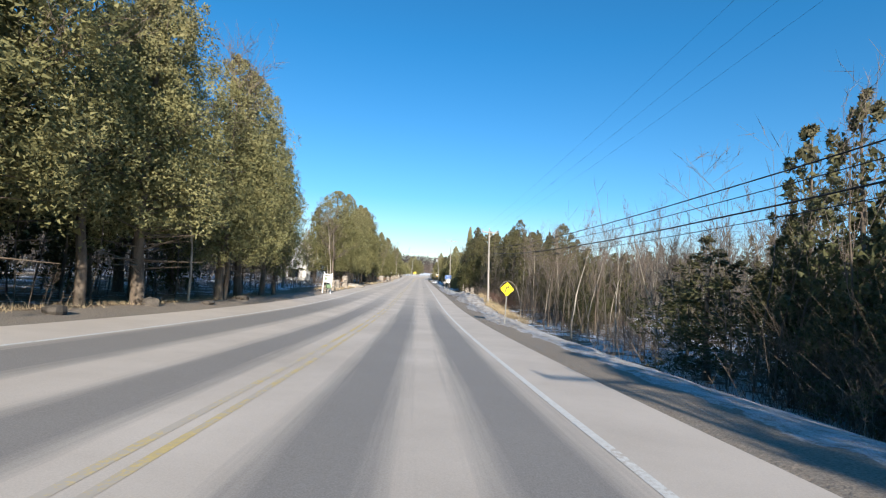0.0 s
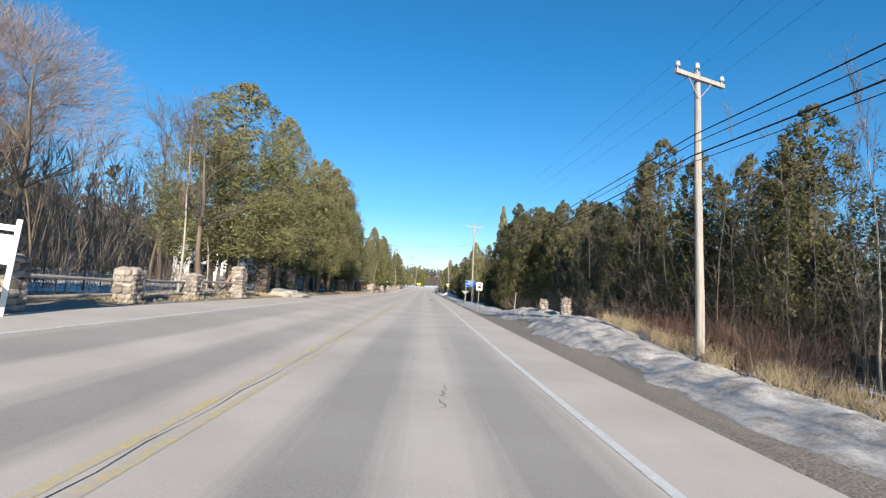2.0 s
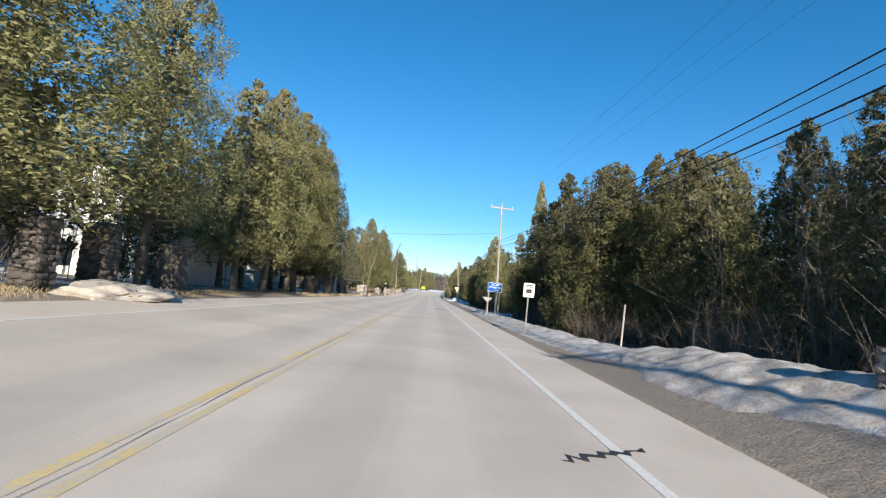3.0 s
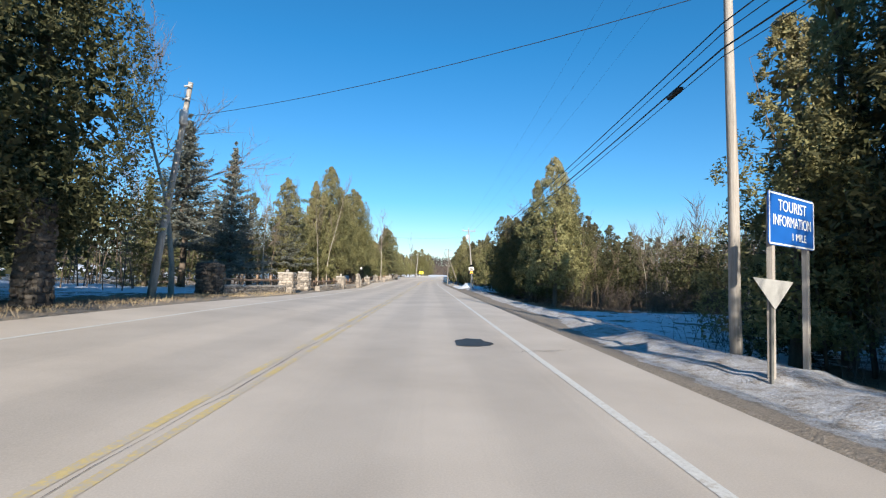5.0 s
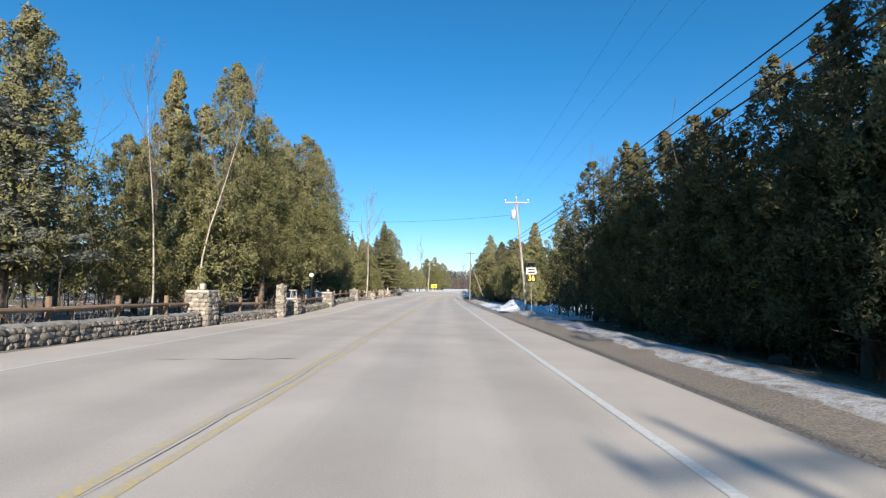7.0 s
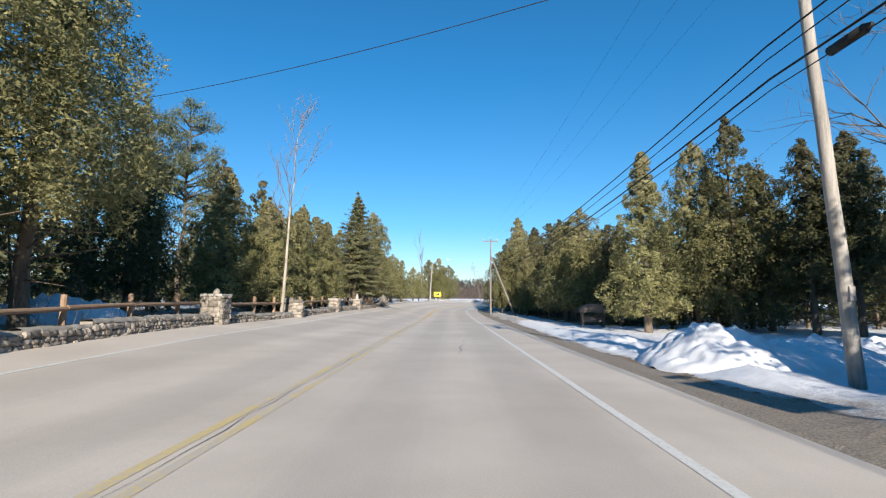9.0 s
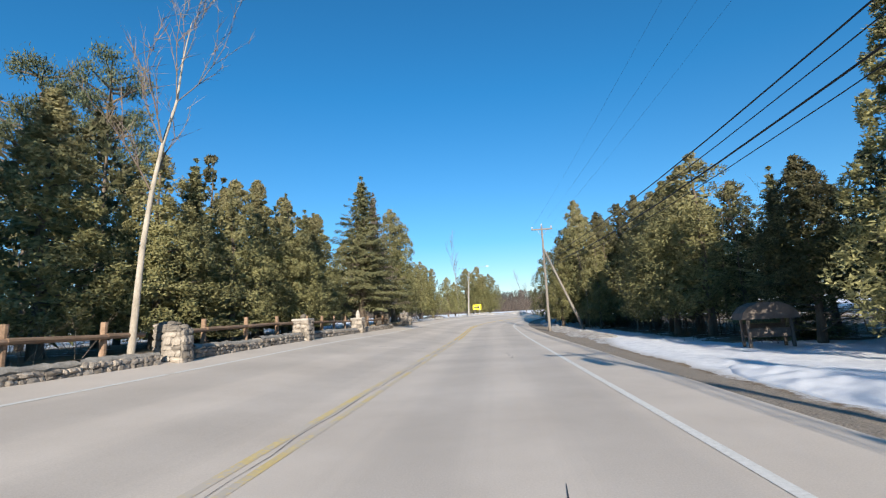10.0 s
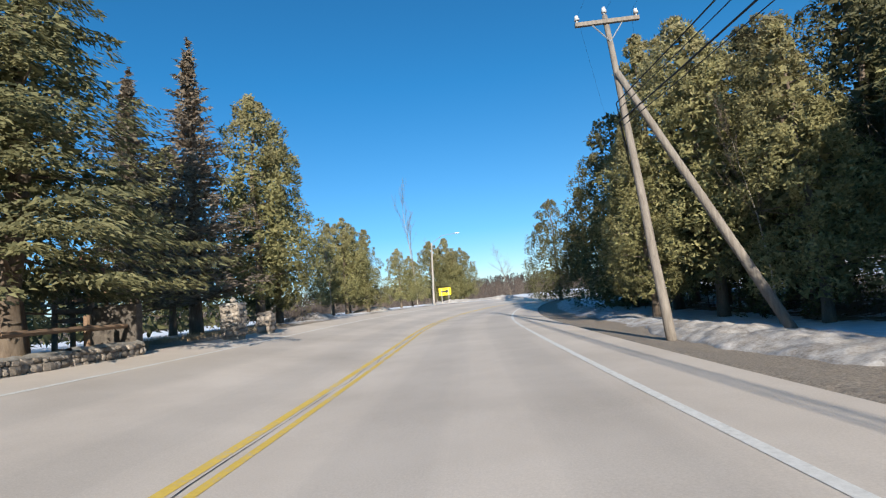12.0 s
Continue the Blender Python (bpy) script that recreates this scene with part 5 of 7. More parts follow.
def tourist_sign():
    x, y, yaw = 5.83, 101.72, 30
    root = thing("information_sign", "blue tourist information sign with white lettering and border", "road sign", m=pose(x, y, 0, 0, 1.0, yaw))
    z0 = land_z(x, y)
    for px in (-0.62, 0.62):
        sign_post(root, px, 0.06, z0 - 0.2, 2.95, True)
    panel = part("panel", plate(bmesh.new(), rounded(1.64, 0.86, 0.06), 0.012, pose(0, 0, 2.58)), M_SIGNBLUE, root, "blue panel")
    for w, h, px, z in ((1.58, 0.025, 0, 2.985), (1.58, 0.025, 0, 2.175), (0.025, 0.8, -0.79, 2.58), (0.025, 0.8, 0.79, 2.58)):
        bar(panel, w, h, px, z, M_SIGNWHITE, "border")
    part("lettering", text_mesh("TOURIST", 0.26, M_SIGNWHITE, width=1.0), None, panel, "white capital letters", pose(0, -0.006, 2.80))
    part("lettering", text_mesh("INFORMATION", 0.25, M_SIGNWHITE, width=1.34), None, panel, "white capital letters", pose(0, -0.006, 2.55))
    part("lettering", text_mesh("1 MILE", 0.18, M_SIGNWHITE, width=0.5), None, panel, "white capital letters", pose(0.22, -0.006, 2.32))
    tri = thing("triangle_sign", "white triangular sign pointing down, under the blue sign", "road sign", m=pose(5.15, 101.25, 0, 0, 1.5, 29))
    sign_post(tri, 0, 0.03, land_z(5.15, 101.25) - 0.2, 1.5)
    part("panel", plate(bmesh.new(), [(-0.62, 1.62), (0.62, 1.60), (0.03, 1.15)], 0.01), M_SIGNGREY, tri, "grey-white triangle")


def white_sign():
    x, y = 4.62, 81.0
    root = thing("regulatory_sign", "white rectangular road sign with dark lettering on a steel post", "road sign", m=pose(x, y, 0, 0, 1.5, 3))
    sign_post(root, 0, 0.03, land_z(x, y) - 0.2, 2.45)
    panel = part("panel", plate(bmesh.new(), rounded(0.54, 0.68, 0.05), 0.006, pose(0, 0, 2.08)), M_SIGNWHITE, root, "white panel")
    for w, h, z in ((0.36, 0.05, 2.32), (0.34, 0.05, 2.24), (0.28, 0.2, 2.04), (0.38, 0.03, 1.84)):
        bar(panel, w, h, 0, z, M_BLACK)


def speed_display():
    x, y = 5.6, 158.0
    root = thing("speed_display", "solar speed display sign with a white panel and lit amber digits", "road sign", m=pose(x, y, 0.3, 0, 0, 6) @ Matrix.Scale(0.78, 4))
    sign_post(root, 0, 0.1, (land_z(x, y) - 0.5) / 0.78, 3.9)
    panel = part("panel", plate(bmesh.new(), rounded(0.85, 0.55, 0.04), 0.03, pose(0, 0, 3.42)), M_SIGNWHITE, root, "white upper panel")
    bar(panel, 0.62, 0.13, 0, 3.53, M_BLACK)
    bar(panel, 0.62, 0.13, 0, 3.32, M_BLACK)
    case = part("display", box(bmesh.new(), (0.85, 0.12, 0.62), (0, 0.06, 2.80), bevel=0.02), M_BLACK, root, "black display case")
    part("digits", text_mesh("36", 0.62, M_AMBER, "digits", width=0.56), None, case, "amber lit digits", pose(0, -0.012, 2.80))
    part("solar_panel", box(bmesh.new(), (0.6, 0.5, 0.04), (0, 0.1, 3.95), (-35, 0, 0)), M_GLASSY, root)


def arrow_sign():
    x, y = -3.0, 262.0
    root = thing("arrow_sign", "yellow rectangular sign with a black arrow for a sharp bend", "road sign", m=pose(x, y, 0, 0, 0, 0))
    for px in (-0.45, 0.45):
        sign_post(root, px, 0.03, land_z(x, y) - 0.3, 3.95, True)
    panel = part("panel", plate(bmesh.new(), rounded(1.55, 0.98, 0.06), 0.01, pose(0, 0, 3.5)), M_YELLOW, root, "yellow panel")
    bm = bmesh.new()
    bm.faces.new([bm.verts.new((px, -0.004, z)) for px, z in ((-0.58, 3.38), (0.1, 3.38), (0.1, 3.2), (0.62, 3.5), (0.1, 3.8), (0.1, 3.62), (-0.58, 3.62))])
    bmesh.ops.recalc_face_normals(bm, faces=bm.faces)
    part("arrow", bm, M_BLACK, panel, "black arrow")


curve_sign()
tourist_sign()
white_sign()
speed_display()
arrow_sign()


def marker_post(x, y, h, label):
    root = thing("marker_post", label, "post", m=pose(*on_land(x, y), 0, random.uniform(-4, 4), 0))
    part("stake", rod(bmesh.new(), (0, 0, -0.2), (0, 0, h), 0.035, 0.03, 8), M_POLE, root)


globe = thing("globe_lamp", "white globe lamp on a thin dark post behind the wall", "lamp", m=pose(*on_land(-9.9, 161.9)))
part("post", rod(bmesh.new(), (0, 0, -0.2), (0, 0, 2.35), 0.04, 0.03, 8), M_CABLE, globe)
ball = bmesh.new()
bmesh.ops.create_icosphere(ball, subdivisions=2, radius=0.17, matrix=pose(0, 0, 2.5))
part("globe", ball, M_WHITE, globe, "white glass globe", smooth=True)
hyd = thing("marker_post", "small yellow-topped marker post by the rail fence", "post", m=pose(*on_land(-9.9, 205.6)))
part("stake", rod(bmesh.new(), (0, 0, -0.2), (0, 0, 0.55), 0.05, 0.05, 8), M_POLE, hyd)
part("cap", rod(bmesh.new(), (0, 0, 0.55), (0, 0, 0.8), 0.07, 0.05, 10), M_YELLOW, hyd, "yellow cap")
marker_post(6.6, 74.5, 1.6, "thin grey wooden stake in the snow bank")
marker_post(8.7, 166.6, 2.0, "thin grey stake in the snow of the lawn")


# ---- stonework on the far verge ----
def stone_mesh(seed, w, h, mat):
    rng = random.Random(seed)
    bm = bmesh.new()
    bmesh.ops.create_cube(bm, size=1.0)
    bmesh.ops.subdivide_edges(bm, edges=bm.edges[:], cuts=1, use_grid_fill=True)
    for v in bm.verts:
        d = v.co.normalized() * 0.56
        v.co = v.co.lerp(d, 0.74) * 1.06 + Vector([rng.uniform(-0.07, 0.07) for _ in range(3)])
        v.co = Vector((v.co.x * w, v.co.y * 0.15, v.co.z * h))
    return bm_mesh("stone", bm, mat, False)


# Tree shade put into the stone colour; the boulders' own dark tone too.
M_DARK_SHADED_STONE = plain("dark_mossy_fieldstone", (0.035, 0.03, 0.026), (0.13, 0.115, 0.10), 7.0, 0.95, relief=0.8, vary=0.4)
STONES, DARK_SHADED_STONES = [[(stone_mesh(i, w, h, mat), w, h) for i, (w, h) in enumerate(((0.30, 0.20), (0.24, 0.22), (0.34, 0.17), (0.22, 0.18), (0.28, 0.25), (0.38, 0.22)))] for mat in (M_STONE, M_DARK_SHADED_STONE)]
stone_rng = random.Random(7)


def face_stones(parent, w, h, m, lo=0.0, size=1.0, stones=None):
    """Courses of fieldstones over one upright face of the width w."""
    rng = stone_rng
    z = lo
    while z < h - 0.06:
        ch = min(rng.uniform(0.12, 0.25) * size, h - z)
        x = -w / 2
        while x < w / 2 - 0.05:
            cw = min(rng.uniform(0.14, 0.40) * size, w / 2 - x)
            if cw > 0.09:
                me, sw, sh = rng.choice(stones or STONES)
                k = pose(x + cw / 2, rng.uniform(-0.03, 0.02), z + ch / 2 + rng.uniform(-0.02, 0.02), rng.uniform(-8, 8), rng.uniform(-14, 14), rng.uniform(-8, 8))
                part("stone", me, None, parent, "", m @ k @ Matrix.Diagonal((cw * 1.04 / sw, 1, ch * 1.04 / sh, 1)))
            x += cw
        z += ch


def worn_slab(w, d, t, z):
    """A slab with broken edges and an uneven top."""
    bm = bmesh.new()
    bmesh.ops.create_cube(bm, size=1.0, matrix=pose(0, 0, z) @ Matrix.Diagonal((w, d, t, 1)))
    bmesh.ops.subdivide_edges(bm, edges=bm.edges[:], cuts=3, use_grid_fill=True)
    k = stone_rng.uniform(0, 50)
    for v in bm.verts:
        p = Vector((v.co.x * 4 + k, v.co.y * 4, v.co.z * 5))
        v.co.x *= 1 + 0.09 * noise.noise(p) - (0.05 if abs(abs(v.co.z - z) - t / 2) < 0.001 else 0)
        v.co.y *= 1 + 0.09 * noise.noise(p + Vector((9, 0, 0)))
        v.co.z += 0.022 * noise.noise(p * 1.3)
    return bm


def rough_slab(w, h):
    """Uneven top stones of a pillar without a slab."""
    bm = bmesh.new()
    for i in range(5):
        x, y = stone_rng.uniform(-0.3, 0.3) * w, stone_rng.uniform(-0.3, 0.3) * w
        bmesh.ops.create_icosphere(bm, subdivisions=2, radius=1.0, matrix=pose(x, y, h + 0.01, 0, 0, stone_rng.uniform(0, 90)) @ Matrix.Diagonal((w * stone_rng.uniform(0.22, 0.36), w * stone_rng.uniform(0.18, 0.3), stone_rng.uniform(0.05, 0.11), 1)))
    return bm


def pillar(x, y, w, h, cap="ball", taper=0.0, turn=0.0, label="square fieldstone gate pillar with pale mortar", z=None, size=1.0, coarse=False, dark=False):
    z = land_z(x, y) - 0.05 if z is None else z
    root = thing("stone_pillar", label, "stone pillar", "stone pillars along the wall", pose(x, y, z, 0, 0, turn))
    bm = box(bmesh.new(), (w - 0.06, w - 0.06, h + 0.3), (0, 0, h / 2 - 0.15))
    if taper:
        for v in bm.verts:
            k = 1 + taper * (1 - min(max(v.co.z, 0) / h, 1))
            v.co.x *= k
            v.co.y *= k
    core = part("core", bm, M_DARK_SHADED_STONE if dark else M_MORTAR, root, "mortar core")
    for q in range(4):
        if coarse and q == 2:
            continue
        face_stones(core, w * (1 + taper * 0.5), h, pose(0, 0, 0, 0, 0, 90 * q) @ pose(0, -w / 2 * (1 + taper * 0.45) + 0.02, 0, math.degrees(math.atan(-taper * w / 2 / h)), 0, 0), 0.02, size, DARK_SHADED_STONES if dark else STONES)
    part("cap", worn_slab(w + 0.07, w + 0.07, 0.09, h + 0.035), M_CONCRETE, root, "pale slab cap") if cap != "none" else part("cap", rough_slab(w + 0.02, h), M_DARK_SHADED_STONE if dark else M_STONE, root, "rough flat top stones")
    if cap == "ball":
        bm = bmesh.new()
        bmesh.ops.create_icosphere(bm, subdivisions=2, radius=0.14)
        for v in bm.verts:
            v.co = Vector((v.co.x, v.co.y * 0.9, v.co.z * 0.95)) * (1 + 0.35 * noise.noise(v.co * 6 + Vector((x, y, 0)))) + Vector((0, 0, h + 0.17))
        part("finial", bm, M_STONE, root, "rounded stone on top", smooth=True)
    elif cap == "stub":
        part("finial", box(bmesh.new(), (0.2, 0.2, 0.26), (0, 0, h + 0.22), bevel=0.05), M_CONCRETE, root, "upright pale stone on top")
    elif cap == "blade":
        part("finial", plate(bmesh.new(), [(-0.11, h + 0.05), (0.11, h + 0.05), (0.13, h + 0.3), (0.06, h + 0.55), (0.0, h + 0.62), (-0.08, h + 0.5), (-0.13, h + 0.28)], 0.09), M_CONCRETE, root, "upright pointed stone on top")
    elif cap == "ring":
        for a in range(3):
            part("finial_leg", rod(bmesh.new(), (0.2 * math.cos(a * 2.1), 0.2 * math.sin(a * 2.1), h + 0.09), (0.16 * math.cos(a * 2.1), 0.16 * math.sin(a * 2.1), h + 0.5), 0.03, 0.03, 6), M_CONCRETE, root)
        part("finial", box(bmesh.new(), (0.4, 0.4, 0.07), (0, 0, h + 0.53), bevel=0.02), M_CONCRETE, root, "small pale slab on legs")
    return root


M_COPING = plain("rough_coping", (0.16, 0.145, 0.125), (0.42, 0.39, 0.345), 4.0, 0.95, relief=0.9, fine=25.0)


def rough_coping(ln, z):
    """An uneven bed of flat stones and mortar on a wall's top."""
    n, vs, fs = max(4, round(ln / 0.16)), [], []
    for i in range(n + 1):
        x = ln * (i / n - 0.5)
        for y, dz in ((-0.19, -0.03), (-0.16, 0.05), (0.0, 0.07), (0.16, 0.05), (0.19, -0.03)):
            vs.append((x, y + random.uniform(-0.02, 0.02), z + dz + random.uniform(-0.025, 0.025)))
    for i in range(n):
        for j in range(4):
            fs.append((5 * i + j, 5 * i + 5 + j, 5 * i + 6 + j, 5 * i + 1 + j))
    return raw_mesh("coping", vs, fs, M_COPING)


def wall_run(x0, y0, x1, y1, h=0.42, rail=True, posts=3):
    """Low fieldstone wall with a rough mortared top; behind it log rails on short posts."""
    d = Vector((x1 - x0, y1 - y0, 0))
    n = max(1, round(d.length / 2.2))
    yaw = math.degrees(math.atan2(d.x, -d.y)) - 180
    root = thing("stone_wall", "low fieldstone wall with a rough mortared top", "stone wall", "low walls between the pillars", pose((x0 + x1) / 2, (y0 + y1) / 2, 0))
    for i in range(n):
        a = Vector((x0, y0, 0)).lerp(Vector((x1, y1, 0)), (i + 0.5) / n)
        z = land_z(a.x, a.y)
        loc = a - Vector(root.location)
        ln = d.length / n
        hh = h * random.uniform(0.9, 1.1)
        m = pose(loc.x, loc.y, z, 0, 0, math.degrees(math.atan2(d.y, d.x)))
        core = part("core", box(bmesh.new(), (ln - 0.005, 0.34, hh + 0.25), (0, 0, hh / 2 - 0.125)), M_MORTAR, root, "mortar core", m)
        face_stones(core, ln, hh - 0.02, pose(0, -0.17, 0), -0.02, 0.74)
        part("coping", rough_coping(ln - 0.01, hh), M_COPING, root, "rough pale coping", m)
    if rail:
        fence = thing("rail_fence", "brown log rail fence on short posts behind the stone wall", "fence", "rail fences along the wall", pose((x0 + x1) / 2, (y0 + y1) / 2, 0))
        pts = []
        for i in range(posts):
            a = Vector((x0 - 0.42, y0, 0)).lerp(Vector((x1 - 0.42, y1, 0)), (i + 0.5) / posts) - Vector(fence.location)
            w = a + Vector(fence.location)
            z = land_z(w.x, w.y)
            part("post", rod(bmesh.new(), (a.x, a.y, z - 0.2), (a.x + random.uniform(-0.04, 0.04), a.y, z + 1.12), 0.085, 0.075, 9), M_RAIL, fence)
            pts.append(Vector((a.x + 0.1, a.y, z + 0.78)))
        s = (pts[-1] - pts[0]).normalized() if posts > 1 else Vector((0, 1, 0))
        pts = [pts[0] - s * d.length / posts / 2] + pts + [pts[-1] + s * d.length / posts / 2]
        for p, q in zip(pts, pts[1:]):
            part("rail", rod(bmesh.new(), p, q + Vector((0, 0, random.uniform(-0.03, 0.03))), 0.07, 0.06, 8, 3, 0.015), M_RAIL, fence)


# gate pillars by the house
pillar(-10.0, 55.7, 0.62, 1.15, "none")
pillar(-10.3, 60.6, 0.6, 1.05, "none", 0.25, label="leaning rubble-stone gate pillar", size=0.8)
pillar(-10.0, 64.9, 0.56, 1.58, "none", 0.25, label="tall layered fieldstone gate pillar", size=0.75)
pillar(-9.7, 50.7, 0.55, 1.3, "none", label="narrow mossy fieldstone pillar beside the white sign frame")
# Next six pillars: shade under the trees is put into their stone colour.
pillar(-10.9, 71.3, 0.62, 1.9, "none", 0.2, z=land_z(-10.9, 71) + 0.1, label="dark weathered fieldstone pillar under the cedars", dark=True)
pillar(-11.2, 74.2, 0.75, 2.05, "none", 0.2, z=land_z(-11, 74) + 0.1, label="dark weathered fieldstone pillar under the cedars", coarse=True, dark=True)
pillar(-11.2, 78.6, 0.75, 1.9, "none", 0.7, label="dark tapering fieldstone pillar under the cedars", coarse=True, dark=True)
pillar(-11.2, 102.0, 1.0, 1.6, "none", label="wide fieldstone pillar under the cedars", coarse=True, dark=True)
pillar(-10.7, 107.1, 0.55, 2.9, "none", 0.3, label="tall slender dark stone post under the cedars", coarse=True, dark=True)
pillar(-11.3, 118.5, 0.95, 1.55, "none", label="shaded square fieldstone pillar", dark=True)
for (ax, ay), (bx, by) in (((-10.6, 50.9), (-10.3, 55.5)), ((-10.2, 55.9), (-10.5, 60.4)), ((-10.4, 60.8), (-10.2, 64.7))):
    for z0, z1 in ((0.72, 0.66), (0.08, 0.20)):
        rails = thing("gate_rail", "old grey log rail slung between the gate pillars", "fence rail", "log rails by the gate", m=pose(ax, ay, land_z(ax, ay)))
        part("rail", rod(bmesh.new(), (0, 0, z0), (bx - ax, by - ay, land_z(bx, by) - land_z(ax, ay) + z1), 0.065, 0.05, 8, 6, 0.07), M_POLE, rails)
plank = thing("leaning_plank", "brown plank leaning against the gate pillar", "plank", m=pose(*on_land(-10.5, 63.7)))
part("plank", rod(bmesh.new(), (0, 0, -0.05), (0.25, 0.9, 1.1), 0.09, 0.07, 6, 2, 0.02), M_RAIL, plank)
# along the stone wall
pillar(-10.75, 134.6, 0.86, 1.45, "ball", label="broad pale fieldstone pillar with a round stone on top", z=land_z(-11.2, 134.6))
pillar(-10.4, 128.6, 1.0, 1.42, "ball")
pillar(-9.85, 146.3, 0.85, 1.35, "stub")
pillar(-9.0, 153.0, 0.36, 1.95, "none", 0.5, label="slender tapering pale stone post")
pillar(-9.3, 156.0, 0.7, 1.15, "ring")
pillar(-9.4, 165.0, 0.75, 1.2, "ball", coarse=True)
pillar(-9.45, 176.2, 0.78, 1.18, "ball")
pillar(-9.35, 184.6, 0.5, 1.05, "none")
pillar(-8.75, 184.2, 0.5, 1.1, "none", label="narrow fieldstone pillar beside the birch")
pillar(-8.95, 193.3, 0.72, 1.1, "ball")
pillar(-9.2, 203.2, 0.72, 1.1, "blade", label="fieldstone pillar with an upright pointed stone on top")
pillar(-8.75, 217.6, 0.62, 1.15, "ball", z=land_z(-9.6, 217.6) + 0.05, label="broad fieldstone pillar with a reddish round stone on top")
pillar(-8.85, 220.6, 0.55, 0.75, "none", z=land_z(-9.6, 220.6) + 0.05, label="small rubble-stone pillar at the end of the wall")
for a, b, y0, y1, posts in ((-11.0, -10.5, 119.2, 127.9, 4), (-9.9, -9.8, 135.7, 145.7, 4), (-9.6, -9.3, 147.0, 152.6, 3), (-9.4, -9.4, 156.6, 164.4, 3), (-9.5, -9.5, 165.6, 175.6, 4), (-9.4, -9.0, 176.8, 183.6, 3), (-8.9, -8.95, 184.9, 192.8, 3), (-9.0, -9.2, 193.9, 202.6, 4), (-9.2, -9.1, 203.8, 213.0, 4)):
    wall_run(a, y0, b, y1, posts=posts)
# small pillars on the snow mound
pillar(6.6, 61.8, 0.36, 0.80, "none", z=land_z(6.6, 61.8) - 0.05, size=0.62, label="small round-stone pillar in the snow bank")
pillar(6.2, 64.4, 0.34, 0.60, "none", z=land_z(6.2, 64.4) - 0.05, size=0.62, label="small round-stone pillar in the snow bank")


def frame_sign():
    x, y = -9.4, 49.7
    z = land_z(x, y)
    root = thing("frame_sign", "white timber sign frame with a pale board, by the gate", "sign", m=pose(x, y, z, 0, 3, 35) @ Matrix.Scale(0.82, 4))
    for px in (-0.52, 0.52):
        part("post", box(bmesh.new(), (0.12, 0.12, 2.75), (px, 0, 1.2), bevel=0.012), M_WHITE, root)
    part("top_bar", box(bmesh.new(), (0.92, 0.09, 0.16), (0, 0, 2.32), bevel=0.01), M_WHITE, root)
    board = part("board", box(bmesh.new(), (0.90, 0.04, 0.78), (0, 0, 1.75), bevel=0.008), M_SIGNWHITE, root, "pale board with a small green picture")
    part("picture", box(bmesh.new(), (0.22, 0.006, 0.36), (-0.26, -0.024, 1.8)), M_GREEN, board, "faded green patch")
    bar(board, 0.4, 0.05, 0.16, 1.95, M_PORCELAIN)
    bar(board, 0.4, 0.04, 0.16, 1.6, M_PORCELAIN)
    mail = thing("mailbox", "green mailbox on a post beside the sign frame", "mailbox", m=pose(*on_land(-9.1, 49.0), 0, 0, 30))
    part("post", box(bmesh.new(), (0.08, 0.08, 0.8), (0, 0, 0.3), bevel=0.006), M_POLE, mail)
    part("box", box(bmesh.new(), (0.42, 0.5, 0.38), (0, 0, 0.9), bevel=0.06), M_GREEN, mail, "faded green box")


frame_sign()


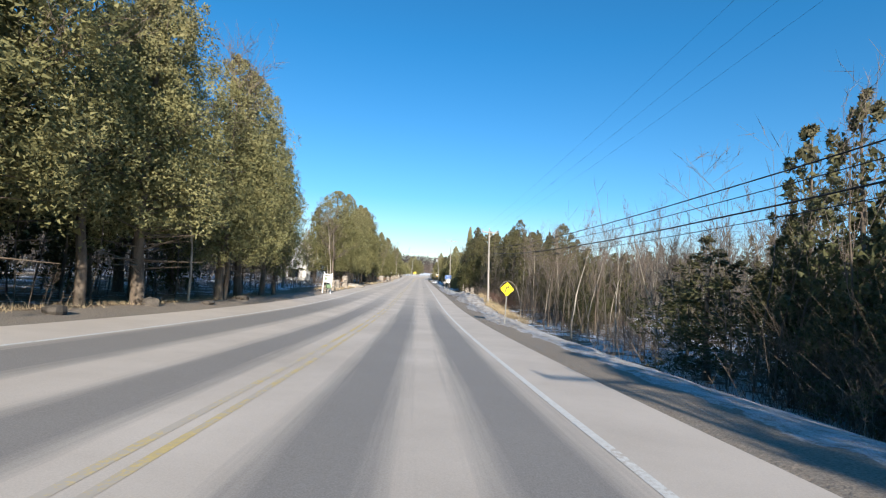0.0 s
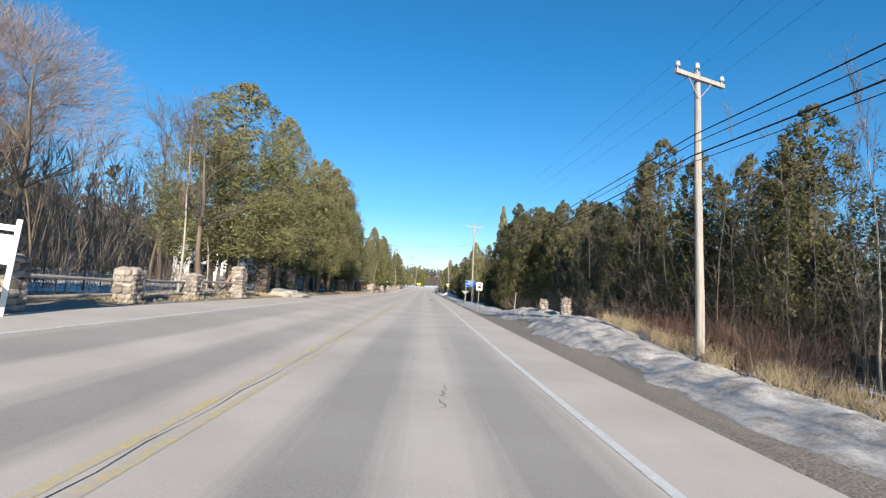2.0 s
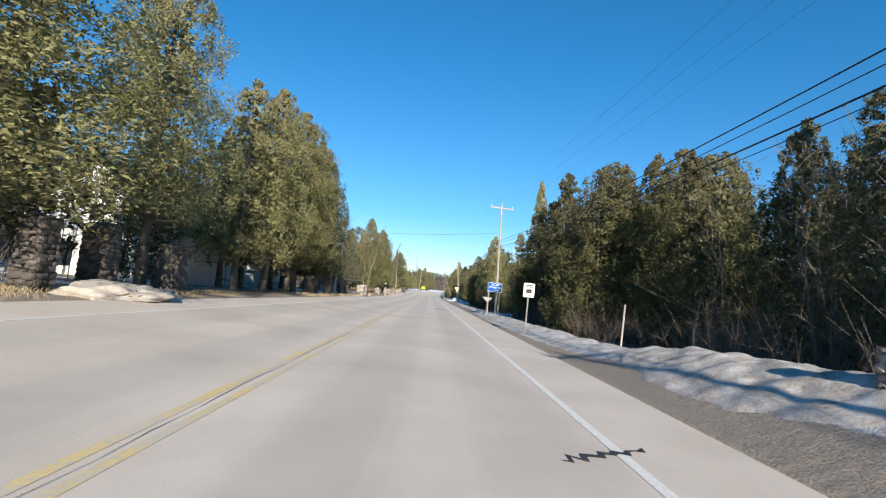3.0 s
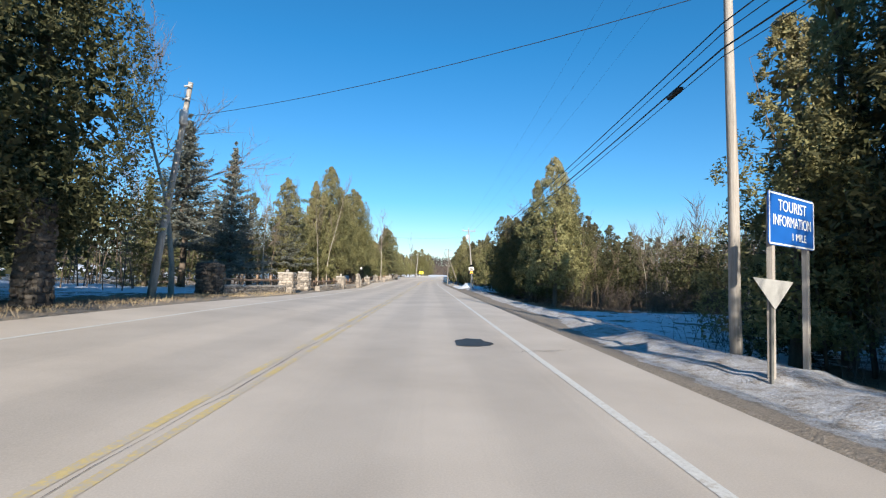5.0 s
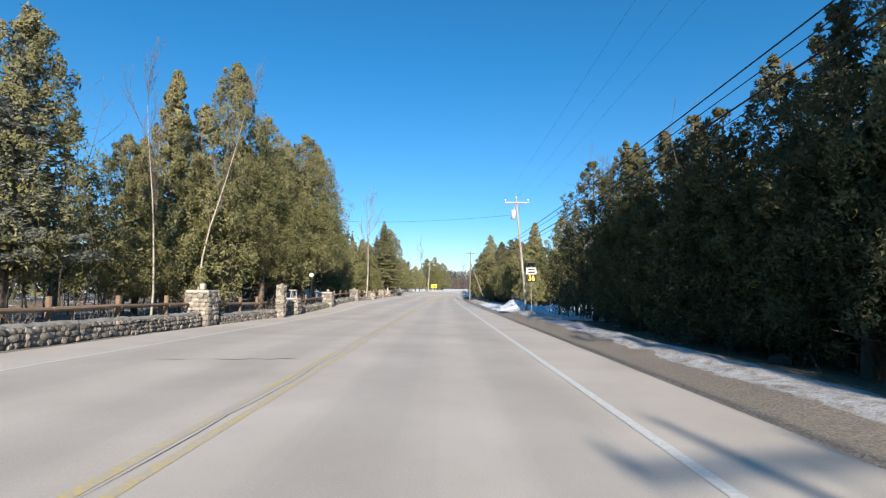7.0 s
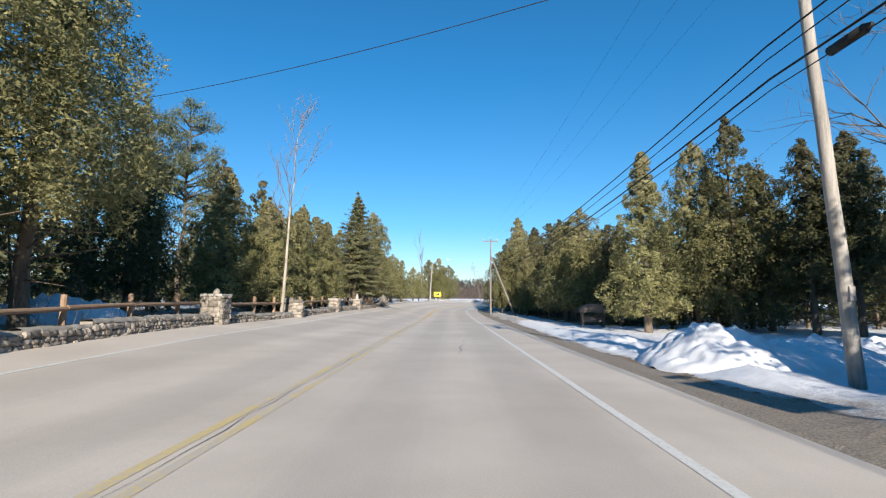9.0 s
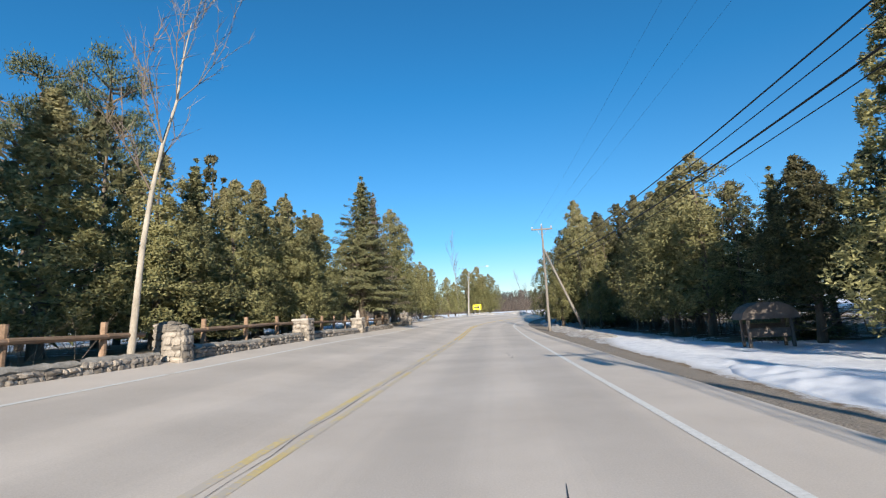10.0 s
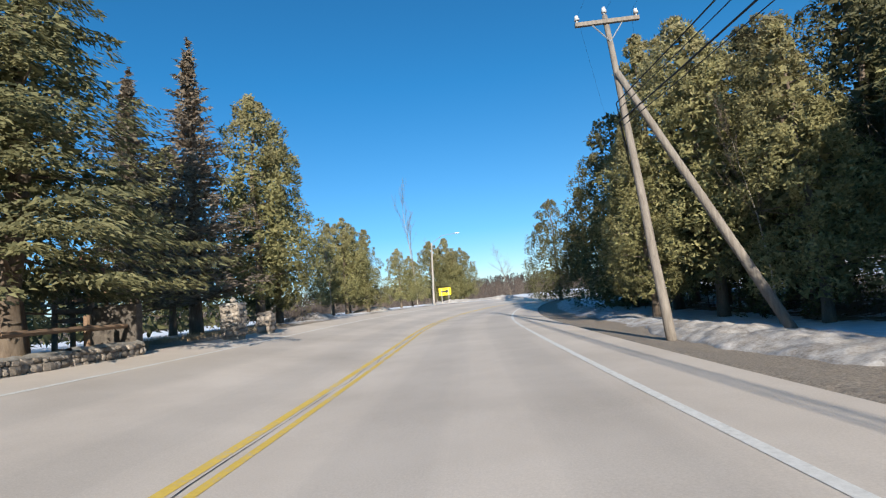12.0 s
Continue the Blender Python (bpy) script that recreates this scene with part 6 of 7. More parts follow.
def house():
    x, y = -21.0, 92.0
    z = land_z(x, y)
    root = thing("house", "white gabled house with a dark green roof behind the trees", "house", m=pose(x, y, z, 0, 0, 0))
    w, d, e, r = 8.4, 10.0, 3.4, 7.2
    wall = part("gable_wall", plate(bmesh.new(), [(-w / 2, -0.3), (w / 2, -0.3), (w / 2, e), (0, r), (-w / 2, e)], 0.2, pose(0, -d / 2, 0)), M_SIDING, root, "white clapboard gable")
    for k in range(22):
        zz = 0.2 + 0.24 * k
        half = w / 2 if zz < e else w / 2 * (r - zz) / (r - e)
        if half > 0.2:
            part("board", box(bmesh.new(), (2 * half - 0.02, 0.025, 0.225), (0, -d / 2 - 0.014, zz), (4, 0, 0)), M_SIDING, wall)
    part("gable_wall", plate(bmesh.new(), [(-w / 2, -0.3), (w / 2, -0.3), (w / 2, e), (0, r), (-w / 2, e)], 0.2, pose(0, d / 2 - 0.2, 0)), M_GREEN, root, "faded green gable")
    for s in (-1, 1):
        part("side_wall", box(bmesh.new(), (0.2, d - 0.4, e + 0.3), (s * (w / 2 - 0.1), 0, e / 2 - 0.15)), M_SIDING, root)
        sl = math.hypot(w / 2 + 0.4, (r - e) * (w / 2 + 0.4) / (w / 2))
        part("roof", box(bmesh.new(), (sl, d + 0.7, 0.16), (s * (w / 4 + 0.2), 0, r - (r - e) * (w / 4 + 0.2) / (w / 2) + 0.12), (0, s * math.degrees(math.atan2(r - e, w / 2)), 0), bevel=0.03), M_DEEPGREEN, root, "dark green shingle roof")
    for px, pz, ww, hh in ((-1.6, 1.3, 1.8, 1.5), (1.9, 1.3, 1.1, 1.3), (0.4, 3.9, 0.9, 1.0)):
        f = part("window", box(bmesh.new(), (ww + 0.2, 0.09, hh + 0.2), (px, -d / 2 - 0.05, pz), bevel=0.01), M_WHITE, root, "white window frame")
        part("pane", box(bmesh.new(), (ww, 0.02, hh), (px, -d / 2 - 0.10, pz)), M_GLASSY, f, "dark glass")
    shed = thing("shed", "pale clapboard shed behind the cedar trunks", "shed", m=pose(-20, 108, land_z(-20, 108), 0, 0, 0))
    part("wall", box(bmesh.new(), (7, 5, 2.6), (0, 0, 1.2)), M_SIDING, shed, "pale siding")
    part("roof", box(bmesh.new(), (7.6, 5.6, 0.2), (0, 0, 2.6), (3, 0, 0), bevel=0.03), M_GREEN, shed, "green roof")
    cottage = thing("cottage", "low grey cottage with a snowy roof beyond the trees", "house", m=pose(-40, 66, land_z(-40, 66), 0, 0, 10))
    part("wall", box(bmesh.new(), (9, 7, 2.6), (0, 0, 1.2)), M_PORCELAIN, cottage, "grey siding")
    part("roof", plate(bmesh.new(), [(-5, 2.5), (5, 2.5), (0, 4.8)], 8, pose(0, -4, 0)), M_ROOF, cottage, "snowy roof")


house()


def play_house():
    x, y = -13.9, 216.8
    root = thing("play_structure", "small wooden play tower with a reddish hipped roof", "play structure", m=pose(x, y, land_z(x, y) + 0.1, 0, 0, 15) @ Matrix.Diagonal((1.12, 1.12, 1.25, 1)))
    for px in (-0.5, 0.5):
        for py in (-0.5, 0.5):
            part("post", box(bmesh.new(), (0.12, 0.12, 2.15), (px, py, 0.95), bevel=0.01), M_RAIL, root)
    part("deck", box(bmesh.new(), (1.15, 1.15, 0.1), (0, 0, 0.75), bevel=0.01), M_RAIL, root)
    for px, py, sx, sy in ((0, -0.53, 1.0, 0.05), (0, 0.53, 1.0, 0.05), (-0.53, 0, 0.05, 1.0), (0.53, 0, 0.05, 1.0)):
        for z in (1.0, 1.3):
            part("railing", box(bmesh.new(), (sx, sy, 0.12), (px, py, z)), M_RAIL, root)
    bm = bmesh.new()
    bmesh.ops.create_cone(bm, segments=4, radius1=1.02, radius2=0.10, depth=0.62, cap_ends=True, matrix=pose(0, 0, 2.3, 0, 0, 45))
    part("roof", bm, M_REDROOF, root, "reddish shingle roof")
    slab = thing("stone_marker", "dark upright stone slab in the shade of the spruces", "stone marker", m=pose(*on_land(-9.8, 213.2), 0, 0, 8))
    # The spruces' shade is put into the slab's dark stone.
    part("slab", box(bmesh.new(), (1.15, 0.35, 1.5), (0, 0, 0.6), bevel=0.05), M_DARK_SHADED_STONE, slab)
    low = thing("stone_edging", "low rough stone edging along the verge", "stone wall", m=pose(-10.0, 212.6, land_z(-10, 212.6)))
    for i in range(9):
        me, sw, sh = STONES[i % 6]
        part("stone", me, None, low, "", pose(random.uniform(-0.2, 0.2), -2 + 0.45 * i, 0.1, 0, 0, 90) @ Matrix.Diagonal((1.3, 2, 1.2, 1)))


play_house()


def roofed_board():
    x, y = 9.6, 190.0
    root = thing("roofed_bench", "dark wooden garden bench under a broad rounded roof, on the snow", "bench", m=pose(x, y, land_z(x, y) - 0.03, 0, 0, -8) @ Matrix.Diagonal((1.05, 1.05, 1.12, 1)))
    arch = [(-0.86, 0.92), (0.86, 0.92), (0.80, 1.12), (0.62, 1.32), (0.3, 1.44), (-0.3, 1.44), (-0.62, 1.32), (-0.80, 1.12)]
    part("roof", plate(bmesh.new(), arch, 1.0, pose(0, -0.5, 0)), M_DARKWOOD, root, "dark rounded roof")
    part("seat_back", plate(bmesh.new(), [(-0.62, 0.36), (0.62, 0.36), (0.62, 0.76), (-0.62, 0.76)], 0.06, pose(0, 0.2, 0)), M_DARKWOOD, root)
    part("seat", box(bmesh.new(), (1.24, 0.5, 0.06), (0, -0.05, 0.38), bevel=0.01), M_DARKWOOD, root)
    part("front_panel", box(bmesh.new(), (1.24, 0.05, 0.28), (0, -0.3, 0.5), bevel=0.01), M_DARKWOOD, root)
    for px in (-0.64, 0.64):
        for py in (-0.32, 0.28):
            part("post", box(bmesh.new(), (0.09, 0.09, 1.05), (px, py, 0.43), bevel=0.008), M_DARKWOOD, root)


roofed_board()


# ---- loose growth ----
def brush(name, spots, h, sticks, spread, mat, label, seed):
    rng = np.random.default_rng(seed)
    segs = []
    for x, y in spots:
        z = land_z(x, y)
        for _ in range(sticks):
            a = np.array([x + rng.normal() * spread, y + rng.normal() * spread, z - 0.05])
            d = np.array([rng.normal() * 0.35, rng.normal() * 0.35, 1.0])
            ln = h * rng.uniform(0.4, 1.1)
            m = a + d * ln * 0.55
            b = m + (d + rng.normal(size=3) * 0.35) * ln * 0.45
            segs.append((a, m, 0.0075, 0.005))
            segs.append((m, b, 0.005, 0.002))
            for _ in range(3):
                segs.append((m, m + (d * 0.6 + rng.normal(size=3) * 0.5) * ln * 0.35, 0.0035, 0.0015))
    tagged(new(name, raw_mesh(name, *tube_set(segs, 3), mat)), label, "shrubs", kind="stuff")


def tufts(spots, h, blades, spread, seed, label):
    rng = np.random.default_rng(seed)
    cs, ds = [], []
    for x, y in spots:
        z = land_z(x, y)
        cs.append(np.stack([x + rng.normal(size=blades) * spread, y + rng.normal(size=blades) * spread, np.full(blades, z + h * 0.3)], 1))
        ds.append(np.stack([rng.normal(size=blades) * 0.6, rng.normal(size=blades) * 0.6, np.ones(blades)], 1))
    tagged(new("dry_grass", raw_mesh("dry_grass", *sprays(np.concatenate(cs), np.concatenate(ds), h, 0.013, rng, -0.05), M_STRAW)), label, "grass", kind="stuff")


rr = random.Random(11)


def thicket(x0, x1, y0, y1, n, h0, h1, r, seed, label, mat, twigs=9, bias=1.0):
    """A dense stand of thin leafless stems, each slightly bowed, with rising twigs."""
    rng = np.random.default_rng(seed)
    segs, cs, ds = [], [], []
    for _ in range(n):
        x, y = x0 + (x1 - x0) * rng.random() ** bias, rng.uniform(y0, y1)
        h = rng.uniform(h0, h1)
        p = np.array([x, y, land_z(x, y) - 0.1])
        d = np.array([rng.normal() * 0.09, rng.normal() * 0.09, 1.0])
        rad = r * rng.uniform(0.6, 1.4)
        for i in range(6):
            q = p + d * h / 6
            segs.append((p, q, rad * (1 - 0.15 * i), rad * (0.85 - 0.15 * i)))
            if i > 0:
                for _ in range(twigs // 4 + (rng.random() < 0.5)):
                    v = np.array([rng.normal() * 0.6, rng.normal() * 0.6, rng.uniform(0.5, 1.2)])
                    v *= h * rng.uniform(0.09, 0.2) / np.linalg.norm(v)
                    segs.append((q, q + v, rad * 0.3 * (1 - 0.12 * i), 0.004))
                    for _ in range(3):
                        cs.append(q + v * rng.uniform(0.4, 1.0))
                        ds.append(v / np.linalg.norm(v) + rng.normal(size=3) * 0.45)
            p = q
            d = d + rng.normal(size=3) * 0.06
            d[2] = 1.0
    v1, f1 = tube_set(segs, 3)
    f1 = np.concatenate([f1[:, [0, 1, 2]], f1[:, [0, 2, 3]]])
    v2, f2 = sprays(np.array(cs), np.array(ds), 0.6, 0.013, rng, -0.05, False)
    tagged(new("sapling_thicket", raw_mesh("sapling_thicket", np.concatenate([v1, v2]), np.concatenate([f1, f2 + len(v1)]), mat)), label, "saplings", kind="stuff")


M_STEM = plain("grey_sapling_bark", (0.075, 0.063, 0.053), (0.22, 0.19, 0.158), 0.8, 0.9, relief=0.0, fine=3.0)
M_BROWNSTEM = plain("brown_sapling_bark", (0.075, 0.057, 0.043), (0.21, 0.16, 0.12), 0.8, 0.9, relief=0.0, fine=3.0)
thicket(9.6, 30, -6, 46, 300, 5.0, 8.2, 0.035, 31, "dense stand of thin grey leafless saplings beside the road", M_STEM, bias=1.2)
thicket(9.5, 15, 60, 104, 70, 3.5, 6.5, 0.025, 32, "dense stand of thin grey leafless saplings among the cedars", M_STEM)
thicket(10.5, 38, 126.5, 142, 90, 3.0, 5.2, 0.04, 33, "dense brown leafless wood behind the clearing", M_BROWNSTEM, 9, 1.2)
thicket(27, 55, 108, 150, 120, 4.5, 7.5, 0.06, 34, "dense brown leafless wood behind the clearing", M_BROWNSTEM)
thicket(8.7, 13, 130, 165, 120, 4.5, 7.5, 0.06, 35, "dark slender trunks crowded under the cedars", M_BROWNSTEM, 4)
thicket(13, 32, 138, 166, 110, 4, 8, 0.05, 44, "brown leafless wood behind the lane", M_BROWNSTEM, 5)
thicket(-12.5, -34, 42, 82, 150, 2.8, 5.5, 0.026, 36, "grey leafless saplings around the gate", M_STEM)
thicket(-15, -30, 117, 178, 200, 6.5, 10.0, 0.05, 37, "brown leafless trees behind the conifers", M_BROWNSTEM)
thicket(10.0, 17, 193, 240, 80, 4.0, 7.5, 0.04, 38, "leafless stems under the cedars", M_BROWNSTEM, 4)
thicket(-11.6, -20, -6, 40, 110, 4.0, 8.0, 0.045, 39, "grey leafless stems under the tall cedars", M_STEM, 6)
brush("bare_brush", [(10 + 0.2 * i, 124.5 + 3 * rr.random()) for i in range(90)], 2.0, 14, 0.6, M_TWIG, "brown leafless brush at the back of the clearing", 40)
thicket(8.9, 15, 89, 105, 70, 4, 8, 0.06, 42, "dark slender trunks crowded under the cedars", M_BROWNSTEM, 4)
brush("bare_brush", [(8.4 + 0.32 * i, 107 + 0.25 * i + 2 * rr.random()) for i in range(45)], 1.8, 16, 0.6, M_TWIG, "tangled dark brush round the clearing", 45)
brush("bare_brush", [(12.5 + 4 * rr.random(), 132 + 0.42 * i) for i in range(80)], 1.9, 12, 0.5, M_TWIG, "brown brush behind the lane", 46)
brush("bare_brush", [(8.6 + 5 * rr.random(), 88 + 0.3 * i) for i in range(56)], 1.2, 10, 0.5, M_TWIG, "low dark brush under the cedars", 43)
brush("bare_brush", [(8.2 + 4 * rr.random(), 128 + 0.35 * i) for i in range(100)], 1.1, 10, 0.5, M_TWIG, "low dark brush under the cedars", 41)


thicket(8.6, 14, 36, 74, 130, 3.5, 6.8, 0.022, 47, "pale leafless saplings before the roadside cedars", M_STEM, 12)
brush("bare_brush", [(9.4 + 3.5 * rr.random(), 50 + 0.5 * i) for i in range(50)], 3.2, 12, 0.5, M_TWIG, "high brown leafless brush before the cedars", 48)


def bent_sapling():
    x, y = 9.0, 45.2
    pts = [(0.35, 0, -0.2), (0.25, 0, 1.0), (0.0, 0, 2.1), (-0.4, 0, 2.9), (-0.95, 0, 3.2), (-1.5, 0, 2.95), (-1.8, 0, 2.4)]
    curve = []
    for i in range(6):
        a, b, c, d = (Vector(pts[min(max(i + k, 0), 6)]) for k in (-1, 0, 1, 2))
        for t in (0.0, 0.25, 0.5, 0.75):
            curve.append(0.5 * (2 * b + (c - a) * t + (2 * a - 5 * b + 4 * c - d) * t * t + (3 * b - a - 3 * c + d) * t ** 3))
    pts, last = curve, len(curve) - 1
    bm, loops = bmesh.new(), []
    for i, p in enumerate(pts):
        d = (Vector(pts[min(i + 1, last)]) - Vector(pts[max(i - 1, 0)])).to_track_quat("Z", "Y").to_matrix()
        loops.append([bm.verts.new(Vector(p) + d @ Vector((math.cos(0.9 * k), math.sin(0.9 * k), 0)) * (0.045 - 0.0013 * i)) for k in range(7)])
    for p, q in zip(loops, loops[1:]):
        for k in range(7):
            bm.faces.new((p[k], p[(k + 1) % 7], q[(k + 1) % 7], q[k]))
    tagged(new("bent_sapling", bm_mesh("bent_sapling", bm, M_PALE, True)), "pale leafless sapling bent over in an arch", "tree").matrix_basis = pose(*on_land(x, y))


brush("brush_heap", [(9.6 + 4.5 * rr.random(), 8.5 + 0.075 * i) for i in range(80)], 2.7, 48, 0.6, M_BROWNSTEM, "high tangle of brown brush at the wood's edge", 9)
bent_sapling()
brush("bare_brush", [(7.8 + (3.4 if 30 < -4 + 0.42 * i < 50 else 0.0) + 5 * rr.random(), -4 + 0.42 * i) for i in range(250)], 1.7, 15, 0.45, M_TWIG, "tangled leafless brush at the edge of the wood", 1)
brush("bare_brush", [(8.0 + (2.2 if 40 + 0.6 * i < 69 else 0.0) + 7 * rr.random(), 40 + 0.6 * i) for i in range(105)], 2.0, 24, 0.55, M_TWIG, "tangled leafless brush at the edge of the wood", 2)
brush("red_brush", [(8.2 + 1.6 * rr.random(), 50.5 + 0.16 * i) for i in range(40)], 1.3, 16, 0.35, M_REDTWIG, "reddish leafless osier brush", 3)
brush("bare_brush", [(-11.2 - 9 * rr.random(), 40 + 0.35 * i) for i in range(90)], 1.6, 13, 0.5, M_TWIG, "leafless undergrowth among the bare trees", 4)
brush("bare_brush", [(-11.4 - 8 * rr.random(), -6 + 0.8 * i) for i in range(60)], 1.3, 12, 0.5, M_TWIG, "leafless undergrowth below the cedars", 5)
brush("bare_brush", [(9.8 + 5 * rr.random(), 191 + 0.85 * i) for i in range(50)], 1.6, 12, 0.4, M_TWIG, "leafless brush below the cedars", 6)
brush("bare_brush", [(-11.0 - 4 * rr.random(), 134 + 1.3 * i) for i in range(62)], 1.5, 9, 0.4, M_TWIG, "leafless undergrowth behind the wall", 7)
brush("bare_brush", [(-10.4 - 3.5 * rr.random(), 226 + 0.35 * i) for i in range(40)], 1.0, 14, 0.4, M_TWIG, "low brown hedge of leafless twigs beyond the pillars", 8)
tufts([(6.9 + 1.5 * rr.random(), 38 + 0.5 * i) for i in range(44)], 0.6, 70, 0.2, 21, "tufts of straw-coloured grass on the snow's edge")
tufts([(-9.8 - 1.8 * rr.random(), 54 + 0.1 * i) for i in range(300)], 0.13, 26, 0.4, 23, "short brown grass along the far verge")
tufts([(-11.0 - 1.5 * rr.random(), -5 + 0.35 * i) for i in range(130)], 0.16, 24, 0.4, 24, "short brown grass along the far verge")
tufts([(-9.7 - 1.5 * rr.random(), 96 + 0.16 * i) for i in range(200)], 0.14, 18, 0.3, 25, "short brown grass along the far verge")
tufts([(-9.9 - 1.2 * rr.random(), 205 + 0.2 * i) for i in range(100)], 0.2, 24, 0.25, 26, "short brown grass along the far verge")


def rocks():
    for i, (x, y, k) in enumerate(((-10.4, 16, 1.5), (-10.8, 21.5, 2.0), (-10.3, 25.5, 1.4), (-10.6, 66.5, 1.3), (-10.8, 67.3, 1.0), (-10.7, 31, 1.6), (8.5, 139.5, 1.6), (8.2, 134.6, 1.8))):
        me, sw, sh = DARK_SHADED_STONES[i % 6]
        root = thing("boulder", "dark rounded boulder on the verge", "boulder", "boulders on the verge", pose(*on_land(x, y, 0.08), 0, 0, 40 * i))
        part("rock", me, None, root, "", Matrix.Diagonal((1.1 * k, 2.0 * k, 1.0 * k, 1)))


rocks()
heap = bmesh.new()
bmesh.ops.create_icosphere(heap, subdivisions=4, radius=1.0)
for v in heap.verts:
    v.co = Vector((v.co.x * 1.6, v.co.y * 1.9, max(v.co.z, -0.2) * 0.42)) * (1 + 0.3 * noise.noise(v.co * 2.2) + 0.2 * noise.noise(v.co * 5) + 0.12 * noise.noise(v.co * 12))
M_HEAP = plain("dirty_snow", (0.24, 0.205, 0.17), (0.50, 0.47, 0.43), 3.0, 0.9, relief=0.8)
tagged(new("snow_heap", bm_mesh("snow_heap", heap, M_HEAP, True)), "heap of dirty grey snow beside the driveway", "snow heap").matrix_basis = pose(*on_land(-10.3, 73.5))
SNOW = plain("clean_snow", (0.62, 0.64, 0.68), (0.80, 0.81, 0.84), 2.0, 0.7, relief=0.7)
M_BANKSNOW = plain("sandy_bank_snow", (0.17, 0.138, 0.108), (0.60, 0.58, 0.56), 2.6, 0.8, relief=1.0, fine=22.0)


def snow_pile(x, y, sx, sy, h, mat, label, smooth=True):
    """Ploughed snow: broken crest with lumps of several sizes, thinning out at the foot."""
    n, vs = (56 if smooth else 90), []
    low = 0.45 if smooth else 0.2
    for j in range(n + 1):
        for i in range(n + 1):
            a, b = 2.0 * i / n - 1, 2.0 * j / n - 1
            px, py = x + a * sx, y + b * sy
            q = Vector((px, py, 1.7 * x))
            d = max(0.0, 1 - (a * a + b * b) * (1 + 0.35 * noise.noise(q * 0.9)))
            rough = 0.72 + low * noise.noise(q * 0.9) + 0.38 * abs(noise.noise(q * 2.3)) + 0.16 * noise.noise(q * 5.0) + 0.07 * noise.noise(q * 11.0)
            vs.append((px - x, py - y, land_z(px, py) + h * d ** 0.8 * max(0.1, rough) - 0.06 * (1 - min(1.0, 6 * d))))
    k = n + 1
    fs = [(j * k + i, j * k + i + 1, (j + 1) * k + i + 1, (j + 1) * k + i) for j in range(n) for i in range(n)]
    tagged(new("snow_mound", raw_mesh("snow_mound", vs, fs, mat, smooth)), label, "snow pile", "ploughed snow piles").matrix_basis = pose(x, y, 0)


for x, y, sx, sy, h in ((-14.6, 174.6, 2.8, 2.2, 0.95), (6.7, 168.8, 2.2, 2.4, 0.8), (9.6, 171.0, 2.4, 1.8, 0.7), (13.2, 171.6, 2.8, 1.8, 0.65), (5.9, 174.8, 1.3, 3.2, 0.26), (5.6, 180.5, 1.0, 3.4, 0.12)):
    snow_pile(x, y, sx, sy, h, SNOW, "ploughed pile of clean snow with a rough crest")
for x, y, sx, sy, h in ((6.1, 57.0, 2.0, 6.0, 0.10), (6.2, 67.5, 1.8, 5.0, 0.12), (5.9, 46, 1.5, 6.0, 0.08), (5.6, 33, 1.2, 7.0, 0.08), (5.9, 203, 1.3, 5.5, 0.17), (5.6, 211.0, 1.1, 4.6, 0.18), (-11.2, 233, 1.6, 2.4, 0.5), (-9.3, 245, 1.8, 2.2, 0.45), (-2.5, 271, 5, 2.2, 0.6), (5.5, 274, 5, 2.2, 0.6)):
    snow_pile(x, y, sx, sy, h, M_BANKSNOW, "sandy grey snow bank along the verge", False)


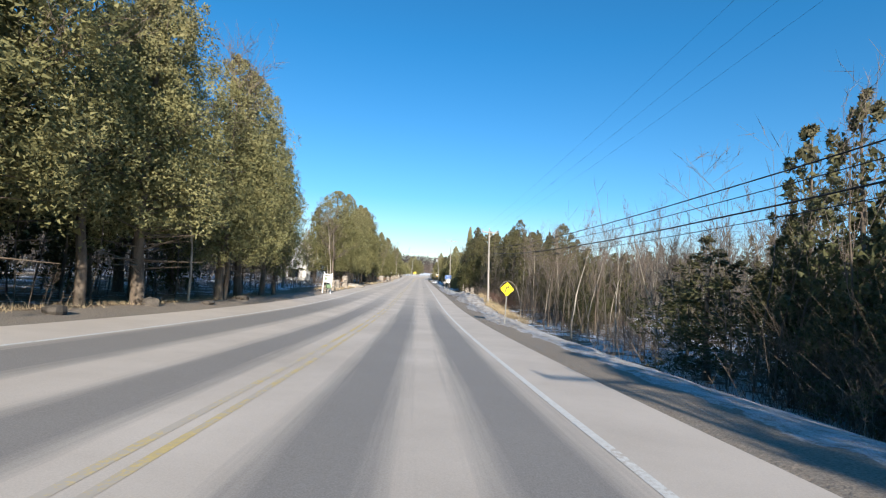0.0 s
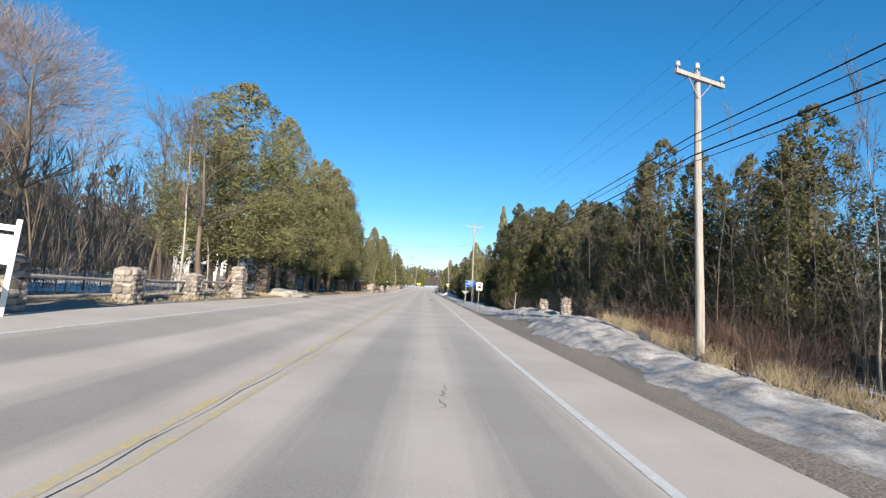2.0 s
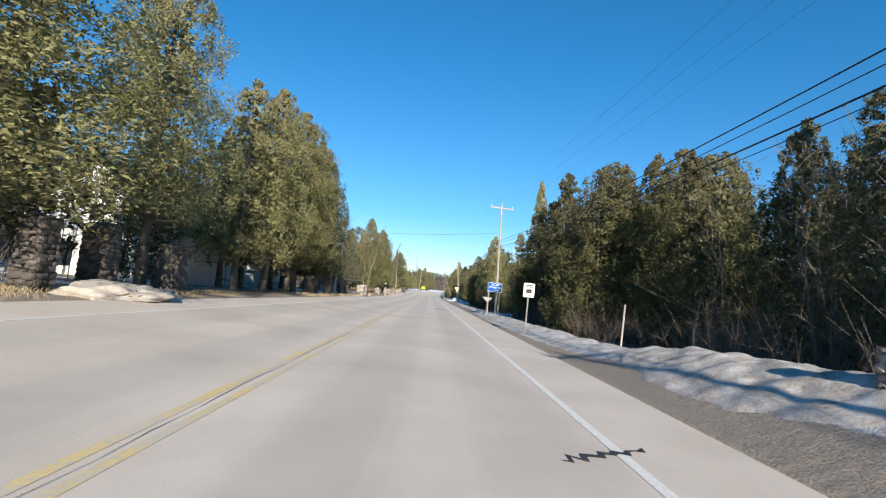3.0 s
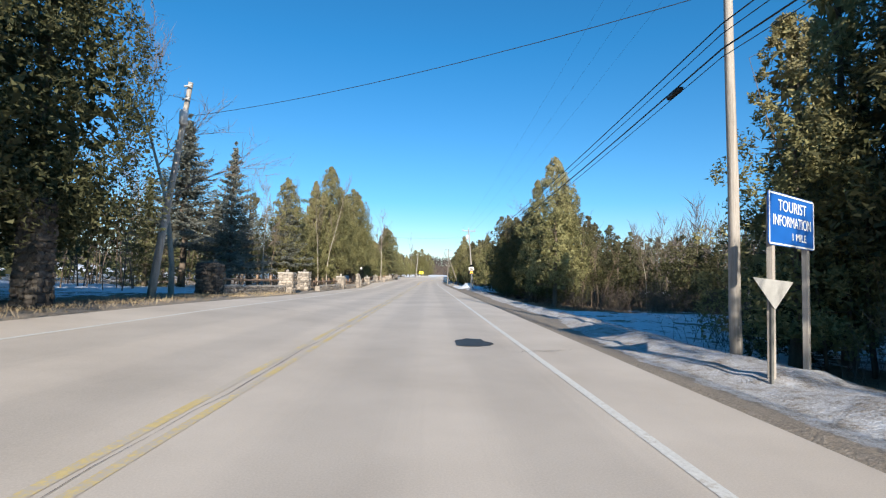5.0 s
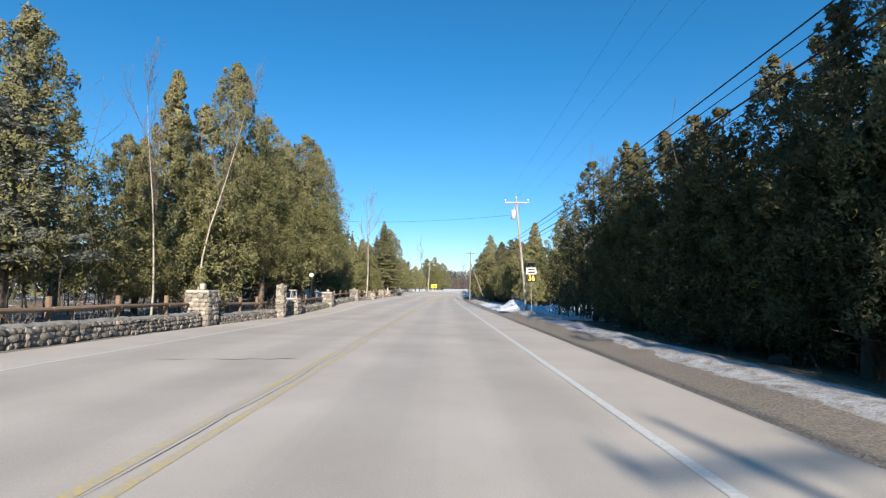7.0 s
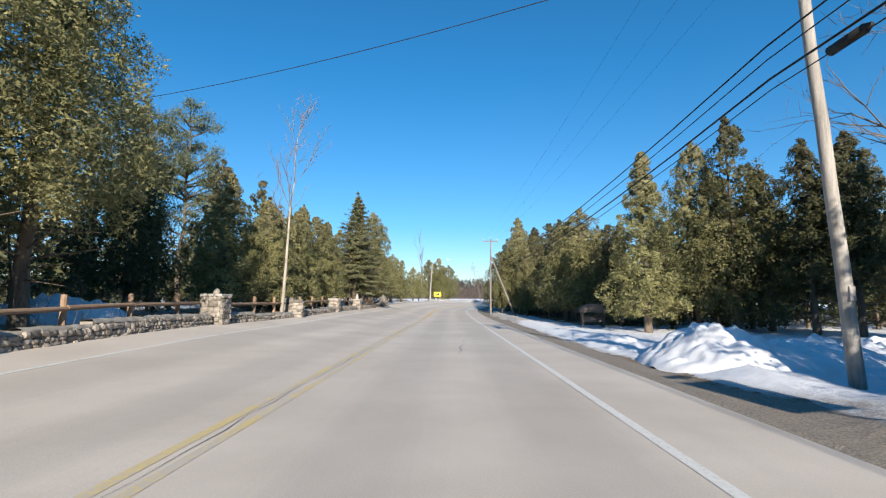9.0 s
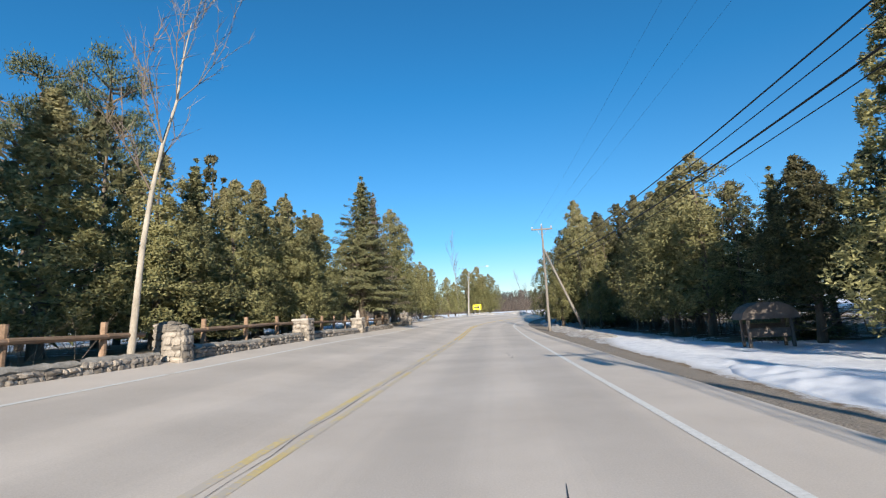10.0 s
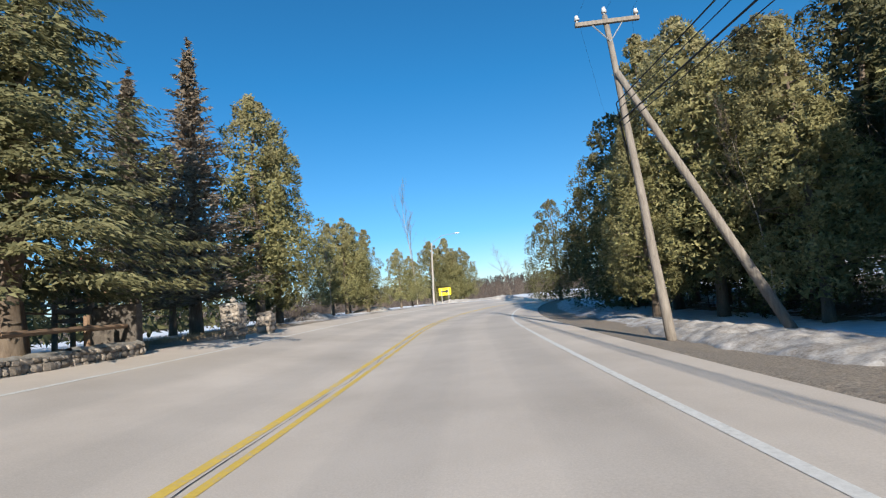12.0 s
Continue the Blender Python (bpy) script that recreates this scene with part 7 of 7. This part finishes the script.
# ---- far woods and the ridge ----
def far_woods(name, spots, seed, mat, label, n=60, bare=False, leaf=1.0):
    rng = np.random.default_rng(seed)
    cs, ds = [], []
    for x, y, h in spots:
        t = rng.uniform(0, 1, n)
        th = rng.uniform(0, 6.283, n)
        r = h * (0.16 if bare else 0.19) * (1 - t ** 1.6) * rng.uniform(0.3, 1, n) + 0.1
        z = land_z(x, y) + h * (0.05 + 0.93 * t)
        cs.append(np.stack([x + r * np.cos(th), y + r * np.sin(th), z], 1))
        ds.append(np.stack([np.cos(th) * 0.5, np.sin(th) * 0.5, rng.uniform(0.5, 2.5, n) if bare else rng.uniform(-0.6, 0.8, n)], 1))
    k = float(np.mean([h for *_, h in spots])) * leaf
    tagged(new(name, raw_mesh(name, *sprays(np.concatenate(cs), np.concatenate(ds), k * (0.20 if bare else 0.10), k * (0.006 if bare else 0.052), rng, 0.1, False), mat)), label, "woods", kind="stuff")


fr = random.Random(5)
M_FARBARE = foliage("bare_far_twigs", (0.09, 0.075, 0.07), (0.16, 0.14, 0.13), (0.24, 0.215, 0.20))
far_woods("far_woods", [(-36 - 45 * fr.random(), -20 + 0.5 * i, fr.uniform(9, 14)) for i in range(400)], 1, M_CEDAR_SHADED, "dark conifer wood far behind the verge", 80)
far_woods("far_woods", [(40 + 45 * fr.random(), -20 + 0.45 * i, fr.uniform(8, 11)) for i in range(400)], 2, M_CEDAR_SHADED, "dark conifer wood far behind the verge", 80)
far_woods("bare_far_woods", [(24 + 30 * fr.random(), -20 + 0.36 * i, fr.uniform(7, 10.5)) for i in range(500)], 3, M_FARBARE, "bare brown wood behind the verge", 110, True)
far_woods("bare_far_woods", [(-24 - 30 * fr.random(), 38 + 0.2 * i, fr.uniform(8, 11)) for i in range(400)], 4, M_FARBARE, "bare brown wood behind the verge", 110, True)
M_EDGEBARE = foliage("brown_far_twigs", (0.085, 0.066, 0.055), (0.135, 0.105, 0.088), (0.19, 0.15, 0.125))
M_RIDGE = foliage("far_ridge_woods", (0.05, 0.045, 0.042), (0.085, 0.075, 0.07), (0.12, 0.105, 0.095))
far_woods("ridge_woods", [(x, 470 + 340 * fr.random() + 0.25 * x, fr.uniform(9, 14)) for x in [-330 + 0.3 * i for i in range(2600)]], 5, M_RIDGE, "bare brown woods on the far ridge", 50, leaf=1.1)
far_woods("field_edge_woods", [(-170 + 0.45 * i, 405 + 40 * fr.random(), fr.uniform(5.5, 7.5)) for i in range(950)], 6, M_EDGEBARE, "bare brown wood at the edge of the snowy field", 70, True, 2.2)
far_woods("far_woods", [(-70 + 45 * fr.random(), 190 + 0.5 * i, fr.uniform(8, 12)) for i in range(160)] + [(36 + 40 * fr.random(), 180 + 0.3 * i, fr.uniform(9, 12)) for i in range(160)], 7, M_CEDAR_SHADED, "dark conifer wood far behind the verge", 80)
